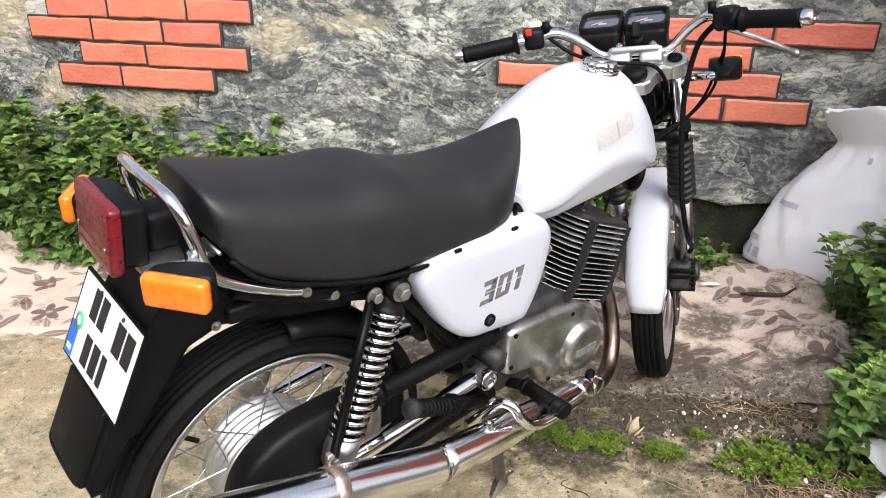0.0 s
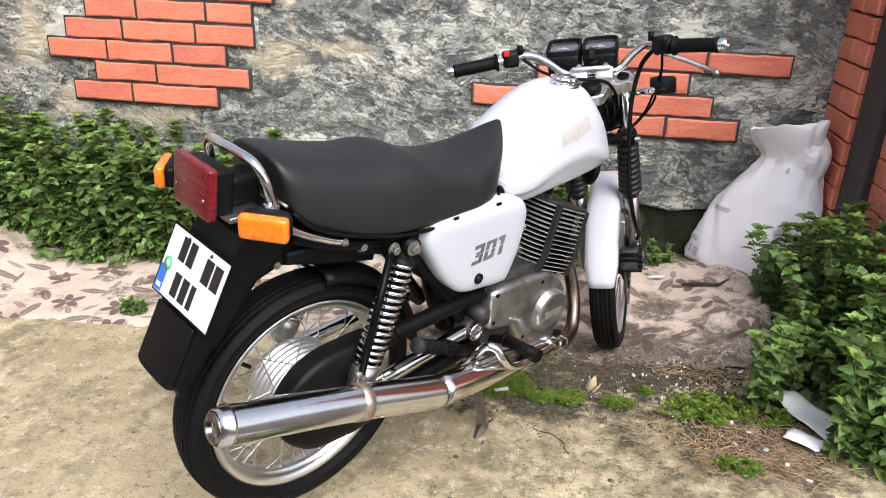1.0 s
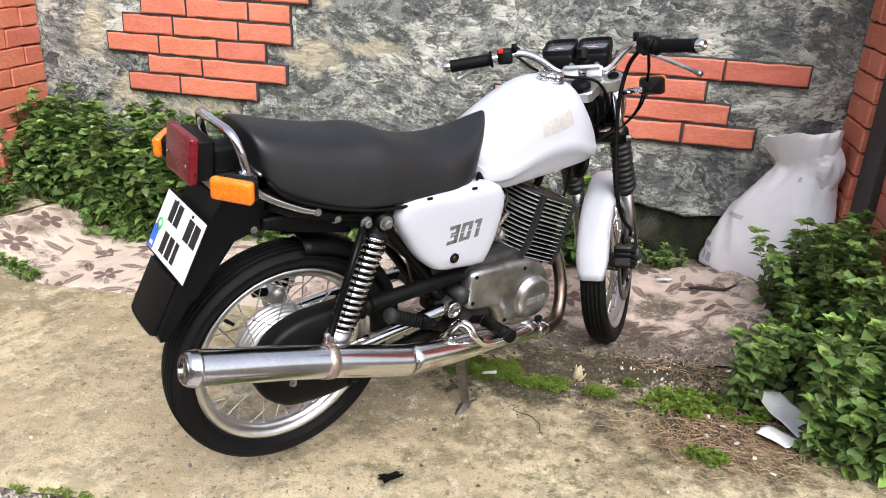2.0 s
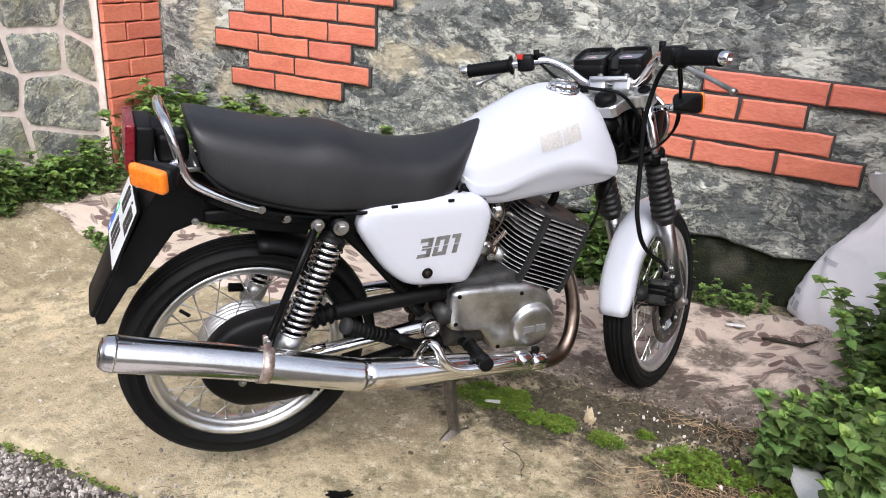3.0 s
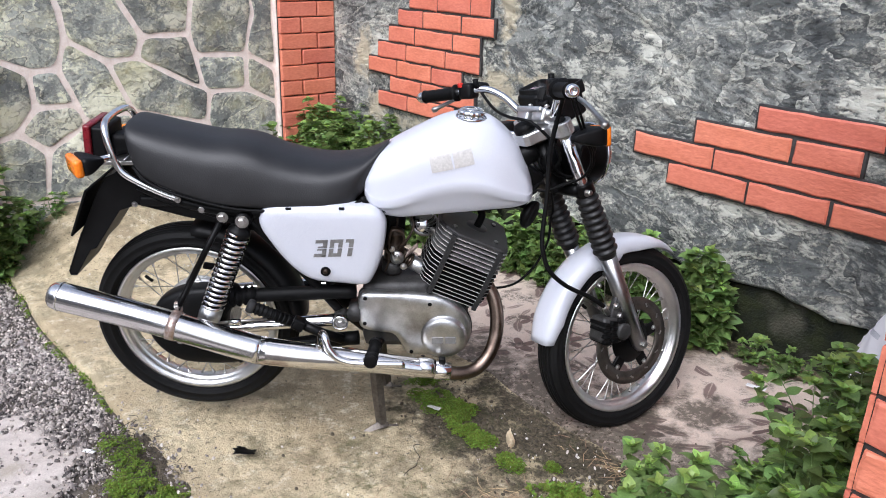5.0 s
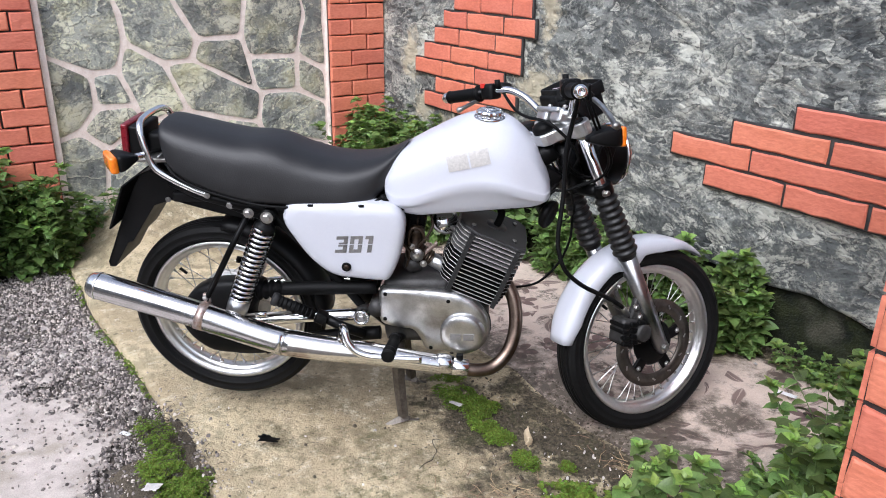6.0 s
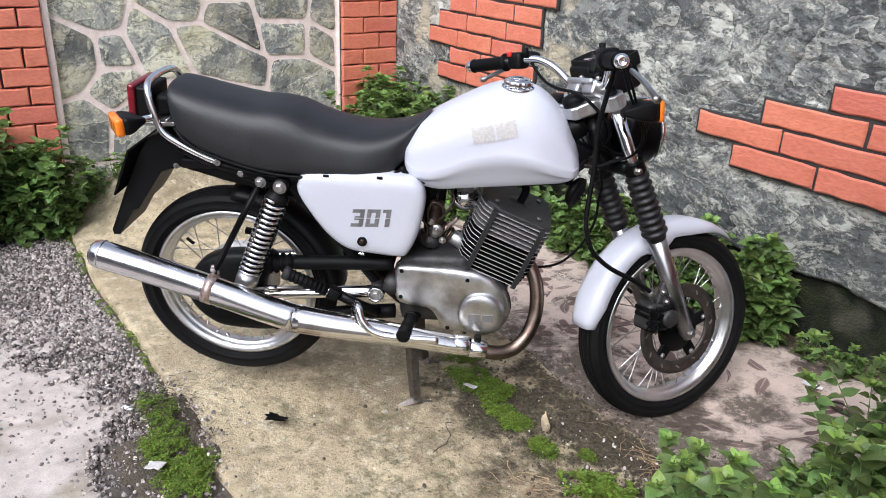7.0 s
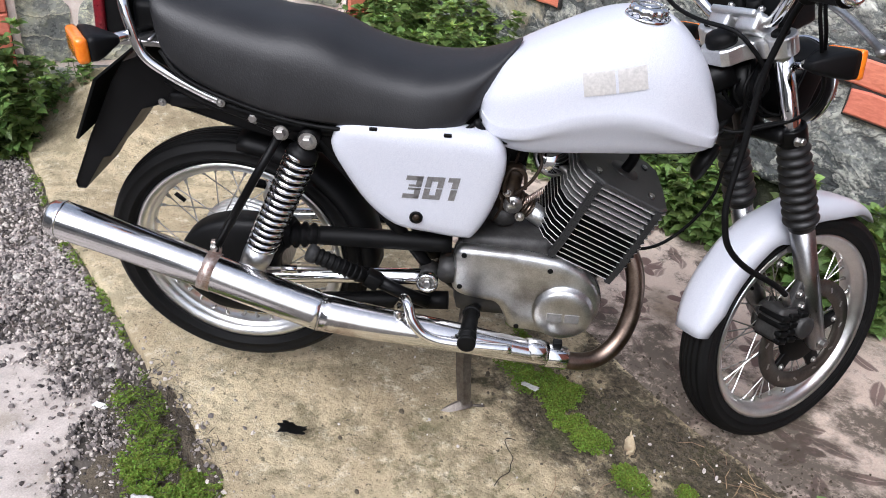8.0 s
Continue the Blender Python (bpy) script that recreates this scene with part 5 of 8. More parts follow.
guard = p_("rear_mudguard", add_rings(bm, [rings[0], rings[1], rings[3], rings[4]], True, (True, True)), M_PLASTIC, None, "black plastic rear mudguard", False)
p_("guard_flap", add_box(bmesh.new(), -0.313, 0.01, 0.608, 0.012, 0.150, 0.135, 0.005, Matrix.Rotation(0.46, 4, "Y")), M_PLASTIC, guard)
p_("flap_lip", tube(smooth_path([(-0.340, -0.058, 0.556), (-0.344, -0.045, 0.548), (-0.345, 0.01, 0.545), (-0.344, 0.065, 0.548), (-0.340, 0.078, 0.556)], 4), 0.006, 10), M_PLASTIC, guard)
for s in (-1, 1):
    bolt((-0.108, s * 0.086, 0.765), (0, s, 0), 0.0055, guard, 0.005)
plate_m = Matrix.Translation((-0.256, -0.006, 0.752)) @ Matrix.Rotation(radians(26), 4, "Y") @ Matrix.Rotation(radians(-90), 4, "Z") @ Matrix.Rotation(radians(90), 4, "X") @ Matrix.Diagonal((0.93, 0.95, 1, 1))
# local: x to the plate's right as read from behind, y up, z towards the reader
plate = p_("number_plate", add_box(bmesh.new(), 0, 0, 0, 0.240, 0.150, 0.003, 0.001), M_PLATE, guard, "white two-line number plate with dark bars", False)
plate.matrix_basis = plate_m
pf = p_("plate_frame", bmesh.new(), M_GRIP, guard)
bm = bmesh.new()
for cx_, cy_, sx_, sy_ in ((0, 0.0765, 0.248, 0.005), (0, -0.0765, 0.248, 0.005), (0.1225, 0, 0.005, 0.158), (-0.1225, 0, 0.005, 0.158), (0, 0, 0.244, 0.154)):
    add_box(bm, cx_, cy_, -0.002 if sx_ < 0.24 or sy_ < 0.1 else -0.004, sx_, sy_, 0.006 if sx_ < 0.24 or sy_ < 0.1 else 0.003, 0.001)
bm.to_mesh(pf.data)
bm.free()
pf.matrix_basis = plate_m
for bx, by_, bw in ((-0.052, 0.040, 0.026), (-0.018, 0.040, 0.026), (0.055, 0.032, 0.030), (0.092, 0.032, 0.030), (-0.038, -0.036, 0.026), (-0.002, -0.036, 0.026), (0.030, -0.036, 0.018)):
    ob = p_("plate_bar", add_box(bmesh.new(), bx, by_, 0.0021, bw, 0.052, 0.001), M_INK, guard, smooth=False)
    ob.matrix_basis = plate_m
ob = p_("plate_strip", add_box(bmesh.new(), -0.103, -0.044, 0.0019, 0.030, 0.058, 0.0008), M_BLUE, guard, "blue strip", False)
ob.matrix_basis = plate_m
ob = p_("plate_strip_bar", add_box(bmesh.new(), -0.103, -0.060, 0.0026, 0.018, 0.010, 0.0006), M_PLATE, guard, smooth=False)
ob.matrix_basis = plate_m
ob = p_("plate_sticker", lathe([(0, 0.0018), (0.016, 0.0018), (0.016, 0.0026), (0, 0.0026)], Matrix.Translation((-0.094, -0.008, 0)), 24), M_GREEN, guard, "round green sticker")
ob.matrix_basis = plate_m
ob = p_("plate_sticker_centre", lathe([(0, 0.0026), (0.008, 0.0026), (0.008, 0.0032), (0, 0.0032)], Matrix.Translation((-0.094, -0.008, 0)), 20), M_PLATE, guard)
ob.matrix_basis = plate_m
for bx in (-0.045, 0.05):
    ob = p_("plate_screw", lathe([(0, 0.0015), (0.004, 0.0015), (0.0035, 0.004), (0, 0.0045)], Matrix.Translation((bx, 0.066, 0)), 10), M_CASE, guard)
    ob.matrix_basis = plate_m

tail_t = Matrix.Translation((-0.187, 0.014, 0.929)) @ Matrix.Rotation(radians(6), 4, "Y")
tail = p_("tail_lamp", add_box(bmesh.new(), -0.006, 0, 0, 0.040, 0.126, 0.092, 0.008, tail_t), M_PLASTIC, None, "black tail lamp with a red lens")
p_("lens", add_box(bmesh.new(), 0, 0, 0, 0.020, 0.142, 0.103, 0.006, tail_t @ Matrix.Translation((-0.034, 0, 0))), M_RED, tail, "square ribbed red lens")
for k in range(5):
    p_("lens_rib", add_box(bmesh.new(), 0, 0, 0, 0.0012, 0.132, 0.0016, 0.0, tail_t @ Matrix.Translation((-0.0440, 0, -0.036 + 0.018 * k))), M_RED, tail, smooth=False)
for s in (-1, 1):
    p_("lens_screw", lathe([(0, 0), (0.004, 0), (0.003, 0.003), (0, 0.003)], tail_t @ along((-0.0445, s * 0.054, -0.012), (-1, 0, 0)), 10), M_STEEL, tail)
p_("lamp_neck", add_box(bmesh.new(), -0.135, 0.008, 0.915, 0.07, 0.065, 0.065, 0.015), M_PLASTIC, tail)
p_("lamp_bracket", add_box(bmesh.new(), -0.14, 0.01, 0.878, 0.11, 0.15, 0.012, 0.003), M_STEEL, tail)
for s in (-1, 1):
    p_("bracket_screw", tube([(-0.10, s * 0.06, 0.905), (-0.10, s * 0.115, 0.905)], 0.0035, 8), M_STEEL, tail)


def indicator(c, back, parent, tail_len=0.085, inner=None, m=None, w=0.091, h=0.048, toe=0.0, lens_t=0.023):
    """A box-shaped turn signal at c; back: the way its housing tapers (unit x)."""
    bx = Matrix.Translation(c) @ Matrix.Rotation(radians(toe), 4, "Z")
    rings = []
    for d, f in ((0.0, 1.0), (tail_len * 0.22, 1.0), (tail_len * 0.5, 0.82), (tail_len * 0.8, 0.52), (tail_len, 0.34), (tail_len + 0.006, 0.2)):
        rr = []
        for k in range(16):
            a = 2 * math.pi * (k + 0.5) / 16
            cx_, cz_ = math.cos(a), math.sin(a)
            q = 0.32
            rr.append(bx @ Vector((back * d, w / 2 * f * math.copysign(abs(cx_) ** q, cx_), h / 2 * f * math.copysign(abs(cz_) ** q, cz_))))
        rings.append(rr)
    bm = add_rings(bmesh.new(), rings, True, (True, True))
    bmesh.ops.recalc_face_normals(bm, faces=bm.faces)
    ob = p_("turn_signal", bm, M_PLASTIC, parent, "black turn signal with an amber lens")
    lens = add_box(bmesh.new(), 0, 0, 0, lens_t, w * 1.02, h * 1.02, 0.46 * lens_t, bx @ Matrix.Translation((-back * lens_t / 2, 0, 0)), 3)
    p_("amber_lens", lens, M_AMBER, ob, "amber ribbed lens")
    if inner:
        p_("stalk", tube([bx @ Vector((back * 0.8 * tail_len, 0, 0)), inner], 0.0095, 12), M_CHROME if parent is None else M_PLASTIC, ob)
    if m is not None:
        ob.matrix_basis = m
    return ob


indicator((-0.188, -0.186, 0.918), 1, None, 0.054, (-0.125, -0.05, 0.903), toe=38)
indicator((-0.188, 0.198, 0.893), 1, None, 0.054, (-0.125, 0.05, 0.893), toe=-38)

# grab rail
rail = [(0.036, -0.118, 0.792), (-0.01, -0.118, 0.810), (-0.085, -0.117, 0.850), (-0.118, -0.116, 0.88), (-0.133, -0.113, 0.93), (-0.143, -0.104, 0.972), (-0.150, -0.080, 0.996), (-0.155, -0.03, 1.002)]
rail += [(x, -y + 0.0, z) for x, y, z in reversed(rail)]
grab = p_("grab_rail", tube(smooth_path(rail, 5), 0.0098, 14), M_CHROME, None, "bent chrome grab rail")
for s in (-1, 1):
    bolt((0.03, s * 0.127, 0.795), (0, s, 0), 0.006, grab, 0.006)

# exhaust
exh_path = smooth_path([(-0.305, -0.212, 0.540), (-0.15, -0.220, 0.499), (0.0, -0.227, 0.455), (0.15, -0.231, 0.404), (0.235, -0.232, 0.376)], 6)
silencer = p_("silencer", tube(exh_path, 0.0405, 32, (False, True)), M_WORN, None, "long chrome exhaust silencer")
ed = Vector((-0.155, 0.008, 0.041)).normalized()
em = along((-0.305, -0.212, 0.540), ed)
p_("end_cone", lathe([(0.0405, -0.002), (0.0418, 0.002), (0.0415, 0.005), (0.0400, 0.008), (0.0385, 0.018), (0.0335, 0.027)], em, 32), M_WORN, silencer, "chrome end ring")
p_("end_cap", lathe([(0.0335, 0.0265), (0.029, 0.0310), (0.0235, 0.0325), (0.0225, 0.028), (0.021, -0.03), (0, -0.03)], em, 32), M_BURNT, silencer, "burnt dark end cap with an open outlet")
p_("outlet", lathe([(0, -0.006), (0.0212, -0.006), (0.0218, 0.024)], em, 20), M_INK, silencer)
p_("front_cone", tube(smooth_path([(0.232, -0.232, 0.377), (0.36, -0.227, 0.355), (0.50, -0.218, 0.334), (0.62, -0.206, 0.308), (0.745, -0.191, 0.279)], 5), [0.0404 - 0.0154 * (k / 20) ** 1.15 for k in range(21)], 32), M_STAINED, silencer, "tapered stained chrome front part")
p_("kink_seam", lathe([(0.0395, -0.0015), (0.0412, -0.0008), (0.0412, 0.0008), (0.0395, 0.0015)], along((0.235, -0.232, 0.376), (0.27, 0.01, -0.06)), 32), M_WORN, silencer)
sd = Vector((0.15, -0.005, -0.047)).normalized()
p_("strap", lathe([(0.0408, -0.013), (0.0425, -0.013), (0.0425, 0.013), (0.0408, 0.013)], along((0.0, -0.227, 0.455), sd), 32), M_RUST, silencer, "rusty clamp strap")
p_("strap_lug", box(0.014, -0.207, 0.505, 0.02, 0.012, 0.03, 0.003), M_RUST, silencer)
bolt((0.014, -0.214, 0.508), (0, -1, 0), 0.007, silencer)
p_("hanger_rod", tube([(0.151, -0.136, 0.749), (0.10, -0.165, 0.66), (0.012, -0.212, 0.50)], 0.009, 10), M_BLACK, silencer, "black hanger rod")
cm = along((0.752, -0.190, 0.278), (0.13, 0.015, -0.03))
p_("pipe_clamp", lathe([(0.0250, -0.024), (0.0268, -0.022), (0.0268, 0.012), (0.0262, 0.014), (0.0262, 0.022), (0.0250, 0.024)], cm, 28), M_CHROME, silencer)
p_("clamp_bolt", add_box(bmesh.new(), 0.752, -0.185, 0.309, 0.020, 0.016, 0.022, 0.003), M_FIN, silencer)
p_("clamp_shield", add_lathe(bmesh.new(), [(0.024, -0.026), (0.0275, -0.012), (0.0285, 0.0), (0.0275, 0.012), (0.024, 0.026)], along((0.705, -0.195, 0.294), (0.13, 0.01, -0.025)), 24), M_WORN, silencer)
p_("exhaust_pipe", tube(smooth_path([(0.745, -0.190, 0.279), (0.80, -0.184, 0.264), (0.85, -0.166, 0.266), (0.89, -0.140, 0.297), (0.912, -0.112, 0.348), (0.916, -0.088, 0.405), (0.905, -0.068, 0.458), (0.880, -0.05, 0.495), (0.85, -0.045, 0.505)], 6), 0.0205, 24), M_PIPE, None, "browned steel exhaust pipe")

# engine
case = p_("engine", box(0.67, 0, 0.395, 0.32, 0.20, 0.19, 0.03), M_CASE, None, "grimy engine casing")
p_("crankcase_top", box(0.62, -0.01, 0.500, 0.20, 0.20, 0.05, 0.02), M_CASE, case)
cover_outline = [(0.520, 0.502), (0.508, 0.456), (0.510, 0.391), (0.560, 0.374), (0.605, 0.364), (0.628, 0.331), (0.645, 0.298), (0.700, 0.292), (0.762, 0.282), (0.812, 0.304), (0.838, 0.356), (0.832, 0.411), (0.800, 0.458), (0.755, 0.486), (0.70, 0.496), (0.60, 0.505)]
cover = p_("engine_cover", pillow(cover_outline, [(0, -0.09), (0, -0.120), (0.004, -0.129), (0.011, -0.133), (0.03, -0.135)], 4, (0.69, 0.416)), M_ALU, case, "worn polished aluminium engine cover")
p_("cover_rim", pillow(cover_outline, [(-0.003, -0.094), (-0.003, -0.102), (0.002, -0.104)], 4, (0.69, 0.416)), M_CASE, case)
rm = along((0.757, -0.127, 0.364), (0.0, -1, 0.0))
p_("round_cover", lathe([(0.074, -0.01), (0.074, 0.004), (0.068, 0.007), (0.066, 0.022), (0.060, 0.028), (0.045, 0.030), (0, 0.0305)], rm, 48), M_ALU, case, "round aluminium clutch cover")
for a0, a1 in ((0.722, 0.755), (0.761, 0.793)):
    bm = bmesh.new()
    add_box(bm, (a0 + a1) / 2, -0.1578, 0.362, a1 - a0, 0.003, 0.022, 0.0008)
    p_("emblem", bm, M_BADGE, case, "raised emblem block", False)
for xx, zz in ((0.525, 0.406), (0.53, 0.490), (0.66, 0.308), (0.717, 0.470)):
    p_("cover_screw", lathe([(0, 0), (0.006, 0), (0.006, 0.004), (0.003, 0.0045), (0, 0.003)], along((xx, -0.132, zz), (0, -1, 0)), 14), M_FIN, case)
p_("left_cover", pillow(cover_outline, [(0, 0.09), (0, 0.12), (0.01, 0.132), (0.03, 0.134)], 3, (0.69, 0.416)), M_ALU, case)
p_("shaft_boss", tube([(0.497, -0.06, 0.432), (0.497, -0.13, 0.432)], 0.024, 18), M_CASE, case)

C_AX = Vector((math.sin(radians(23.2)), 0, math.cos(radians(23.2))))
C_FW = Vector((math.cos(radians(23.2)), 0, -math.sin(radians(23.2))))
C0 = Vector((0.766, 0, 0.480))


def cyl_pt(a, y, h):
    return C0 + C_FW * a + C_AX * h + Vector((0, y, 0))


fin_plan = [(-0.100, -0.056), (-0.086, -0.092), (-0.046, -0.123), (0.088, -0.125), (0.111, -0.100), (0.115, 0), (0.111, 0.100), (0.088, 0.125), (-0.046, 0.123), (-0.086, 0.092), (-0.100, 0.056), (-0.100, 0)]
core = add_rings(bmesh.new(), [[cyl_pt(a * g, y * g, hh) for a, y in fin_plan] for g, hh in ((0.62, -0.07), (0.80, -0.004), (0.76, 0.095), (0.70, 0.188))], True, (True, True))
bmesh.ops.recalc_face_normals(core, faces=core.faces)
p_("barrel", core, M_FIN, case, smooth=False)
FIN_PITCH = 0.0130


def fin_wide(k):
    """The fins draw in towards the head."""
    return 1.0 - 0.15 * k / 14


for k in range(15):
    h = 0.002 + k * FIN_PITCH
    f, g = 0.93 + 0.07 * min(1, k / 3), fin_wide(k)
    lo, hi, lo2, hi2 = ([cyl_pt(a * f * q, y * f * g * q, h + d) for a, y in fin_plan] for q, d in ((1.0, -0.0011), (1.0, 0.0011), (0.985, -0.0018), (0.985, 0.0018)))
    bm = add_rings(bmesh.new(), [lo2, lo, hi, hi2], True, (True, True))
    bmesh.ops.recalc_face_normals(bm, faces=bm.faces)
    me_ob = p_("cooling_fin", bm, [M_FIN if k < 9 else M_DUSTY, M_FINEDGE], case, smooth=False)
    for poly in me_ob.data.polygons:
        # the rubbed outer edge is bare metal
        if len(poly.vertices) == 4 and abs(poly.normal.dot(C_AX)) < 0.5:
            poly.material_index = 1
p_("cylinder_head", add_rings(bmesh.new(), [[cyl_pt(a * g, y * g * 0.85, hh) for a, y in fin_plan] for g, hh in ((0.98, 0.188), (0.98, 0.1945), (0.95, 0.1975), (0.4, 0.199))], True, (True, True)), M_HEAD, case, "flat black cylinder head", False)
for a, y in ((-0.058, -0.062), (0.070, -0.062), (-0.058, 0.062), (0.070, 0.062)):
    pocket = p_("head_recess", lathe([(0, 0.1985), (0.013, 0.1985), (0.013, 0.200), (0.009, 0.2005), (0, 0.1995)], along(cyl_pt(a, y, 0), C_AX), 16, squash=0.6), M_INK, case)
    p_("head_nut", lathe([(0, 0.199), (0.0065, 0.199), (0.0065, 0.203), (0, 0.2035)], along(cyl_pt(a, y, 0), C_AX), 6), M_STEEL, pocket, smooth=False)
p_("plug_boss", lathe([(0, 0.1975), (0.034, 0.1975), (0.032, 0.201), (0, 0.2015)], along(cyl_pt(0.012, 0, 0), C_AX), 28), M_HEAD, case)
p_("spark_plug_cap", tube(smooth_path([cyl_pt(0.012, 0, 0.198), cyl_pt(0.012, 0, 0.232), cyl_pt(0.004, 0.010, 0.246), cyl_pt(-0.02, 0.030, 0.250)], 5), [0.0115] * 11 + [0.009] * 5, 12), M_GRIP, case)
p_("plug_lead", tube(smooth_path([cyl_pt(-0.02, 0.03, 0.25), (0.83, 0.06, 0.735), (0.81, 0.06, 0.76), (0.75, 0.05, 0.775)], 5), 0.004, 8), M_GRIP, case)
for a in (-0.055, 0.087):
    for k in range(15):
        h, w_k = 0.002 + k * FIN_PITCH, -0.125 * fin_wide(k) * (0.93 + 0.07 * min(1, k / 3))
        foot_ = [cyl_pt(a + u * 0.0065, w_k + 0.012, h + v * FIN_PITCH / 2) for u, v in ((-1, -1), (1, -1), (1, 1), (-1, 1))]
        face_ = [cyl_pt(a + u * 0.0065, w_k - 0.004, h + v * FIN_PITCH / 2) for u, v in ((-1, -1), (1, -1), (1, 1), (-1, 1))]
        bm = add_rings(bmesh.new(), [foot_, face_], True, (True, True))
        bmesh.ops.recalc_face_normals(bm, faces=bm.faces)
        p_("rubber_damper", bm, M_DAMPER, case, smooth=False)
p_("exhaust_nut", lathe([(0, -0.012), (0.031, -0.012), (0.031, 0.012), (0.024, 0.016), (0, 0.016)], along((0.868, -0.048, 0.500), (-0.03, 0.01, 0.02)), 20), M_STEEL, case)

# carburettor and intake
carb = p_("carburettor", lathe([(0, 0), (0.026, 0), (0.028, 0.01), (0.028, 0.05), (0.022, 0.055), (0.022, 0.085), (0.0245, 0.088), (0.0245, 0.1), (0.012, 0.106), (0, 0.108)], along((0.608, -0.045, 0.568), (0.12, 0, 1)), 24), M_BROWN, None, "stained carburettor")
p_("float_bowl", lathe([(0, -0.03), (0.02, -0.03), (0.03, -0.022), (0.031, 0.012), (0, 0.014)], along((0.606, -0.045, 0.560), (0.12, 0, 1)), 20), M_CASE, carb)
p_("intake_tube", tube([(0.655, -0.045, 0.570), (0.722, -0.033, 0.520)], 0.0215, 22), M_ALU, carb)
for k in range(5):
    p_("intake_bellow", lathe([(0.018, -0.0035), (0.0245, -0.0012), (0.0245, 0.0012), (0.018, 0.0035)], along((0.632 + 0.0062 * k, -0.047, 0.588 - 0.0045 * k), (0.062, 0.01, -0.046)), 20), M_PIPE if k % 2 else M_BROWN, carb)
p_("intake_flange", lathe([(0, -0.005), (0.030, -0.005), (0.032, 0.0), (0.030, 0.005), (0, 0.005)], along((0.722, -0.033, 0.520), (0.062, 0.01, -0.046)), 20), M_ALU, carb)
p_("air_hose", tube([(0.60, -0.04, 0.628), (0.555, -0.02, 0.645)], 0.03, 18), M_GRIP, carb)
p_("idle_screw", tube([(0.62, -0.07, 0.60), (0.625, -0.095, 0.605)], 0.005, 8), M_STEEL, carb)
p_("fuel_line", tube(smooth_path([(0.665, -0.06, 0.715), (0.672, -0.07, 0.69), (0.655, -0.08, 0.655), (0.625, -0.075, 0.62)], 5), 0.0038, 8), M_BROWN, carb)
p_("throttle_cable", tube(smooth_path([(0.602, -0.045, 0.675), (0.59, -0.04, 0.705), (0.63, -0.04, 0.735), (0.75, -0.05, 0.752), (0.95, -0.06, 0.75), (1.02, -0.05, 0.79)], 5), 0.0038, 8), M_GRIP, carb)
dome_m = along((0.700, 0.015, 0.668), (0.30, -0.55, 0.45))
dome = p_("chrome_dome", lathe([(0, -0.02), (0.036, -0.018), (0.041, -0.006), (0.040, 0.0), (0.033, 0.012), (0.018, 0.021), (0, 0.024)], dome_m, 30), M_CHROME, carb, "chrome dome under the tank")
p_("dome_rim", lathe([(0.040, -0.010), (0.0445, -0.006), (0.0445, -0.001), (0.040, 0.002)], dome_m, 30), M_STEEL, dome)
p_("dome_bracket", tube(smooth_path([(0.70, 0.02, 0.66), (0.735, -0.01, 0.645), (0.76, -0.02, 0.62)], 4), 0.008, 8), M_STEEL, carb)

p_("air_box", add_box(bmesh.new(), 0.575, 0.035, 0.665, 0.13, 0.12, 0.13, 0.02, Matrix.Rotation(0.2, 4, "Y")), M_PLASTIC, carb)
p_("slide_bracket", tube(smooth_path([(0.615, -0.078, 0.60), (0.600, -0.082, 0.64), (0.612, -0.080, 0.68), (0.640, -0.074, 0.668), (0.645, -0.070, 0.63)], 5), 0.0045, 8), M_BROWN, carb)
p_("choke_spring", tube([Vector((0.648 + 0.0012 * k / 8, -0.070 + 0.007 * math.cos(k * 0.9), 0.600 + 0.007 * math.sin(k * 0.9))) + Vector((0.00035 * k, 0, 0.00045 * k)) for k in range(70)], 0.0016, 6), M_RUST, carb)
for k in range(4):
    random.seed(60 + k)
    o = 0.02 * k
    p_("overflow_hose", tube(smooth_path([(0.585 + o, -0.075 + 0.02 * k, 0.70), (0.575 + o, -0.085 + 0.02 * k, 0.65 - 0.01 * k), (0.600 + 0.5 * o, -0.080 + 0.015 * k, 0.60), (0.585 + 0.6 * o, -0.070 + 0.02 * k, 0.545)], 5), 0.0032, 7), M_GRIP if k % 2 else M_BROWN, carb)
p_("carburettor_flange", lathe([(0, -0.004), (0.020, -0.004), (0.020, 0.004), (0, 0.004)], along((0.622, -0.078, 0.594), (0, -1, 0)), 18), M_STEEL, carb)
bolt((0.640, -0.078, 0.565), (0, -1, 0), 0.007, carb, 0.008)
bolt((0.608, -0.080, 0.622), (0, -1, 0), 0.006, carb, 0.008)

# controls on the right
peg = p_("rider_footrest", tube([(0.557, -0.150, 0.352), (0.552, -0.278, 0.366)], [0.0165, 0.0185], 18), M_GRIP, None, "black rubber footrest")
p_("footrest_arm", tube([(0.575, -0.05, 0.30), (0.565, -0.10, 0.322), (0.557, -0.155, 0.352)], 0.013, 12), M_BLACK, peg)
for k in (0.08, 0.78, 0.97):
    p = Vector((0.557, -0.150, 0.352)).lerp(Vector((0.552, -0.278, 0.366)), k)
    p_("footrest_rib", lathe([(0.0165, -0.004), (0.0198, -0.003), (0.0198, 0.003), (0.0165, 0.004)], along(p, (-0.005, -0.128, 0.014)), 18), M_GRIP, peg)
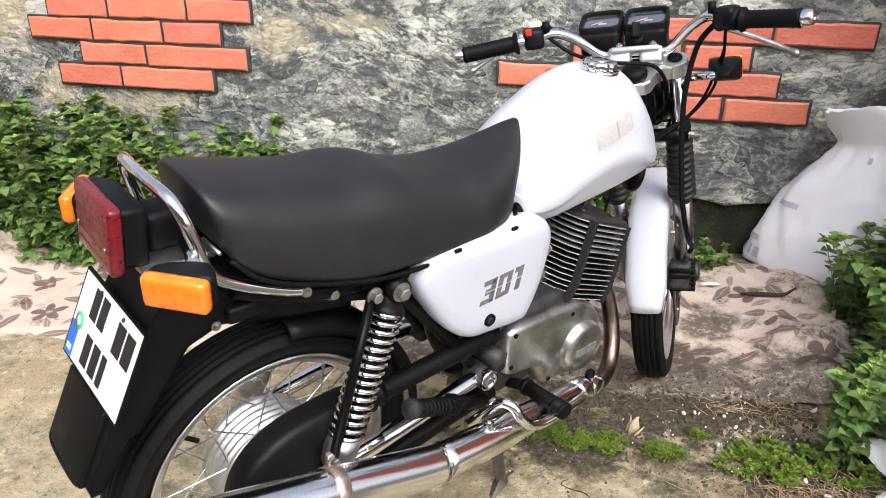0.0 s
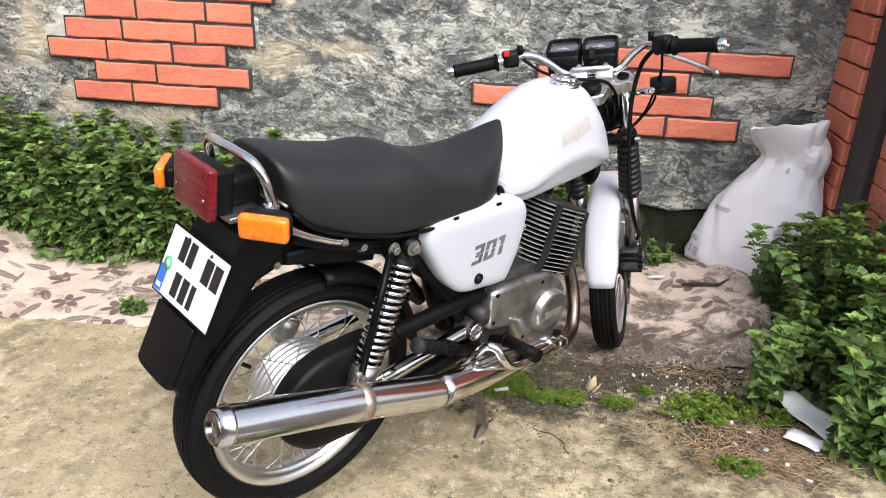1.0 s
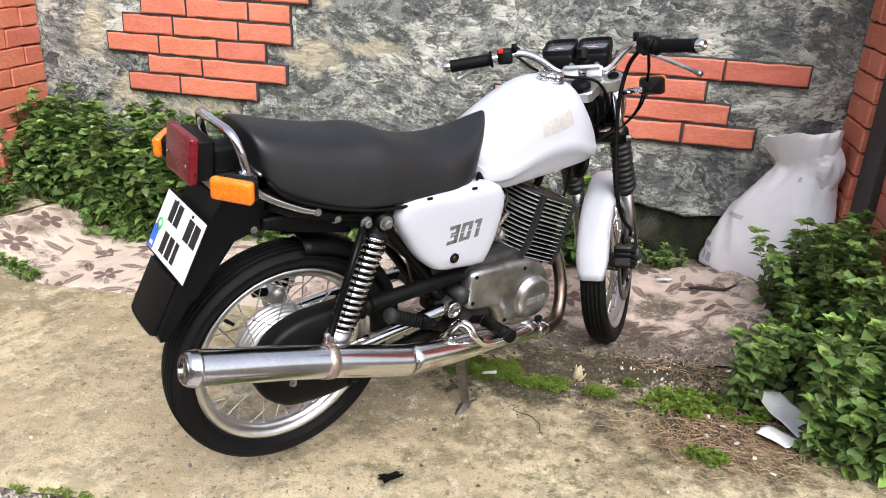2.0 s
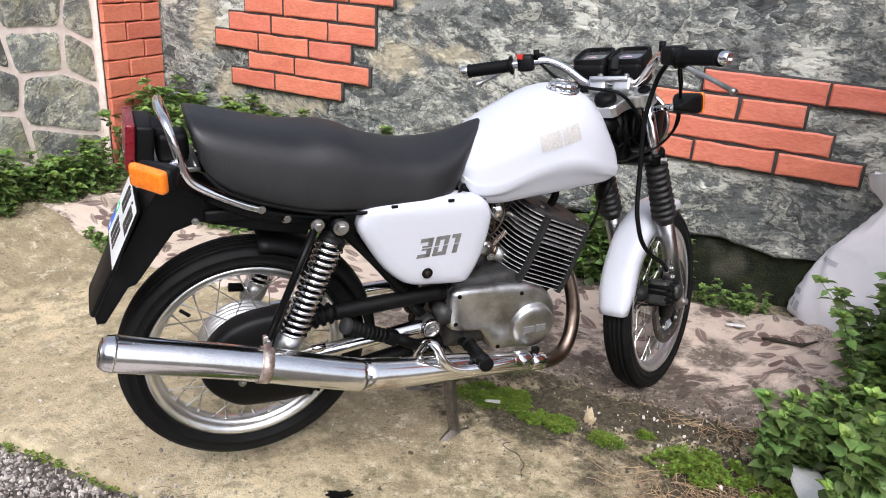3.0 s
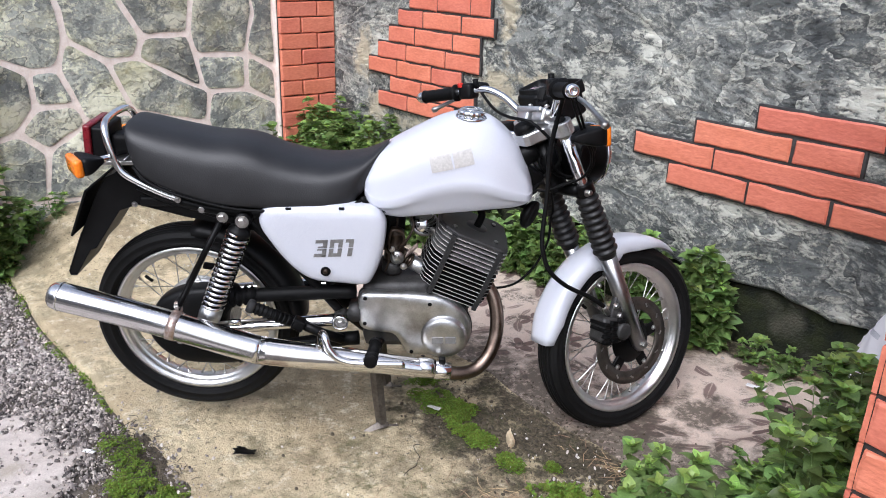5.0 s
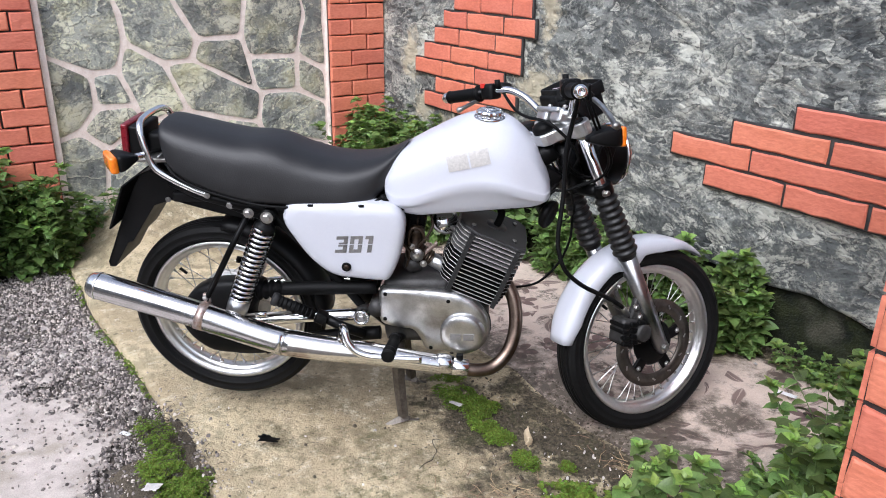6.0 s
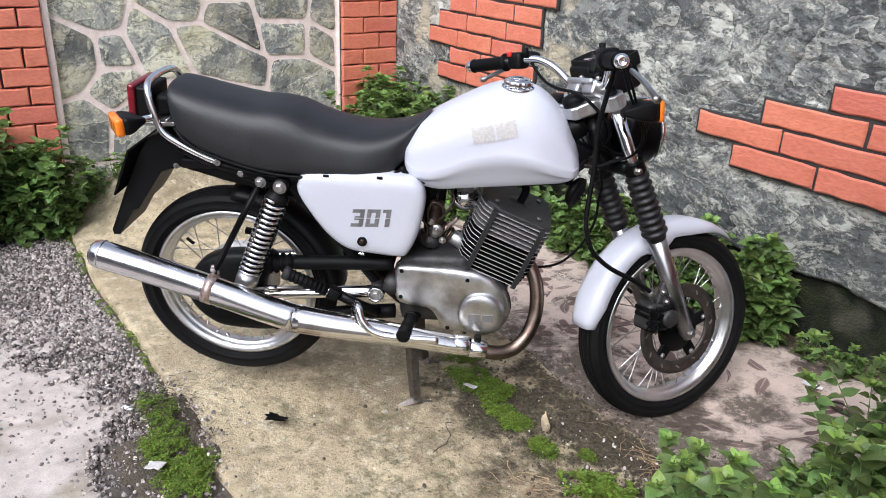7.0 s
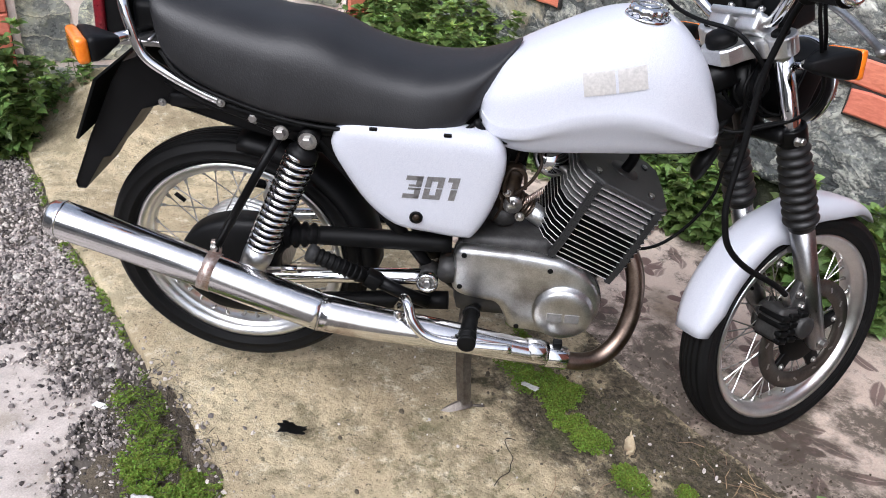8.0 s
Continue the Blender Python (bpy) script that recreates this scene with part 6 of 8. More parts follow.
pedal = p_("brake_pedal", tube(smooth_path([(0.392, -0.150, 0.328), (0.398, -0.185, 0.378), (0.411, -0.215, 0.421), (0.424, -0.240, 0.423), (0.434, -0.255, 0.399), (0.455, -0.262, 0.373), (0.486, -0.265, 0.359), (0.522, -0.265, 0.354), (0.582, -0.262, 0.350), (0.647, -0.254, 0.344)], 6), 0.0110, 14), M_CHROME, None, "bent chrome brake pedal")
peg2 = p_("pillion_footrest", tube([(0.212, -0.178, 0.488), (0.316, -0.160, 0.428)], 0.0165, 18), M_GRIP, None, "folded black rubber pillion footrest")
for k in range(8):
    p = Vector((0.225, -0.176, 0.4805)).lerp(Vector((0.305, -0.162, 0.4345)), k / 7)
    p_("footrest_rib", lathe([(0.0162, -0.003), (0.0188, -0.002), (0.0188, 0.002), (0.0162, 0.003)], along(p, (0.104, 0.018, -0.06)), 18), M_GRIP, peg2)
p_("end_knob", lathe([(0, -0.006), (0.0185, -0.006), (0.0205, 0.0), (0.0205, 0.008), (0.0175, 0.013), (0, 0.0145)], along((0.212, -0.178, 0.488), (-0.104, -0.018, 0.06)), 22), M_DAMPER, peg2, "worn grey end knob")
p_("footrest_hinge", box(0.335, -0.155, 0.418, 0.035, 0.03, 0.035, 0.004, Matrix.Rotation(0.5, 4, "Y")), M_FIN, peg2)
p_("footrest_arm", tube([(0.34, -0.150, 0.415), (0.40, -0.135, 0.372), (0.455, -0.125, 0.345)], 0.015, 12), M_BLACK, peg2)
p_("brake_rod", tube([(0.075, -0.15, 0.415), (0.24, -0.14, 0.425)], 0.0042, 8), M_STEEL, None)
p_("rod_adjuster", tube([(0.13, -0.148, 0.418), (0.165, -0.146, 0.420)], 0.009, 10), M_CHROME, None)
bm = tube(smooth_path([(0.065, 0.135, 0.43), (0.03, 0.14, 0.45), (-0.02, 0.14, 0.46)], 4), 0.012, 10)
p_("brake_lever_arm", bm, M_GRIP, None)
# centre stand
stand = p_("centre_stand", tube([(0.545, -0.10, 0.25), (0.545, 0.10, 0.25)], 0.018, 14), M_STAND, None, "worn steel centre stand")
for s in (-1, 1):
    leg = p_("stand_leg", tube(smooth_path([(0.545, s * 0.070, 0.25), (0.548, s * 0.088, 0.14), (0.556, s * 0.106, 0.05), (0.558, s * 0.112, 0.022)], 4), [0.021 - 0.0004 * k for k in range(13)], 4, flat=0.80), M_STAND, stand, smooth=False)
    p_("stand_foot", tube(smooth_path([(0.578, s * 0.104, 0.014), (0.550, s * 0.116, 0.018), (0.502, s * 0.136, 0.006)], 4), [0.007, 0.010, 0.012, 0.013, 0.013, 0.012, 0.010, 0.008, 0.005], 4, flat=1.3), M_STAND, leg, smooth=False)
    p_("stand_tab", tube([(0.572, s * 0.108, 0.012), (0.610, s * 0.104, 0.010)], 0.0035, 6), M_STAND, leg)
p_("stand_spring", tube([Vector((0.47 + 0.0016 * k, 0.055 + 0.007 * math.cos(k * 0.8), 0.30 - 0.0008 * k + 0.007 * math.sin(k * 0.8))) for k in range(60)], 0.0018, 6), M_STAND, stand)

# front end
for s in (-1, 1):
    leg = steered(p_("fork_leg", tube([fk(0.20, 0.024, s * 0.086), fk(0.46, 0.024, s * 0.086), fk(0.560, 0.026, s * 0.086), fk(0.580, 0.026, s * 0.086)], [0.0255, 0.025, 0.0225, 0.015], 22), M_FORK, None, "polished aluminium fork leg"))
    p_("stanchion", tube([fk(-0.20, 0.024, s * 0.086), fk(0.22, 0.024, s * 0.086)], 0.0178, 20), M_CHROME, leg, "chrome fork tube")
    prof = [(0, 0.022), (0.028, 0.022)]
    for k in range(9):
        h = 0.028 + k * 0.0213
        rr = 0.0335 + 0.0040 * k / 8
        prof += [(rr * 0.76, h), (rr * 0.92, h + 0.0045), (rr, h + 0.0090), (rr * 0.985, h + 0.0120), (rr * 0.86, h + 0.0170)]
    prof += [(0.029, 0.222), (0.027, 0.232), (0, 0.232)]
    p_("gaiter", lathe(prof, along(fk(0, 0.024, s * 0.086), AXIS), 32), M_GAITER, leg, "black rubber fork gaiter")
    p_("top_nut", lathe([(0, 0), (0.017, 0), (0.017, 0.006), (0.012, 0.01), (0, 0.01)], along(fk(-0.205, 0.024, s * 0.086), -AXIS), 20), M_GRIP, leg)
    bolt(fk(0.556, 0.026, s * 0.106), (0, s, 0), 0.0105, leg, 0.010)
yoke = steered(p_("lower_yoke", add_box(bmesh.new(), *fk(0.006, 0.010, 0), 0.06, 0.19, 0.032, 0.012, Matrix.Rotation(radians(22), 4, "Y")), M_BLACK, None, "black lower fork yoke"))
for s in (-1, 1):
    bolt(fk(0.008, 0.014, s * 0.112), (0, s, 0), 0.008, yoke, 0.012)
    p_("yoke_clamp", lathe([(0.0185, -0.018), (0.029, -0.018), (0.030, -0.014), (0.030, 0.014), (0.029, 0.018), (0.0185, 0.018)], along(fk(0.004, 0.024, s * 0.086), AXIS), 24), M_BLACK, yoke)
yoke_half = [(-0.066, 0.0), (-0.066, 0.024), (-0.056, 0.036), (-0.030, 0.044), (-0.012, 0.056), (-0.008, 0.076), (0.002, 0.100), (0.024, 0.117), (0.046, 0.104), (0.052, 0.080), (0.040, 0.055), (0.036, 0.030), (0.036, 0.0)]
yoke_plan = yoke_half + [(o, -y) for o, y in reversed(yoke_half[1:-1])]
bm = add_rings(bmesh.new(), [[fk(s_, -0.005 + (o + 0.005) * g, y * g) for o, y in yoke_plan] for s_, g in ((-0.170, 0.94), (-0.173, 1.0), (-0.200, 1.0), (-0.2035, 0.95))], True, (True, True))
for s in (-1, 1):
    add_lathe(bm, [(0, -0.019), (0.028, -0.019), (0.0295, -0.016), (0.0295, 0.016), (0.028, 0.019), (0, 0.019)], along(fk(-0.188, 0.024, s * 0.086), AXIS), 24)
bmesh.ops.recalc_face_normals(bm, faces=bm.faces)
top_yoke = steered(p_("top_yoke", bm, M_CAST, None, "cast aluminium top fork yoke", False))
p_("stem_nut", lathe([(0, 0), (0.029, 0), (0.030, 0.012), (0.027, 0.022), (0.015, 0.027), (0, 0.028)], along(fk(-0.203, -0.036, 0), -AXIS), 26), M_GRIP, top_yoke)
for s in (-1, 1):
    p_("bar_clamp", add_box(bmesh.new(), *fk(-0.220, 0.018, s * 0.036), 0.060, 0.052, 0.040, 0.009, Matrix.Rotation(radians(22), 4, "Y"), 3), M_CAST, top_yoke)
    bolt(fk(-0.246, 0.032, s * 0.038), -AXIS, 0.0055, top_yoke, 0.004)
p_("clamp_bridge", add_box(bmesh.new(), *fk(-0.238, 0.018, 0), 0.056, 0.110, 0.014, 0.005, Matrix.Rotation(radians(22), 4, "Y")), M_CAST, top_yoke)
p_("ignition_lock", lathe([(0, 0), (0.016, 0), (0.016, 0.016), (0.010, 0.018), (0, 0.017)], along(fk(-0.235, 0.055, 0), -AXIS), 20), M_GRIP, top_yoke)
p_("ignition_key", add_box(bmesh.new(), *fk(-0.272, 0.055, 0), 0.004, 0.02, 0.034, 0.0015, Matrix.Rotation(radians(22), 4, "Y") @ Matrix.Rotation(0.6, 4, "Z")), M_GRIP, top_yoke)

REACH = {1: 0.985, -1: 0.90}     # the throttle side is the shorter one
bar_pts = [fk(-0.228, 0.02, 0), fk(-0.228, 0.02, 0.05), fk(-0.235, 0.022, 0.085), fk(-0.285, 0.02, 0.135), fk(-0.322, 0.0, 0.18), fk(-0.335, -0.04, 0.235), fk(-0.343, -0.092, 0.365)]
DROP = {1: Vector((0, 0, -0.010)), -1: Vector((0, 0, 0))}     # the clutch side hangs lower
bar_pts = [Vector((p.x, HEAD.y - REACH[-1] * (p.y - HEAD.y), p.z)) for p in reversed(bar_pts[1:])] + [p + DROP[1] * ease((p.y - HEAD.y - 0.06) / 0.16) for p in bar_pts]
bars = steered(p_("handlebar", tube(smooth_path(bar_pts, 6), 0.0112, 16), M_CHROME, None, "chrome handlebar"))
for s in (-1, 1):
    k_ = s * REACH[s]
    a, b = fk(-0.3365, -0.050, k_ * 0.255) + DROP[s], fk(-0.3435 - (0.012 if s < 0 else 0), -0.095, k_ * 0.375) + DROP[s]
    pts_ = [a.lerp(b, k / 24) for k in range(25)]
    grip = p_("grip", tube(pts_, [0.0255, 0.0255] + [0.0190 if k % 2 else 0.0176 for k in range(22)] + [0.0205], 18), M_GRIP, bars, "black rubber grip")
    d = (b - a).normalized()
    p_("bar_end", lathe([(0, 0), (0.0155, 0), (0.0165, 0.004), (0.0165, 0.018), (0.012, 0.026), (0.006, 0.026), (0.005, 0.02), (0, 0.02)], along(b, d), 24), M_CHROME, bars, "chrome bar end")
    sw = fk(-0.333, -0.030, k_ * 0.222) + DROP[s]
    p_("switch_block", add_box(bmesh.new(), sw.x, sw.y, sw.z, 0.05, 0.045, 0.046, 0.01, Matrix.Rotation(s * 0.38, 4, "Z")), M_PLASTIC, bars)
    if s < 0:
        lv = [fk(-0.278, 0.026, -0.185), fk(-0.270, 0.021, -0.212), fk(-0.258, 0.005, -0.257), fk(-0.245, -0.016, -0.304), fk(-0.233, -0.036, -0.345)]
    else:
        lv = [fk(-0.322, 0.022, 0.208), fk(-0.320, 0.022, 0.235), fk(-0.312, -0.010, 0.285), fk(-0.302, -0.062, 0.335), fk(-0.296, -0.092, 0.366)]
    lv = [p + DROP[s] for p in lv]
    p_("lever_perch", tube(smooth_path([fk(-0.330, -0.012, k_ * 0.200), fk(-0.318, 0.008, k_ * 0.196), lv[0]], 4), 0.0125, 12), M_PLASTIC, bars)
    p_("lever", tube(smooth_path(lv, 5), [0.0062] * 18 + [0.0068, 0.0095, 0.0075], 12, flat=1.25), M_ALU, bars, "bare aluminium lever")
    p_("mirror_stub", tube([sw + Vector((0.006, -s * 0.03, 0.010)), sw + Vector((0.006, -s * 0.03, 0.034))], 0.0085, 10), M_GRIP, bars)
sw = fk(-0.333, -0.030, 0.222) + DROP[1]
p_("stop_switch", box(sw.x - 0.026, sw.y, sw.z + 0.018, 0.012, 0.014, 0.014, 0.002), M_REDBTN, bars, "red switch")
p_("throttle_collar", tube([fk(-0.3345, -0.036, -0.206), fk(-0.336, -0.046, -0.226)], 0.024, 20), M_GRIP, bars)

# gauges
def gauge_frame(gm, w, d, z0, z1, wall):
    """A rounded raised frame round a square dial."""
    rings = []
    for (k, z) in ((1.0, z0), (1.02, z0 + 0.4 * (z1 - z0)), (1.0, z1 - 0.002), (0.975, z1), (1 - wall * 0.8, z1), (1 - wall, z1 - 0.002), (1 - wall, z0)):
        rr = []
        for i in range(32):
            t = 2 * math.pi * (i + 0.5) / 32
            cx_, cy_ = math.cos(t), math.sin(t)
            rr.append(gm @ Vector((d / 2 * k * math.copysign(abs(cx_) ** 0.36, cx_), w / 2 * k * math.copysign(abs(cy_) ** 0.36, cy_), z)))
        rings.append(rr)
    return add_rings(bmesh.new(), rings, True, (False, False))


for y in (0.088, -0.018):
    gm = Matrix.Translation(fk(-0.258, 0.112, y)) @ Matrix.Rotation(radians(-18), 4, "Y")
    gauge = steered(p_("gauge", add_box(bmesh.new(), 0.002, 0, -0.040, 0.086, 0.096, 0.080, 0.014, gm, 3), M_PLASTIC, None, "square black gauge"))
    gframe = gauge_frame(gm @ Matrix.Translation((0.002, 0, 0)), 0.102, 0.092, -0.020, 0.014, 0.14)
    bmesh.ops.recalc_face_normals(gframe, faces=gframe.faces)
    p_("gauge_frame", gframe, M_PLASTIC, gauge, "rounded black gauge frame")
    p_("gauge_glass", add_box(bmesh.new(), 0.002, 0, 0.0035, 0.078, 0.088, 0.002, 0.0005, gm), M_GLASS, gauge, "dark gauge glass", False)
    p_("gauge_mark", add_box(bmesh.new(), -0.006, 0.010, 0.0052, 0.0026, 0.030, 0.0006, 0, gm @ Matrix.Rotation(0.5, 4, "Z")), M_DIAL, gauge, smooth=False)
    p_("gauge_mark", add_box(bmesh.new(), -0.022, -0.006, 0.0052, 0.007, 0.020, 0.0006, 0, gm), M_DIAL, gauge, smooth=False)
    for k in range(11):
        a = -1.4 + 0.28 * k
        p_("scale_tick", add_box(bmesh.new(), 0.026 * math.cos(a), 0.033 * math.sin(a), 0.005, 0.007, 0.0022, 0.0006, 0, gm), M_DIAL, gauge, smooth=False)

# headlamp
hd = Vector((1, 0, -0.03)).normalized()
hm = along(fk(-0.056, 0.101), hd)
lamp = steered(p_("headlamp", lathe([(0, -0.065), (0.03, -0.062), (0.06, -0.045), (0.080, -0.015), (0.088, 0.03), (0.088, 0.045), (0, 0.045)], hm, 40), M_BLACK, None, "round black headlamp with a chrome rim"))
p_("rim", lathe([(0.088, 0.038), (0.0925, 0.042), (0.0925, 0.048), (0.088, 0.053), (0.083, 0.050), (0.083, 0.044)], hm, 48), M_CHROME, lamp, "chrome rim")
p_("lamp_glass", lathe([(0.084, 0.046), (0.06, 0.058), (0.03, 0.064), (0, 0.066)], hm, 36), M_LAMP, lamp, "clear lamp glass")
for s in (-1, 1):
    p_("lamp_ear", add_box(bmesh.new(), *fk(-0.075, 0.060, s * 0.094), 0.05, 0.008, 0.10, 0.003, Matrix.Rotation(radians(22), 4, "Y")), M_BLACK, lamp)
    c = fk(-0.158, 0.045, s * 0.195)
    indicator((c.x, c.y, c.z), -1, None, 0.080, tuple(fk(-0.140, 0.04, s * 0.10)), ST, 0.074, 0.052, lens_t=0.016)

# front mudguard: a curved channel round the wheel
fc = fk(0.5525, 0.0185)
rings = []
n_a = 30
for k in range(n_a + 1):
    t = k / n_a
    a = radians(171 - 128 * t)
    r = 0.322 + 0.012 * t
    wd = 0.054 * min(1.0, 0.78 + 2.2 * t, 0.12 + 4.2 * (1 - t))
    dp = 0.045 * min(1, 0.7 + 3 * t, 0.05 + 3.2 * (1 - t))
    if 0.42 < t < 0.60:
        dp += 0.030 * math.sin((t - 0.42) / 0.18 * math.pi)
    d = Vector((math.cos(a), 0, math.sin(a)))
    sec = [(-1.0, -1.0), (-0.98, -0.55), (-0.88, -0.2), (-0.6, -0.04), (-0.25, 0.0), (0.25, 0.0), (0.6, -0.04), (0.88, -0.2), (0.98, -0.55), (1.0, -1.0)]
    outer = [fc + d * (r + dp * v) + Vector((0, wd * u, 0)) for u, v in sec]
    inner = [fc + d * (r - 0.004 + (dp - 0.0) * v * 0.97) + Vector((0, (wd - 0.003) * u, 0)) for u, v in reversed(sec)]
    rings.append(outer + inner)
bm = add_rings(bmesh.new(), rings, True, (True, True))
bmesh.ops.recalc_face_normals(bm, faces=bm.faces)
mg = steered(p_("front_mudguard", bm, M_WHITE, None, "white front mudguard"))
for s in (-1, 1):
    p_("guard_stay", tube([fk(0.29, 0.024, s * 0.075), fk(0.30, 0.012, s * 0.054)], 0.008, 10), M_STEEL, mg)
    bolt(fk(0.318, -0.02, s * 0.056), (0, s, 0), 0.006, mg, 0.008)

# brake caliper on the right leg, behind the fork
cc = fk(0.445, -0.060, -0.078)
caliper = steered(p_("brake_caliper", add_box(bmesh.new(), *cc, 0.085, 0.062, 0.078, 0.012, Matrix.Rotation(radians(12), 4, "Y")), M_CASE, None, "black finned brake caliper"))
for k in range(4):
    for j in range(3):
        p_("caliper_fin", add_box(bmesh.new(), -0.031 + 0.029 * j, -0.007, -0.029 + 0.0185 * k, 0.025, 0.068, 0.0125, 0.003, Matrix.Translation(cc) @ Matrix.Rotation(radians(12), 4, "Y")), M_FIN, caliper)
p_("caliper_piston", lathe([(0, -0.02), (0.026, -0.02), (0.026, 0.010), (0.020, 0.014), (0, 0.014)], along(cc + Vector((0.03, -0.036, -0.004)), (0, -1, 0)), 22), M_CASE, caliper)
p_("caliper_bracket", add_box(bmesh.new(), *fk(0.41, -0.012, -0.086), 0.05, 0.02, 0.09, 0.006, Matrix.Rotation(radians(22), 4, "Y")), M_CASE, caliper)
for dz in (0.0, 0.035):
    bolt(fk(0.385 + dz, -0.015, -0.098), (0, -1, 0), 0.007, caliper, 0.007)

# cables and hoses
hose = p_("brake_hose", tube([Vector(p) for p in smooth_path([ST @ fk(*q) for q in ((-0.325, -0.02, -0.195), (-0.290, 0.002, -0.165), (-0.246, -0.005, -0.135), (-0.160, -0.053, -0.110), (-0.048, -0.108, -0.102), (0.042, -0.166, -0.102), (0.090, -0.186, -0.106), (0.144, -0.190, -0.110), (0.212, -0.160, -0.114), (0.292, -0.100, -0.116), (0.352, -0.062, -0.106), (0.385, -0.050, -0.096))], 6)], 0.0064, 12), M_GRIP, None, "black rubber brake hose")
p_("hose_fitting", tube([ST @ fk(0.352, -0.062, -0.106), ST @ fk(0.392, -0.048, -0.094)], 0.0085, 10), M_STEEL, hose)
for k in range(2):
    o = 0.012 * k
    p_("control_cable", tube(smooth_path([ST @ fk(-0.318, 0.010 + o, -0.205), ST @ fk(-0.277, 0.004 + o, -0.196), ST @ fk(-0.227, 0.004 + o, -0.193), ST @ fk(-0.161, 0.016 + o, -0.180 + 0.6 * o), ST @ fk(-0.111, 0.028 + o, -0.166 + 0.6 * o), ST @ fk(-0.067, 0.030 + o, -0.138), ST @ fk(-0.036, 0.016 + 0.5 * o, -0.103), ST @ fk(-0.030, -0.020, -0.066 + o), ST @ fk(-0.030, -0.060, -0.030), (1.0, -0.03, 0.785), (0.93, -0.02, 0.765)], 6), 0.0036, 8), M_GRIP, hose)
p_("clutch_cable", tube(smooth_path([ST @ fk(-0.32, -0.01, 0.20), ST @ fk(-0.27, -0.03, 0.13), ST @ fk(-0.255, -0.05, 0.04), ST @ fk(-0.22, -0.03, -0.05), ST @ fk(-0.1, 0.0, -0.06), (1.0, 0.0, 0.78)], 6), 0.0045, 8), M_GRIP, hose)
p_("speedometer_cable", tube(smooth_path([ST @ fk(-0.22, 0.08, 0.03), ST @ fk(-0.1, -0.03, -0.04), (1.085, 0.06, 0.70), (1.083, 0.075, 0.645), (1.078, 0.075, 0.575), (1.045, 0.075, 0.495), (0.985, 0.065, 0.435), (0.915, 0.04, 0.43), (0.85, 0.02, 0.45)], 6), 0.0040, 8), M_GRIP, hose)
for k in range(5):
    random.seed(20 + k)
    pts_ = [fk(-0.16 + 0.012 * k, 0.02, -0.055 + 0.022 * k), fk(-0.11, -0.03 - 0.006 * k, -0.06 + 0.02 * k), fk(-0.05 + 0.01 * k, 0.0, -0.05 + 0.018 * k), fk(-0.028 + 0.004 * k, 0.03, -0.075 + 0.03 * k)]
    steered(p_("wiring", tube(smooth_path(pts_, 5), 0.0035, 7), M_GRIP, None))
horn_m = along((1.005, -0.035, 0.712), (0.75, -0.45, -0.25))
horn = p_("horn", lathe([(0, -0.02), (0.02, -0.02), (0.04, -0.008), (0.043, 0.0), (0.043, 0.008), (0.034, 0.012), (0.015, 0.008), (0, 0.008)], horn_m, 28), M_FIN, None, "round black horn under the tank")
p_("loom", tube(smooth_path([(0.58, -0.1, 0.75), (0.70, -0.09, 0.752), (0.85, -0.085, 0.758), (0.97, -0.07, 0.765), (1.03, -0.02, 0.80)], 5), 0.006, 8), M_GRIP, None)
p_("seat_nose_trim", tube(smooth_path([(0.53, -0.1, 0.79), (0.56, -0.095, 0.755), (0.60, -0.09, 0.742)], 4), 0.007, 8), M_GRIP, None)

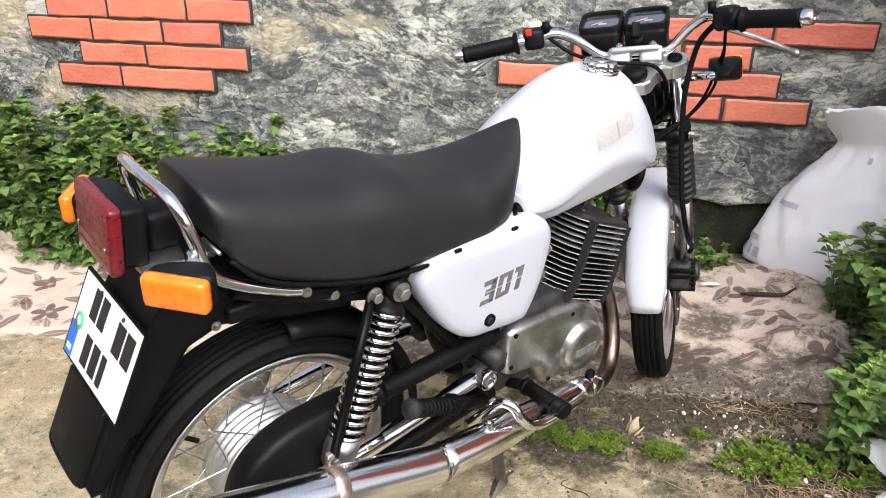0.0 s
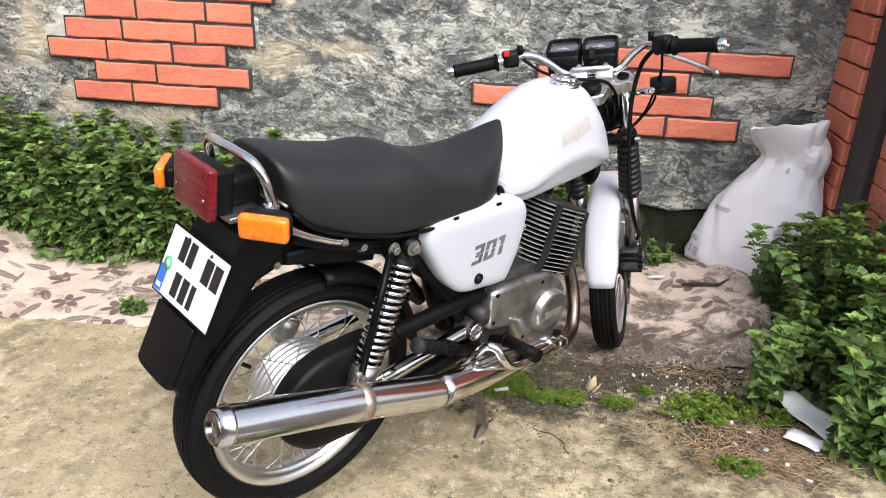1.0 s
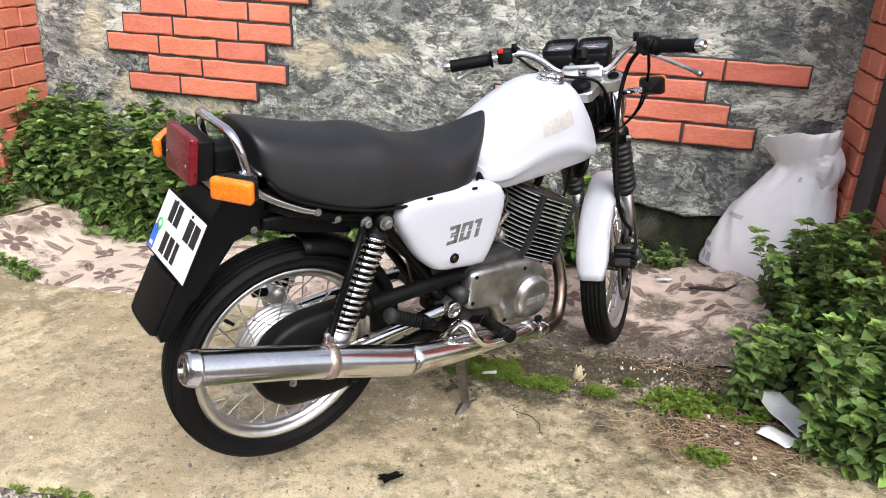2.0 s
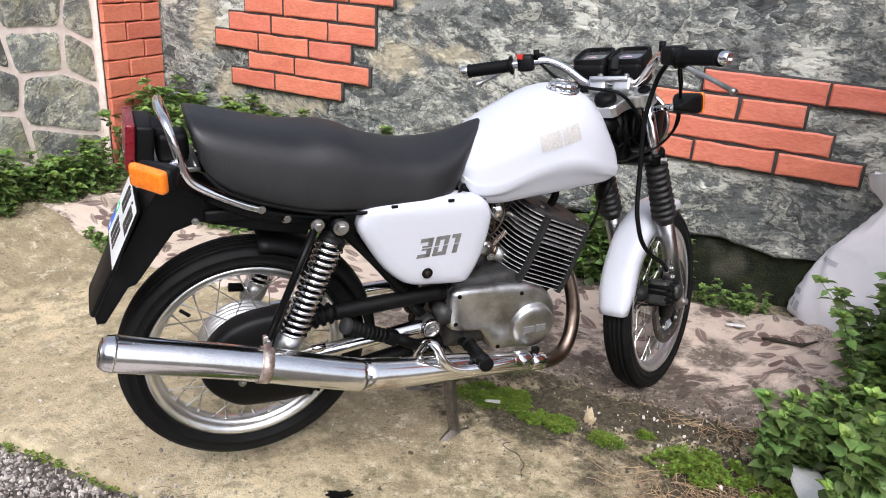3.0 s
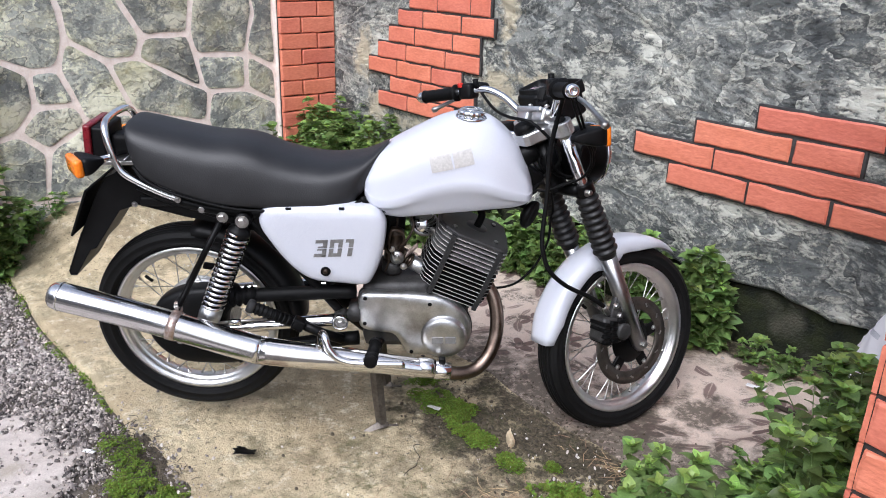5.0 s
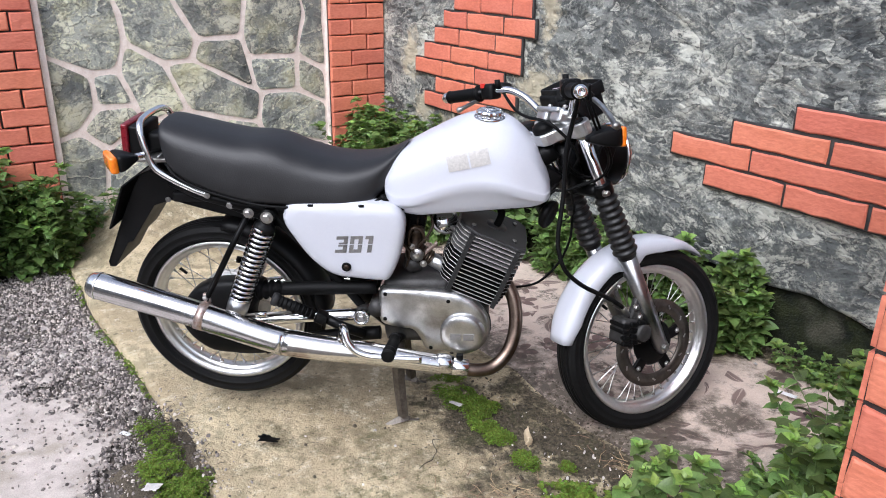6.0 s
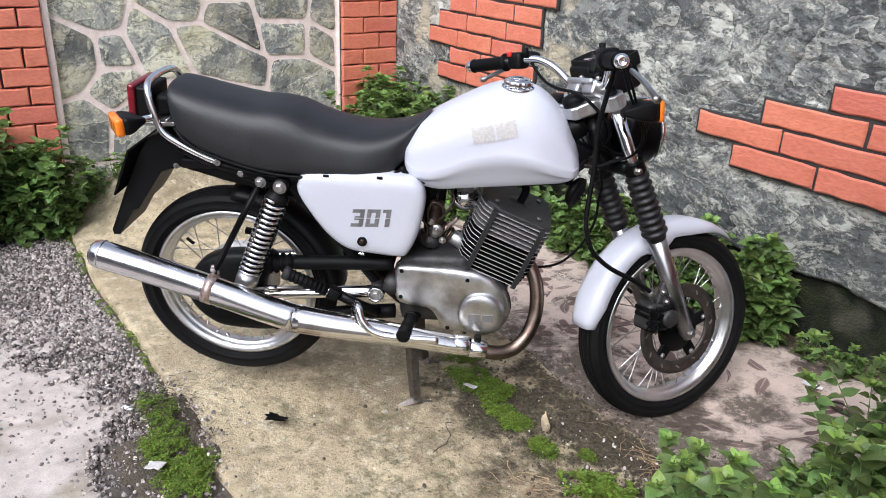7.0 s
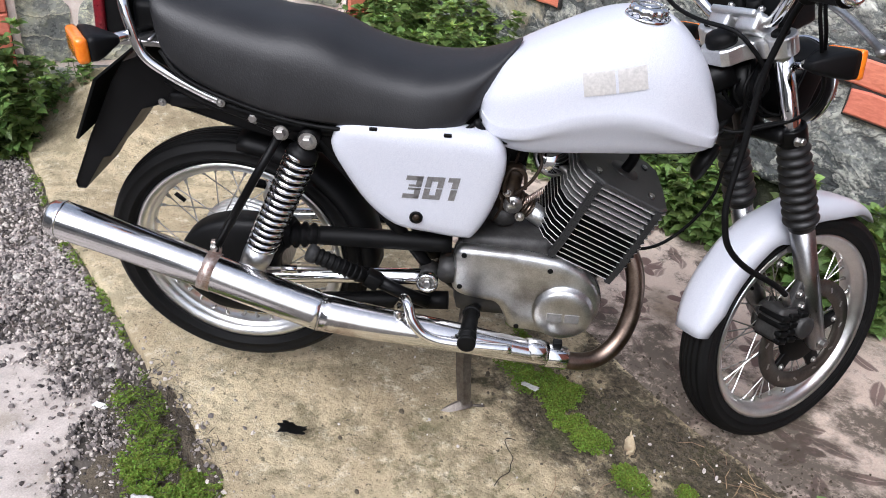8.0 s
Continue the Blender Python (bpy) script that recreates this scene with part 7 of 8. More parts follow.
# ---- what lies and grows in the yard ----
def rug_material():
    """A pale printed floor covering with brown leaves and flowers, dirty in places."""
    m = surface("printed_floor_sheet", (0.53, 0.425, 0.345), (0.70, 0.580, 0.490), 0.7, size=0.12, bump=0.3, fine=0.004, depth=0.002, third=(0.22, 0.17, 0.12), third_at=0.64)
    n, l = m.node_tree.nodes, m.node_tree.links
    b = n["Principled BSDF"]
    old = b.inputs["Base Color"].links[0].from_socket
    geo = n.new("ShaderNodeNewGeometry")
    warp = n.new("ShaderNodeTexNoise")
    warp.inputs["Scale"].default_value = 14
    wv = n.new("ShaderNodeVectorMath")
    wv.operation = "SCALE"
    wv.inputs["Scale"].default_value = 0.028
    l.new(geo.outputs["Position"], warp.inputs["Vector"])
    l.new(warp.outputs["Color"], wv.inputs[0])
    ad = n.new("ShaderNodeVectorMath")
    l.new(geo.outputs["Position"], ad.inputs[0])
    l.new(wv.outputs[0], ad.inputs[1])
    def op(kind, u, v=None, w=None):
        x = n.new("ShaderNodeMath")
        x.operation = kind
        for sock, val in zip(x.inputs, (u, v, w)):
            if isinstance(val, (int, float)):
                sock.default_value = val
            elif val is not None:
                l.new(val, sock)
        return x.outputs[0]

    def cell(scale, at):
        """The place in its pattern cell, turned the cell's own way, and the cell's random colour."""
        mp = n.new("ShaderNodeMapping")
        mp.inputs["Scale"].default_value = (1, 1, 0)
        mp.inputs["Location"].default_value = at
        l.new(ad.outputs[0], mp.inputs["Vector"])
        v = n.new("ShaderNodeTexVoronoi")
        v.inputs["Scale"].default_value = scale
        v.inputs["Randomness"].default_value = 0.8
        l.new(mp.outputs[0], v.inputs["Vector"])
        d = n.new("ShaderNodeVectorMath")
        d.operation = "SUBTRACT"
        l.new(mp.outputs[0], d.inputs[0])
        l.new(v.outputs["Position"], d.inputs[1])
        sc = n.new("ShaderNodeSeparateColor")
        l.new(v.outputs["Color"], sc.inputs[0])
        vr = n.new("ShaderNodeVectorRotate")
        vr.rotation_type = "Z_AXIS"
        l.new(d.outputs[0], vr.inputs["Vector"])
        l.new(op("MULTIPLY", sc.outputs[0], 6.28), vr.inputs["Angle"])
        xyz = n.new("ShaderNodeSeparateXYZ")
        l.new(vr.outputs[0], xyz.inputs[0])
        return xyz.outputs[0], xyz.outputs[1], sc.outputs

    def leaf_print(scale, half_len, half_wide, at, share):
        """Printed leaves, in some cells of the pattern."""
        x, y, rnd = cell(scale, at)
        u = op("DIVIDE", x, half_len)
        side = op("ABSOLUTE", y)
        room = op("SUBTRACT", op("MULTIPLY", op("SUBTRACT", 1.0, op("MULTIPLY", u, u)), half_wide), side)
        body = op("MINIMUM", op("MULTIPLY", room, 160.0), 1.0)
        rib = op("MINIMUM", op("MULTIPLY", side, 380.0), 1.0)
        shape = op("MAXIMUM", op("MULTIPLY", body, op("MAXIMUM", rib, 0.5)), 0.0)
        return op("MULTIPLY", shape, op("LESS_THAN", rnd[1], share))

    def flower_print(scale, radius, at, share):
        """Printed five-petalled flowers, in some cells of the pattern."""
        x, y, rnd = cell(scale, at)
        far = op("SQRT", op("ADD", op("MULTIPLY", x, x), op("MULTIPLY", y, y)))
        petal = op("ABSOLUTE", op("COSINE", op("MULTIPLY", op("ARCTAN2", y, x), 2.5)))
        room = op("SUBTRACT", op("MULTIPLY", op("MULTIPLY_ADD", petal, 0.62, 0.38), radius), far)
        body = op("MAXIMUM", op("MINIMUM", op("MULTIPLY", room, 140.0), 1.0), 0.0)
        heart = op("MINIMUM", op("MULTIPLY", far, 60.0), 1.0)
        return op("MULTIPLY", op("MULTIPLY", body, heart), op("LESS_THAN", rnd[1], share))

    big, mid = leaf_print(5.0, 0.072, 0.024, (0.3, 0.1, 0), 0.9), leaf_print(7.5, 0.050, 0.016, (1.7, 0.6, 0), 0.75)
    flower = flower_print(3.4, 0.072, (0.9, 2.2, 0), 0.9)
    mxx = n.new("ShaderNodeMath")
    mxx.operation = "MAXIMUM"
    l.new(flower, mxx.inputs[0])
    l.new(op("MAXIMUM", op("MULTIPLY", big, 0.9), op("MULTIPLY", mid, 0.75)), mxx.inputs[1])
    amt = n.new("ShaderNodeMath")
    amt.operation = "MULTIPLY"
    amt.inputs[1].default_value = 0.90
    l.new(mxx.outputs[0], amt.inputs[0])
    mix = n.new("ShaderNodeMix")
    mix.data_type = "RGBA"
    l.new(amt.outputs[0], mix.inputs["Factor"])
    l.new(old, mix.inputs[6])
    mix.inputs[7].default_value = (0.118, 0.066, 0.060, 1)
    tear = n.new("ShaderNodeTexNoise")
    tear.inputs["Scale"].default_value = 7
    tear.inputs["Detail"].default_value = 8
    tear.inputs["Roughness"].default_value = 0.7
    l.new(geo.outputs["Position"], tear.inputs["Vector"])
    dirt = stain_shade_mask(n, l, geo.outputs["Position"], [(0.05, 2.14, 0.95, 0.46), (0.46, 2.12, 0.60, 0.40), (0.62, 2.08, 0.5, 0.26), (0.45, 2.48, 0.26, 0.20), (0.40, 2.18, 0.62, 0.38), (-0.1, 2.95, 1.2, 0.26), (-0.45, 2.20, 0.60, 0.22), (0.30, 2.36, 0.3, 0.16)], tear.outputs["Fac"])
    def noise_at(scale, detail, rough, lo, hi):
        t = n.new("ShaderNodeTexNoise")
        t.inputs["Scale"].default_value, t.inputs["Detail"].default_value, t.inputs["Roughness"].default_value = scale, detail, rough
        l.new(geo.outputs["Position"], t.inputs["Vector"])
        r = n.new("ShaderNodeMapRange")
        r.inputs["From Min"].default_value, r.inputs["From Max"].default_value = lo, hi
        l.new(t.outputs["Fac"], r.inputs["Value"])
        return r.outputs[0]

    grit = n.new("ShaderNodeMath")
    grit.operation = "MULTIPLY"
    l.new(noise_at(60, 8, 0.82, 0.42, 0.54), grit.inputs[0])
    l.new(noise_at(6.5, 8, 0.72, 0.52, 0.62), grit.inputs[1])
    torn = n.new("ShaderNodeMath")
    torn.operation = "MULTIPLY"
    l.new(dirt, torn.inputs[0])
    l.new(noise_at(38, 7, 0.8, 0.31, 0.48), torn.inputs[1])
    dirt = torn.outputs[0]
    allover = n.new("ShaderNodeMath")
    allover.operation = "MAXIMUM"
    l.new(grit.outputs[0], allover.inputs[0])
    l.new(dirt, allover.inputs[1])
    dirt = op("MULTIPLY", allover.outputs[0], 0.88)
    dm = n.new("ShaderNodeMix")
    dm.data_type = "RGBA"
    l.new(dirt, dm.inputs["Factor"])
    l.new(mix.outputs[2], dm.inputs[6])
    dm.inputs[7].default_value = (0.066, 0.053, 0.038, 1)
    l.new(dm.outputs[2], b.inputs["Base Color"])
    return m


M_RUG = rug_material()
M_SACK = surface("woven_sack", (0.86, 0.85, 0.89), (0.92, 0.91, 0.94), 0.45, size=0.09, bump=0.45, fine=0.0025, depth=0.005)
M_PAPER = surface("white_paper", (0.74, 0.735, 0.72), (0.84, 0.835, 0.82), 0.6, size=0.05, bump=0.2)
M_FOIL = surface("clear_foil", (0.36, 0.36, 0.33), (0.60, 0.60, 0.56), 0.22, size=0.012, bump=0.5, fine=0.004, depth=0.002)
M_CARD = surface("weathered_card", (0.52, 0.49, 0.47), (0.66, 0.63, 0.60), 0.7, size=0.03, bump=0.3)
M_TWIG = tint_by_piece(surface("dry_twig", (0.21, 0.135, 0.075), (0.42, 0.29, 0.18), 0.8, size=0.02, bump=0.2), 0.4, 0.02)
M_CHIP = tint_by_piece(surface("pale_chip", (0.45, 0.41, 0.37), (0.68, 0.64, 0.6), 0.7, size=0.02, bump=0.2), 0.3, 0.02)
M_STICK = surface("dark_bark", (0.02, 0.015, 0.010), (0.06, 0.045, 0.03), 0.8, size=0.02, bump=0.3)
M_WOOD = surface("splintered_wood", (0.52, 0.40, 0.25), (0.72, 0.60, 0.42), 0.7, size=0.02, bump=0.3)


def rug_front(x):
    return 2.10 + 0.02 * noise.noise((x * 2.3, 8.0, 0)) - 0.05 * ease((x + 0.4) / 0.9)


def rug_z(x, y):
    fold = ease((x - 0.50) / 0.30)
    w = 0.5 + 0.5 * noise.noise((x * 7 + y * 4, y * 9 - x * 3, 2.0))
    w2 = noise.noise((x * 17, y * 21, 5.0))
    return slab_top(x, y) + 0.006 - 0.009 * (1 - ease((y - rug_front(x)) / 0.08)) + 0.003 * noise.noise((x * 6, y * 6, 1.0)) + fold * (0.064 * w * w + 0.011 * w2 + 0.020 * (1 - abs(noise.noise((x * 11 + 2 * w, y * 6, 8.0)))) ** 3)


nx, ny = 200, 60
rv, rf = [], []
for j in range(ny + 1):
    for i in range(nx + 1):
        u = i / nx
        x = -2.58 + 0.14 * j / ny + (3.46 - 0.14 * j / ny) * u
        y = rug_front(x) + (2.94 - rug_front(x)) * j / ny
        x += (0.05 * noise.noise((y * 5, 3.0, 0)) + 0.06 * (j / ny)) * (1 if i == 0 else 0)
        if i == nx:
            x += 0.05 * noise.noise((y * 9, 1.0, 0))
        rv.append((x, y, rug_z(x, y)))
for j in range(ny):
    for i in range(nx):
        a = j * (nx + 1) + i
        rf.append((a, a + 1, a + nx + 2, a + nx + 1))
rug = link_mesh("floor_sheet", raw(rv, rf), M_RUG)
rug.modifiers.new("thickness", "SOLIDIFY").thickness = 0.002
tagged(rug, "pale printed floor sheet with brown flowers, crumpled and dirty", "floor covering")


def patch_sheet(name, inside, x0, x1, y0, y1, mat, lift, label, category, step=0.02, kind="structure"):
    """An irregular thin layer over the ground wherever inside(x, y) > 0."""
    vs, fs, idx = [], [], {}
    n_x, n_y = int((x1 - x0) / step), int((y1 - y0) / step)

    def vert(i, j):
        if (i, j) not in idx:
            x, y = x0 + i * step, y0 + j * step
            k = inside(x, y)
            idx[(i, j)] = len(vs)
            vs.append((x + 0.007 * noise.noise((x * 40, y * 40, 0)), y + 0.007 * noise.noise((x * 40, y * 40, 9)), lift(x, y) + 0.006 * min(1, max(-0.6, k * 6)) + 0.004 * noise.noise((x * 25, y * 25, 2))))
        return idx[(i, j)]

    for j in range(n_y):
        for i in range(n_x):
            if inside(x0 + (i + 0.5) * step, y0 + (j + 0.5) * step) > 0:
                fs.append((vert(i, j), vert(i + 1, j), vert(i + 1, j + 1), vert(i, j + 1)))
    return tagged(link_mesh(name, raw(vs, fs), mat), label, category, kind=kind)


def blob(cx, cy, rx, ry, x, y):
    return 1 - math.hypot((x - cx) / rx, (y - cy) / ry) + 0.45 * noise.noise((x * 7, y * 7, 4.0)) + 0.2 * noise.noise((x * 19, y * 19, 4.0))


patch_sheet("pale_concrete", lambda x, y: max(blob(-0.75, 0.45, 0.52, 0.37, x, y), blob(-0.2, 0.2, 0.7, 0.5, x, y), blob(-1.2, 0.25, 0.5, 0.4, x, y)), -1.9, 0.5, -0.3, 0.95, M_PALE, lambda x, y: ground_z(x) - 0.026, "broken pale concrete in the gravel", "concrete", 0.012)

# gravel: chips of many sizes
phi = (1 + 5 ** 0.5) / 2
pebble = np.array([(-1, phi, 0), (1, phi, 0), (-1, -phi, 0), (1, -phi, 0), (0, -1, phi), (0, 1, phi), (0, -1, -phi), (0, 1, -phi), (phi, 0, -1), (phi, 0, 1), (-phi, 0, -1), (-phi, 0, 1)]) / 1.902
pebble_f = [(0, 11, 5), (0, 5, 1), (0, 1, 7), (0, 7, 10), (0, 10, 11), (1, 5, 9), (5, 11, 4), (11, 10, 2), (10, 7, 6), (7, 1, 8), (3, 9, 4), (3, 4, 2), (3, 2, 6), (3, 6, 8), (3, 8, 9), (4, 9, 5), (2, 4, 11), (6, 2, 10), (8, 6, 7), (9, 8, 1)]


def scatter_chips(name, count, place, size, mat, label, category, seed, flat=0.6):
    rng = np.random.RandomState(seed)
    vs, fs = [], []
    made = 0
    while made < count:
        p = place(rng)
        if p is None:
            continue
        r = size * (0.45 + 1.1 * rng.rand() ** 2.2)
        a, b, c = rng.rand(3) * 6.28
        q = np.array(Euler((a * 0.25, b * 0.25, c)).to_matrix())
        v = (pebble * (0.78 + 0.44 * rng.rand(12, 1)) * np.array([1, 0.6 + 0.4 * rng.rand(), flat * (0.6 + 0.6 * rng.rand())])) @ q.T * r
        o = len(vs)
        vs += [tuple(w) for w in v + np.array(p)]
        fs += [tuple(o + i for i in f) for f in pebble_f]
        made += 1
    me = bpy.data.meshes.new(name)
    me.from_pydata(vs, [], fs)
    me.materials.append(mat)
    if size > 0.015:
        me.shade_smooth()
    return tagged(new(name, me), label, category, kind="stuff")


def pale_mask(x, y):
    return max(blob(-0.75, 0.45, 0.52, 0.37, x, y), blob(-0.2, 0.2, 0.7, 0.5, x, y), blob(-1.2, 0.25, 0.5, 0.4, x, y))


def gravel_at(rng):
    x, y = rng.uniform(-3.1, -0.25), rng.uniform(-0.1, 1.0)
    if x < -1.6:
        x = rng.uniform(-3.1, -1.2)
    if y > slab_edge(x) - 0.012:
        return None
    k = pale_mask(x, y)
    if k > 0.02 and rng.rand() > 0.14:
        return None
    if x > -0.7 and rng.rand() < 0.55:
        return None
    return x, y, ground_z(x) - 0.032 + (0.012 if k > 0 else 0)


scatter_chips("gravel", 24000, gravel_at, 0.0072, M_GRAVEL, "loose grey and pinkish gravel beside the slab", "gravel", 4)
def edge_at(rng):
    x, y = rng.uniform(-2.0, 0.0), rng.uniform(-0.1, 0.95)
    k = pale_mask(x, y)
    if not -0.05 < k < 0.10:
        return None
    return x, y, ground_z(x) - 0.022


scatter_chips("edge_gravel", 3200, edge_at, 0.0072, M_GRAVEL, "small gravel on the broken concrete's edge", "gravel", 16)
scatter_chips("gravel_stones", 620, gravel_at, 0.0135, M_STONES, "larger rounded stones among the gravel", "gravel", 14, 0.55)
scatter_chips("soil_gravel", 1500, lambda r: (lambda x, y: (x, y, max(ground_z(x) - 0.014, slab_top(x, y) + 0.003 if y > slab_edge(x) else -9)))(r.normal(-0.40, 0.20), r.normal(0.90, 0.075)), 0.0058, M_GRAVEL, "small gravel in the dark soil at the slab's edge", "gravel", 26)
patch_sheet("soil_patch", lambda x, y: max(blob(-0.44, 0.94, 0.24, 0.085, x, y), blob(-0.28, 0.86, 0.22, 0.12, x, y)), -0.9, 0.1, 0.7, 1.1, M_SOIL, lambda x, y: max(ground_z(x) - 0.018, (slab_top(x, y) + 0.001) if y > slab_edge(x) else -9), "dark damp soil at the slab's broken edge", "soil", 0.012)
scatter_chips("pebbles", 110, lambda r: (lambda x, y: (x, y, slab_top(x, y) + 0.003))(r.uniform(-2.2, 1.0), r.uniform(1.03, 2.0)), 0.0042, M_CHIP, "tiny stone chips strewn over the concrete", "pebbles", 6)
scatter_chips("soil_grit", 1500, lambda r: (lambda x, y: (x, y, slab_top(x, y) + 0.002))(r.normal(0.38, 0.30), r.normal(1.93, 0.13)), 0.006, M_SOIL, "dark grit and crumbs of soil", "soil", 18, 0.6)
scatter_chips("soil_grit", 600, lambda r: (lambda x, y: (x, y, rug_z(x, y) + 0.001))(r.uniform(-0.2, 0.85), 2.08 + abs(r.normal(0, 0.08))), 0.0036, M_SOIL, "crumbs of soil on the printed sheet", "soil", 19, 0.6)
scatter_chips("litter", 120, lambda r: (lambda x, y: (x, y, slab_top(x, y) + 0.014))(r.normal(0.55, 0.28), r.normal(1.92, 0.12)), 0.0055, M_CHIP, "pale chips in the dark soil", "litter", 8, 0.3)


# leaves: a folded pointed blade
def leaf_template(w=0.38, droop=0.30, fold=0.16):
    t = np.array([0.0, 0.18, 0.42, 0.74, 1.0])
    half = np.array([0.06, 0.94, 1.0, 0.55, 0.0]) * w
    z = -droop * t ** 2 + 0.08 * t
    mid = np.stack([t, 0 * t, z - fold * w], 1)
    lf = np.stack([t[1:4], half[1:4], z[1:4] + 0.03], 1)
    rt = lf * np.array([1, -1, 1])
    v = np.concatenate([mid, lf, rt])
    f = [(0, 1, 5), (1, 2, 6, 5), (2, 3, 7, 6), (3, 4, 7), (0, 8, 1), (1, 8, 9, 2), (2, 9, 10, 3), (3, 10, 4)]
    return v, f


LEAF_V, LEAF_F = leaf_template()
SMALL_V = np.array([(0, 0, 0), (0.5, 0.36, 0.06), (1, 0, -0.08), (0.5, -0.36, 0.06), (0.5, 0, -0.03)])
SMALL_F = [(0, 4, 1), (1, 4, 2), (2, 4, 3), (3, 4, 0)]


def leaf_mats(rng, base, h, leaf, lean=0.35):
    """Stem points and leaf poses of one upright shoot with opposite leaf pairs."""
    az = rng.rand() * 6.28
    l = lean * rng.rand()
    d = np.array([math.cos(az) * l, math.sin(az) * l, 1.0])
    curve = np.array([math.cos(az + 1), math.sin(az + 1), 0]) * 0.12 * rng.randn()
    n_n = max(3, int(h / (leaf * 0.55)))
    pts, leaves = [], []
    for k in range(n_n + 1):
        t = k / n_n
        p = np.array(base) + (d * t + curve * t * t) * h
        pts.append(p)
        if t < 0.06:
            continue
        size = leaf * (1.0 if t < 0.75 else 1.15 - 0.8 * (t - 0.6)) * (0.7 + 0.55 * rng.rand())
        turn = az + k * 1.571 + 0.4 * rng.randn()
        if t < 0.95:
            for o in (0, 3.1416):
                leaves.append((p, turn + o, 0.10 + 0.28 * rng.randn(), size, False))
            continue
        # a star of young leaves closes the shoot
        for count, up, part_size, pale in ((4, 0.25, 0.95, False), (4, 0.62, 0.70, True), (3, 1.05, 0.42, True)):
            for o in range(count):
                leaves.append((p, turn + 6.283 * o / count + up * 2 + 0.25 * rng.randn(), up + 0.15 * rng.randn(), leaf * part_size * (0.8 + 0.4 * rng.rand()), pale))
    return pts, leaves


def leaf_rot(az, up, roll):
    return np.array((Matrix.Rotation(az, 3, "Z") @ Matrix.Rotation(-up, 3, "Y") @ Matrix.Rotation(roll, 3, "X")))


leaf_meshes = []
for k, (w, dr, fo) in enumerate(((0.38, 0.30, 0.16), (0.41, 0.38, 0.1), (0.34, 0.20, 0.20))):
    v, f = leaf_template(w, dr, fo)
    for mat in (M_LEAF, M_SHOOT):
        me = bpy.data.meshes.new("leaf")
        me.from_pydata([tuple(a) for a in v], [], f)
        me.materials.append(mat)
        me.shade_smooth()
        leaf_meshes.append(me)


def weed(name, label, seed, cx, cy, rx, ry, shoots, h, leaf, surface_z, singles=0, kind="", category="weed", lean=(0.22, 0.38), lime=0.8, fill=0):
    """A stand of leafy shoots. The first leaves stand singly, the rest is one mass of foliage.
    fill: leaves that close the outside of the clump."""
    rng = np.random.RandomState(seed)
    root = tagged(new(name), label, category, kind=kind)
    zc = surface_z(cx, cy)
    root.location = (cx, cy, zc)
    V, F, MI = [], [], []
    sv = bmesh.new()
    n_single = 0

    def blade(p, az, up, roll, size, young):
        o = len(V)
        w = (LEAF_V * size * np.array([1, 0.8 + 0.4 * rng.rand(), 1])) @ leaf_rot(az, up, roll).T + p
        V.extend(tuple(q) for q in w)
        F.extend(tuple(o + i for i in f) for f in LEAF_F)
        MI.extend([1 if young else 0] * len(LEAF_F))

    for s in range(shoots):
        a, r = rng.rand() * 6.28, math.sqrt(rng.rand())
        bx, by = rx * r * math.cos(a), ry * r * math.sin(a)
        hh = h * (0.5 + 0.6 * rng.rand()) * (1 - 0.35 * r * r)
        base = (bx, by, surface_z(cx + bx, cy + by) - zc)
        pts, leaves = leaf_mats(rng, base, hh, leaf, lean[0] + lean[1] * r)
        add_tube(sv, [Vector(p) for p in pts], [0.0022 - 0.0013 * k / len(pts) for k in range(len(pts))], 5, (False, False))
        for p, az, up, size, pale in leaves:
            young = pale and rng.rand() < lime
            roll = 0.35 * rng.randn()
            if n_single < singles and rng.rand() < 0.6:
                ob = new("leaf", leaf_meshes[2 * rng.randint(3) + (1 if young else 0)])
                ob.parent = root
                ob.matrix_basis = Matrix.Translation(Vector(p)) @ Matrix(leaf_rot(az, up, roll).tolist()).to_4x4() @ Matrix.Diagonal((size, size, size, 1))
                n_single += 1
                continue
            blade(p, az, up, roll, size, young)
    for k in range(fill):
        az, el = rng.rand() * 6.283, math.asin(rng.rand() ** 0.8)
        out = (0.72 + 0.28 * rng.rand()) * (0.85 + 0.5 * noise.noise((cx * 9 + 2.2 * math.cos(az), cy * 9 + 2.2 * math.sin(az), 2.5 * el)))
        bx, by = (rx + 0.02) * 1.15 * out * math.cos(az) * math.cos(el), (ry + 0.02) * 1.15 * out * math.sin(az) * math.cos(el)
        p = np.array((bx, by, surface_z(cx + bx, cy + by) - zc + 0.015 + h * 0.80 * out * math.sin(el)))
        blade(p, az + 1.4 * rng.randn(), 0.10 + 0.5 * el * rng.rand() + 0.45 * rng.randn(), 0.6 * rng.randn(), leaf * (0.5 + 0.8 * rng.rand()), rng.rand() < 0.16 * lime)
    me = bpy.data.meshes.new("foliage")
    me.from_pydata(V, [], F)
    me.materials.append(M_LEAF)
    me.materials.append(M_SHOOT)
    me.polygons.foreach_set("material_index", MI)
    me.shade_smooth()
    fo = new("foliage", me)
    fo.parent = root
    fo["kind"] = "stuff"
    part("stem", sv, M_STEM, root, "thin green stems")["kind"] = "stuff"
    return root


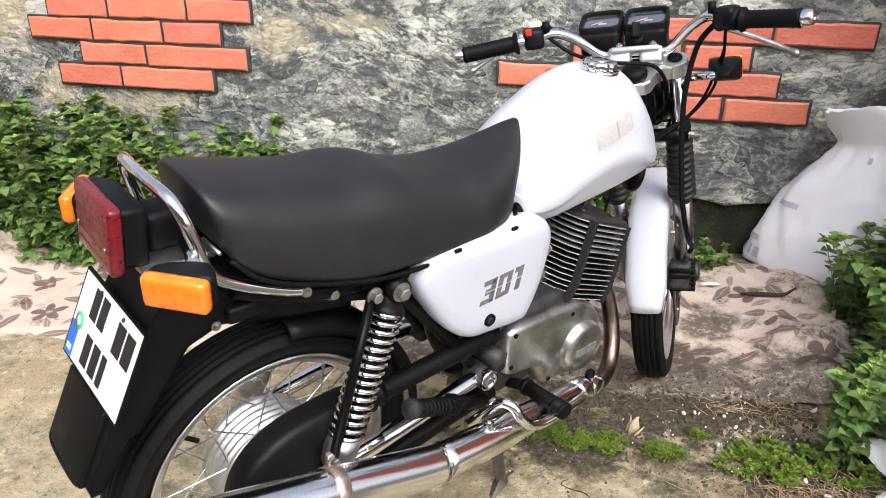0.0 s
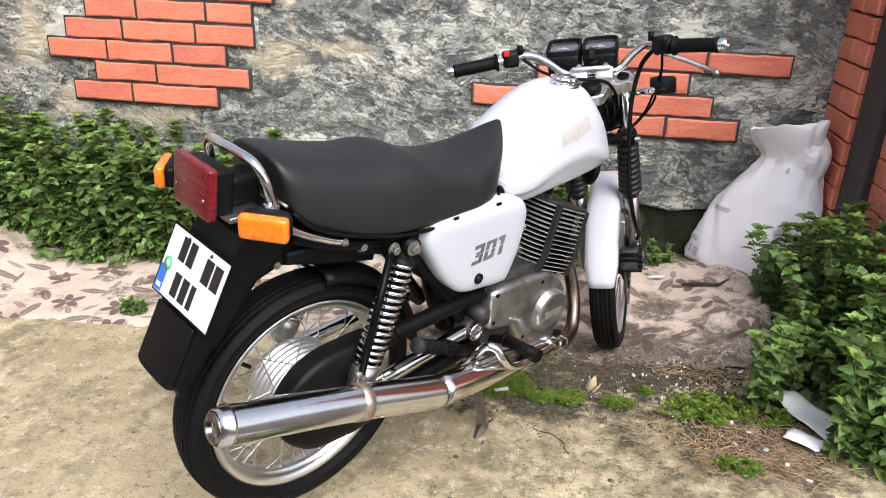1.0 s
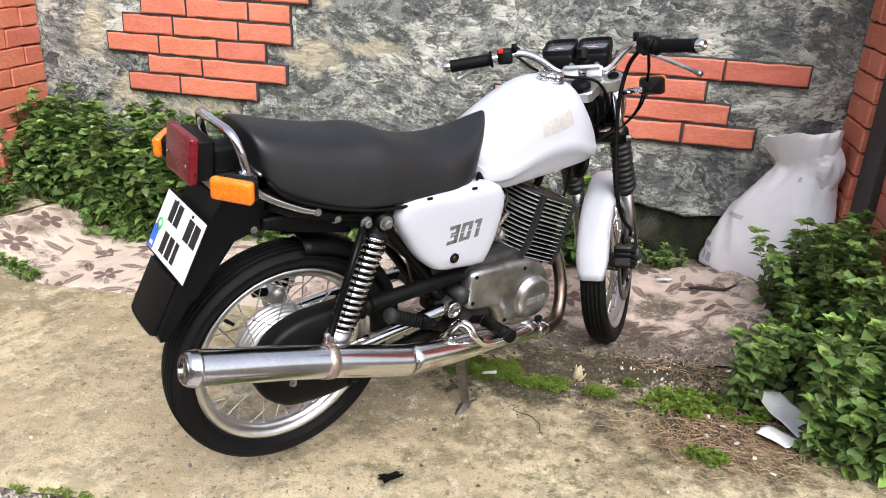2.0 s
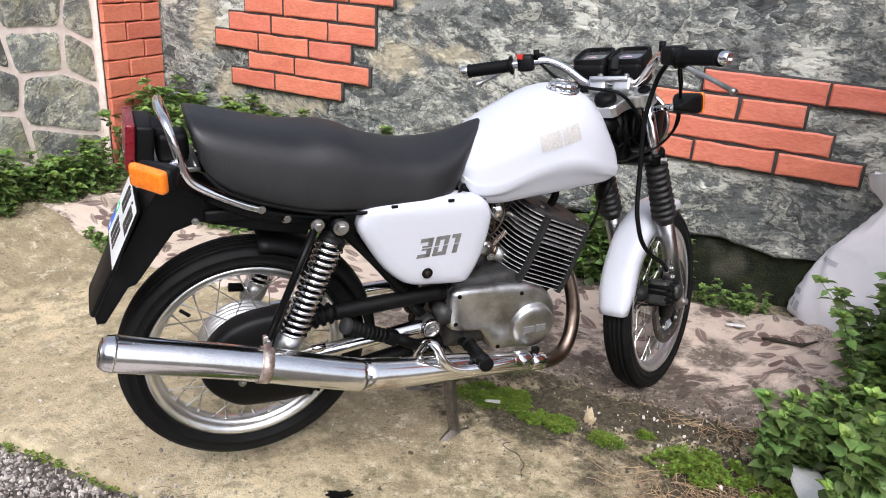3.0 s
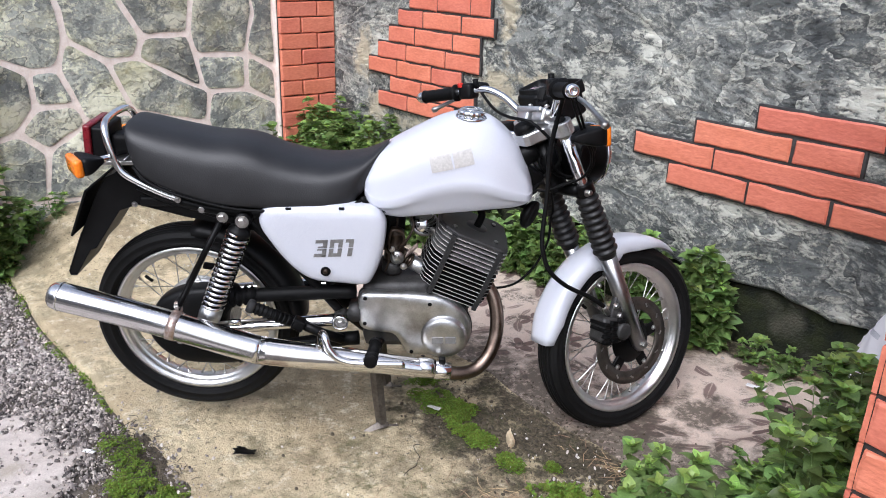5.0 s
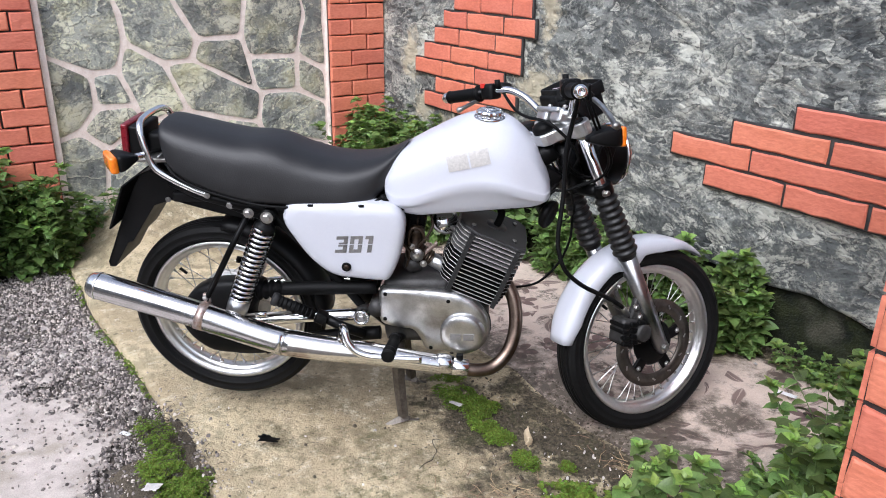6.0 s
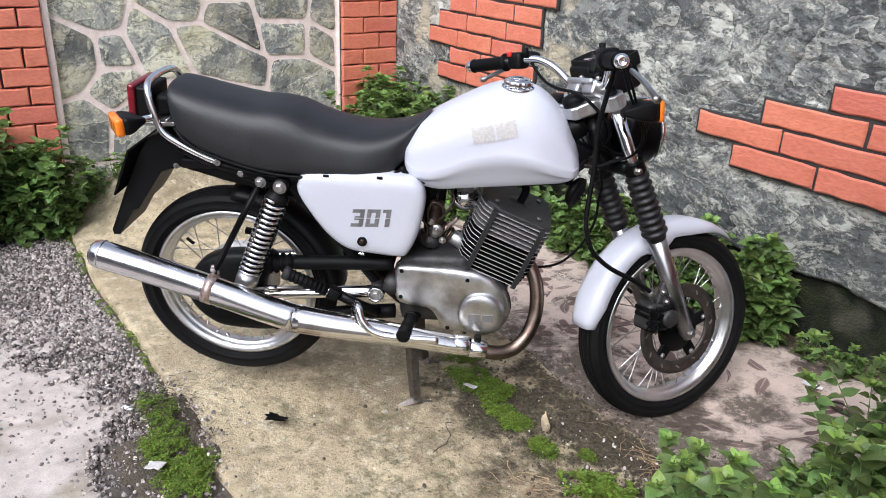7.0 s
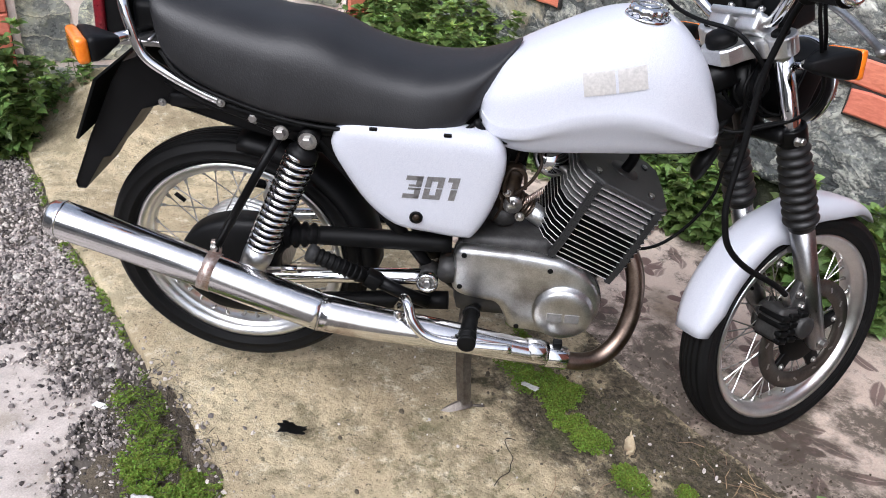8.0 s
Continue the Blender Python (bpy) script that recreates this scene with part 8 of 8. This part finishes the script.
# the hedge of weeds in the back corner
for k, (cx, cy, rx, ry, sh, h) in enumerate(((-2.48, 2.86, 0.24, 0.17, 85, 0.50), (-2.12, 2.84, 0.24, 0.19, 95, 0.60), (-1.74, 2.86, 0.24, 0.17, 90, 0.58), (-1.36, 2.90, 0.22, 0.12, 64, 0.50))):
    weed("weed_clump", "dense dark green weeds growing along the plastered wall", 30 + k, cx, cy, rx, ry, sh, h, 0.052, slab_top, 40, category="weeds", lime=0.5, fill=900)
weed("tall_weed", "single taller weed against the painted bricks", 41, -2.03, 2.95, 0.03, 0.02, 4, 0.68, 0.045, slab_top)
weed("tall_weed", "single taller weed against the painted bricks", 42, -1.67, 2.97, 0.03, 0.02, 4, 0.60, 0.042, slab_top)
weed("wall_weed", "bright green weed at the foot of the plastered wall", 50, 0.13, 2.92, 0.11, 0.08, 44, 0.40, 0.050, slab_top, 40, lean=(0.12, 0.25), lime=0.4, fill=420)
weed("wall_weed", "bright green weed at the foot of the plastered wall", 51, -0.12, 2.95, 0.12, 0.05, 30, 0.36, 0.045, slab_top, 12, lean=(0.12, 0.25), lime=0.4, fill=220)
weed("wall_weed", "green weed at the foot of the plastered wall", 53, -0.55, 2.94, 0.17, 0.06, 44, 0.36, 0.045, slab_top, 20, lean=(0.12, 0.25), lime=0.5, fill=260)
weed("wall_weed", "green weed at the foot of the plastered wall", 54, -0.86, 2.95, 0.14, 0.06, 34, 0.34, 0.045, slab_top, 10, lean=(0.12, 0.25), lime=0.5, fill=220)
weed("low_weed", "small green weed in the corner of the wall", 52, 0.46, 2.94, 0.14, 0.05, 26, 0.10, 0.026, slab_top)
# the bush by the end pier
for k, (cx, cy, rx, ry, sh, h, lf) in enumerate(((1.04, 2.44, 0.10, 0.13, 50, 0.46, 0.040), (1.05, 2.16, 0.09, 0.16, 50, 0.50, 0.041), (0.90, 2.10, 0.10, 0.13, 36, 0.22, 0.036), (1.04, 1.86, 0.09, 0.14, 46, 0.44, 0.048), (0.97, 1.86, 0.07, 0.12, 26, 0.25, 0.046), (1.02, 1.60, 0.10, 0.10, 40, 0.33, 0.048), (0.93, 1.60, 0.06, 0.07, 20, 0.20, 0.044))):
    weed("leafy_bush", "leafy green weed bush beside the brick pier", 60 + k, cx, cy, rx, ry, sh, h, lf, slab_top, 40, lime=0.9, fill=int((4800 if cy > 2 else 2400) * math.pi * (rx + 0.02) * (ry + 0.02) + 500 * h))
weed("low_weed", "leafy spray beside the white sack", 71, 0.93, 2.56, 0.07, 0.05, 16, 0.32, 0.044, slab_top)
weed("tall_weed", "leafy shoot in front of the brick pier", 70, 0.86, 1.62, 0.04, 0.04, 8, 0.46, 0.042, slab_top, lean=(0.08, 0.12))
weed("low_weed", "leafy young weed with pale green tips at the bush edge", 72, 0.705, 1.815, 0.035, 0.04, 10, 0.29, 0.038, slab_top, 10, lean=(0.08, 0.15), lime=1.0, fill=24)
weed("low_weed", "small leafy weed at the bush edge", 73, 0.80, 1.92, 0.05, 0.05, 10, 0.20, 0.038, slab_top, 6, lean=(0.1, 0.25), lime=0.8, fill=30)
# the weeds by the far pier and along the stone wall
weed("pier_weed", "dark green weeds at the foot of the brick pier", 80, -2.55, 0.92, 0.14, 0.12, 50, 0.56, 0.060, lambda x, y: ground_z(x) - 0.03, 30, lime=0.3, fill=420)
weed("pier_weed", "dark green weeds at the foot of the brick pier", 81, -2.57, 0.66, 0.13, 0.17, 56, 0.66, 0.064, lambda x, y: ground_z(x) - 0.03, 30, lime=0.3, fill=520)
weed("low_weed", "small weed where the slab meets the stone wall", 82, -2.66, 1.22, 0.06, 0.14, 18, 0.16, 0.035, slab_top)
weed("low_weed", "small weed on the slab's joint", 83, -2.2, 2.14, 0.10, 0.05, 26, 0.06, 0.02, slab_top)
weed("low_weed", "small weed where the slab meets the stone wall", 84, -2.6, 2.42, 0.10, 0.2, 40, 0.22, 0.04, slab_top)

weed("wall_weed", "dark green weeds where the slab meets the stone wall", 85, -2.62, 1.94, 0.09, 0.10, 44, 0.30, 0.042, slab_top, 20)
weed("wall_weed", "dark green weeds where the slab meets the stone wall", 86, -2.60, 2.20, 0.10, 0.15, 54, 0.20, 0.040, slab_top, 20)
weed("low_weed", "small grassy tuft on the concrete's joint", 87, -1.56, 2.22, 0.05, 0.025, 20, 0.07, 0.02, slab_top)

# moss and small ground cover
def moss(name, label, seed, inside, x0, x1, y0, y1, count, leaf, lift, mat, gaps=-0.12):
    rng = np.random.RandomState(seed)
    V, F = [], []
    made = tries = 0
    while made < count and tries < count * 30:
        tries += 1
        x, y = rng.uniform(x0, x1), rng.uniform(y0, y1)
        k = inside(x, y)
        if k < 0.02 or rng.rand() > min(1, (k * 1.5) ** 1.5) or noise.noise((x * 21, y * 21, seed)) < gaps:
            continue
        made += 1
        z = lift(x, y) + 0.022 * min(1, k * 2) * rng.rand() * (0.8 + 0.9 * noise.noise((x * 30, y * 30, 3.0)))
        for j in range(4):
            s = leaf * (0.6 + 0.7 * rng.rand())
            o = len(V)
            w = (SMALL_V * s) @ leaf_rot(j * 1.57 + rng.rand(), 0.35 + 0.5 * rng.randn() * 0.6, 0.3 * rng.randn()).T + np.array((x, y, z))
            V += [tuple(q) for q in w]
            F += [tuple(o + i for i in f) for f in SMALL_F]
    me = bpy.data.meshes.new(name)
    me.from_pydata(V, [], F)
    me.materials.append(mat)
    return tagged(new(name, me), label, "moss", kind="stuff")


def strip(x, y):
    c = 1.875 - 0.12 * (x + 0.24)
    return max(0.9 - max(abs(x + 0.06) / 0.29, abs(y - c) / 0.074) + 0.8 * noise.noise((x * 12, y * 12, 1)), blob(0.27, 1.79, 0.055, 0.04, x, y), blob(0.36, 1.87, 0.035, 0.03, x, y))


moss("moss_strip", "bright green moss along the concrete's crack", 1, strip, -0.42, 0.45, 1.66, 2.03, 6400, 0.0058, lambda x, y: slab_top(x, y) + 0.004, M_MOSS, -0.42)
moss("ground_cover", "low bright green ground cover on the soil", 2, lambda x, y: max(blob(0.53, 1.77, 0.14, 0.10, x, y), blob(0.70, 1.75, 0.10, 0.06, x, y), blob(0.58, 1.50, 0.06, 0.04, x, y)), 0.3, 0.9, 1.38, 1.95, 1300, 0.012, lambda x, y: slab_top(x, y) + 0.012, M_MOSS)
moss("edge_moss", "vivid green moss on the slab's broken edge", 3, lambda x, y: max(blob(-0.24, 0.90, 0.20, 0.10, x, y), 0.7 * blob(-0.48, 0.94, 0.20, 0.08, x, y)), -0.8, 0.05, 0.75, 1.06, 4600, 0.0062, lambda x, y: ground_z(x) - 0.002, M_MOSS, -0.34)
moss("joint_moss", "moss tufts between gravel and slab", 5, lambda x, y: 0.5 - abs(y - slab_edge(x) + 0.02) / 0.05 + 0.6 * noise.noise((x * 3.1, 2.0, 0)), -2.6, -0.6, 0.9, 1.05, 380, 0.008, lambda x, y: ground_z(x) - 0.022, M_MOSS)


# twigs and straw
def twigs(name, label, seed, count, cx, cy, sx, sy, length, lift, mat):
    rng = np.random.RandomState(seed)
    bm = bmesh.new()
    for k in range(count):
        x, y = cx + sx * rng.randn(), cy + sy * rng.randn()
        a = rng.rand() * 6.28
        L = length * (0.4 + rng.rand())
        b = a + 0.5 * rng.randn()
        p0 = Vector((x, y, lift(x, y) + 0.004 + 0.012 * rng.rand()))
        p1 = Vector((x + L * 0.5 * math.cos(a), y + L * 0.5 * math.sin(a), lift(x, y) + 0.006 + 0.012 * rng.rand()))
        p2 = p1 + Vector((L * 0.5 * math.cos(b), L * 0.5 * math.sin(b), -0.004))
        add_tube(bm, [p0, p1, p2], [0.0011, 0.001, 0.0005], 4, (False, False))
    ob = link_mesh(name, bm, mat)
    return tagged(ob, label, "twigs", kind="stuff")


twigs("dry_twigs", "dry brown twigs and straw on the soil", 7, 900, 0.66, 1.60, 0.15, 0.095, 0.065, slab_top, M_TWIG)
twigs("dry_twigs", "dry brown twigs and straw on the soil", 9, 110, 0.62, 2.00, 0.12, 0.03, 0.07, slab_top, M_TWIG)
twigs("dry_twigs", "dark rootlets at the slab's edge", 11, 260, -0.44, 0.95, 0.10, 0.04, 0.04, lambda x, y: ground_z(x), M_STICK)
twigs("dry_twigs", "straw scraps on the concrete", 13, 40, -0.8, 1.5, 0.9, 0.3, 0.02, lambda x, y: slab_top(x, y) - 0.004, M_TWIG)

# white sack against the wall, its mouth open above a loose neck
SACK = [(0.015, 0.92, 2.93, 0.262, 0.125), (0.06, 0.92, 2.93, 0.285, 0.145), (0.16, 0.935, 2.93, 0.272, 0.150), (0.28, 0.955, 2.927, 0.248, 0.145), (0.37, 0.966, 2.924, 0.205, 0.132), (0.43, 0.978, 2.920, 0.170, 0.118), (0.485, 0.990, 2.914, 0.140, 0.104), (0.525, 0.996, 2.907, 0.120, 0.090), (0.555, 0.992, 2.90, 0.112, 0.078), (0.585, 0.978, 2.895, 0.118, 0.076), (0.63, 0.960, 2.888, 0.136, 0.084), (0.672, 0.950, 2.882, 0.144, 0.090), (0.690, 0.948, 2.880, 0.142, 0.088)]
mid_line = smooth_path([(x, y, z) for z, x, y, a, b in SACK], 5)
radii = smooth_path([(a, b, 0) for z, x, y, a, b in SACK], 5)
e1, e2 = Vector((0.81, -0.58, 0)).normalized(), Vector((0.58, 0.81, 0)).normalized()
rings = []
for i, p in enumerate(mid_line):
    r = []
    up = i / (len(mid_line) - 1)
    lip = max(0.0, (up - 0.66) / 0.34)
    d1 = e1.lerp(Vector((1, -0.1, 0)), lip)
    d2 = e2.lerp(Vector((0.1, 1, 0)), lip)
    for k in range(72):
        a = 2 * math.pi * k / 72
        c, s_ = math.cos(a), math.sin(a)
        q = 0.78
        f = 1 + 0.045 * noise.noise((c * 2.0, s_ * 2.0, p.z * 6)) + 0.03 * noise.noise((c * 5 + p.z * 3, s_ * 5, p.z * 17)) + 0.045 * max(0.0, 1 - 3.2 * abs(noise.noise((c * 2.6 + 4 * p.z, s_ * 2.6, p.z * 9 + 3 * c)))) - 0.02 + lip * 0.14 * noise.noise((c * 3.2, s_ * 3.2, 2.0 + p.z * 5))
        near_neck = math.exp(-((p.z - 0.545) / 0.07) ** 2)
        f += 0.09 * near_neck * math.sin(a * 11 + 2 * noise.noise((c, s_, 1.0)))
        v = p + (d1 * math.copysign(abs(c) ** q, c) * radii[i].x + d2 * math.copysign(abs(s_) ** q, s_) * radii[i].y) * f
        v.z += lip * (0.030 * c - 0.022 * s_ + 0.02 * noise.noise((c * 3, s_ * 3, 6.0)))
        v.z = max(v.z, ground_z(v.x) + 0.012)
        v.y = min(v.y, 3.03)
        v.x = min(v.x, 1.12)
        r.append(v)
    rings.append(r)
inner = [[p + (mid_line[-1] - p) * 0.05 for p in rings[-1]], [p.lerp(mid_line[-6], 0.12) for p in rings[-6]], [p.lerp(mid_line[-14], 0.2) for p in rings[-14]]]
sack_bm = add_rings(bmesh.new(), rings + inner, True, (True, True))
bmesh.ops.recalc_face_normals(sack_bm, faces=sack_bm.faces)
sack = tagged(link_mesh("sack", sack_bm, M_SACK), "full white woven sack with open mouth against the wall", "sack")
M_PRINT = surface("faded_sack_print", (0.42, 0.43, 0.48), (0.58, 0.59, 0.63), 0.6, size=0.02, bump=0.1)
for i0, i1, k0, k1 in ((6, 8, 41, 42), (6, 8, 43, 44), (6, 8, 45, 47), (9, 10, 41, 45), (16, 17, 44, 49), (33, 36, 55, 56)):
    bm = bmesh.new()
    grid = []
    for i in range(i0, i1 + 1):
        grid.append([bm.verts.new(rings[i][k] + (rings[i][k] - mid_line[i]).normalized() * 0.0025) for k in range(k0, k1 + 1)])
    for ra, rb in zip(grid, grid[1:]):
        for k in range(len(ra) - 1):
            bm.faces.new((ra[k], ra[k + 1], rb[k + 1], rb[k]))
    part("print_bar", bm, M_PRINT, sack, "faded grey print")
flap = bmesh.new()
ear = smooth_path([(0.985, 2.855, 0.668), (1.030, 2.832, 0.648), (1.056, 2.818, 0.606), (1.060, 2.812, 0.556), (1.040, 2.812, 0.512), (1.005, 2.822, 0.488)], 4)
rings = []
for j, c0 in enumerate(ear):
    v_ = j / (len(ear) - 1)
    w_, t_ = 0.030 + 0.032 * math.sin(0.5 + 2.3 * v_), 0.012 + 0.016 * math.sin(3.0 * v_)
    d_ = (ear[min(j + 1, len(ear) - 1)] - ear[max(j - 1, 0)]).normalized()
    n_ = Vector((0.35, -0.92, 0.2)).normalized()
    s_ = d_.cross(n_).normalized()
    rings.append([c0 + s_ * w_ * math.cos(6.2832 * i / 20) * (1 + 0.12 * noise.noise((i * 0.6, j * 0.4, 3.0))) + n_ * (t_ * math.sin(6.2832 * i / 20) + 0.012 * noise.noise((i * 0.9, j * 0.5, 7.0))) for i in range(20)])
add_rings(flap, rings, True, (True, True))
bmesh.ops.recalc_face_normals(flap, faces=flap.faces)
fl = part("mouth_flap", flap, M_SACK, sack, "folded-over sack mouth")
fl.modifiers.new("round", "SUBSURF").levels = 1
stick = tube(smooth_path([(0.60, 2.68, rug_z(0.60, 2.68) + 0.006), (0.66, 2.64, rug_z(0.66, 2.64) + 0.012), (0.73, 2.65, rug_z(0.73, 2.65) + 0.012), (0.78, 2.69, rug_z(0.78, 2.69) + 0.008)], 4), [0.004, 0.006, 0.007, 0.008, 0.008, 0.008, 0.007, 0.007, 0.006, 0.006, 0.005, 0.004, 0.003], 7)
tagged(link_mesh("stick", stick, M_STICK), "bent dark stick on the printed sheet", "stick")


def scrap(name, label, category, cx, cy, lx, ly, turn, mat, seed, z=None, curl=0.02, rough=0.25, n=10):
    """A torn, slightly crumpled flat piece."""
    rng = np.random.RandomState(seed)
    bm = bmesh.new()
    rows = []
    zz = slab_top if z is None else z
    for j in range(n + 1):
        r = []
        for i in range(n + 1):
            u, v = i / n - 0.5, j / n - 0.5
            k = 1 - rough * (0.5 + 0.5 * noise.noise((u * 4 + seed, v * 4, 1.0)))
            x, y = u * lx * k + 0.2 * lx * rough * noise.noise((v * 5, seed, 0)), v * ly * k + 0.2 * ly * rough * noise.noise((u * 5, seed, 3))
            a = radians(turn)
            X, Y = cx + x * math.cos(a) - y * math.sin(a), cy + x * math.sin(a) + y * math.cos(a)
            r.append(bm.verts.new((X, Y, zz(X, Y) + 0.016 + curl * (0.5 + 0.5 * noise.noise((X * 14, Y * 14, seed))))))
        rows.append(r)
    for j in range(n):
        for i in range(n):
            bm.faces.new((rows[j][i], rows[j][i + 1], rows[j + 1][i + 1], rows[j + 1][i]))
    ob = link_mesh(name, bm, mat)
    ob.modifiers.new("thickness", "SOLIDIFY").thickness = 0.0012
    return tagged(ob, label, category)


scrap("paper_scrap", "long torn white paper scrap under the bush", "paper", 0.83, 1.74, 0.36, 0.105, -66, M_PAPER, 3, curl=0.035)
scrap("paper_scrap", "small crumpled cream paper scrap beside the bush", "paper", 0.775, 1.63, 0.11, 0.075, -40, M_PAPER, 5, curl=0.03)
scrap("paper_scrap", "small white paper scrap on the moss", "paper", -0.215, 0.845, 0.058, 0.052, 50, M_CARD, 8, lambda x, y: ground_z(x) + 0.006, 0.016, 0.45)
scrap("foil_scrap", "clear crumpled foil scrap on the concrete", "litter", -0.095, 1.795, 0.06, 0.022, 20, M_FOIL, 9, curl=0.020, rough=0.5)
scrap("paper_scrap", "white paper scrap on the gravel", "paper", -0.60, 0.86, 0.045, 0.02, 35, M_PAPER, 10, lambda x, y: ground_z(x) - 0.02, 0.006)
scrap("paper_scrap", "pale scrap on the printed sheet", "paper", 0.50, 2.74, 0.075, 0.025, 10, M_PAPER, 12, rug_z, 0.006)
for k, (x, y) in enumerate(((0.60, 1.53), (0.66, 1.58), (0.70, 1.52), (0.58, 1.60), (0.74, 1.46), (0.63, 1.66), (0.68, 2.00), (0.74, 1.98), (-2.05, 2.05), (0.3, 2.86))):
    scrap("litter_chip", "small pale litter chip on the soil", "litter", x, y, 0.018, 0.012, 37 * k, M_CHIP, 20 + k, curl=0.008, n=4)
chip = bmesh.new()
for k, (x, y, w, h, a, lean) in enumerate(((0.190, 1.870, 0.028, 0.070, 0.3, 0.25), (0.198, 1.862, 0.018, 0.050, 0.9, 0.5), (0.182, 1.876, 0.017, 0.058, -0.1, 0.1))):
    m = Matrix.Translation((x, y, slab_top(x, y) - 0.004)) @ Matrix.Rotation(a, 4, "Z") @ Matrix.Rotation(lean, 4, "X")
    rings = []
    for i in range(6):
        t = i / 5
        ww = w * (0.75 + 0.35 * math.sin(3 * t + k)) * (1 - 0.75 * t ** 3)
        tt = 0.006 * (1 - 0.6 * t)
        j = 0.004 * noise.noise((k * 3.1, t * 6, 1.0))
        rings.append([m @ Vector((j + sx * ww / 2, sy * tt / 2, h * t + 0.010 * t * sx * noise.noise((k, 5.5, i)))) for sx, sy in ((-1, -1), (0.1, -1.3), (1, -1), (1, 1), (-0.2, 1.3), (-1, 1))])
    add_rings(chip, rings, True, (True, True))
bmesh.ops.recalc_face_normals(chip, faces=chip.faces)
tagged(link_mesh("wood_chip", chip, M_WOOD), "splintered pale wood chip on the moss", "wood chip")
# a scrap of black rubber and a bent wire
scrap("rubber_scrap", "crumpled black rubber scrap on the concrete", "litter", -0.264, 1.208, 0.080, 0.050, 48, M_GRIP, 31, lambda x, y: slab_top(x, y) - 0.012, 0.040, 0.5, 16)
wire = tube([Vector((x, y, slab_top(x, y) + 0.002)) for x, y in ((p.x, p.y) for p in smooth_path([(0.024, 1.653, 0), (0.012, 1.645, 0), (0.010, 1.632, 0), (0.033, 1.62, 0), (0.066, 1.61, 0), (0.080, 1.592, 0), (0.098, 1.572, 0), (0.100, 1.545, 0), (0.113, 1.517, 0)], 5))], 0.0011, 6)
tagged(link_mesh("wire", wire, M_GRIP), "bent dark wire lying on the concrete", "wire")
for k, (x, y, s) in enumerate(((-0.20, 1.30, 0.007), (-0.205, 1.475, 0.009), (0.22, 1.42, 0.008), (-0.03, 1.25, 0.007))):
    bm = add_lathe(bmesh.new(), [(0, -0.3 * s), (s, -0.2 * s), (s * 0.8, 0.35 * s), (0, 0.5 * s)], Matrix.Translation((x, y, slab_top(x, y) + 0.2 * s)), 9, squash=0.7)
    tagged(link_mesh("clod", bm, M_SOIL), "small dark clod on the concrete", "clod")
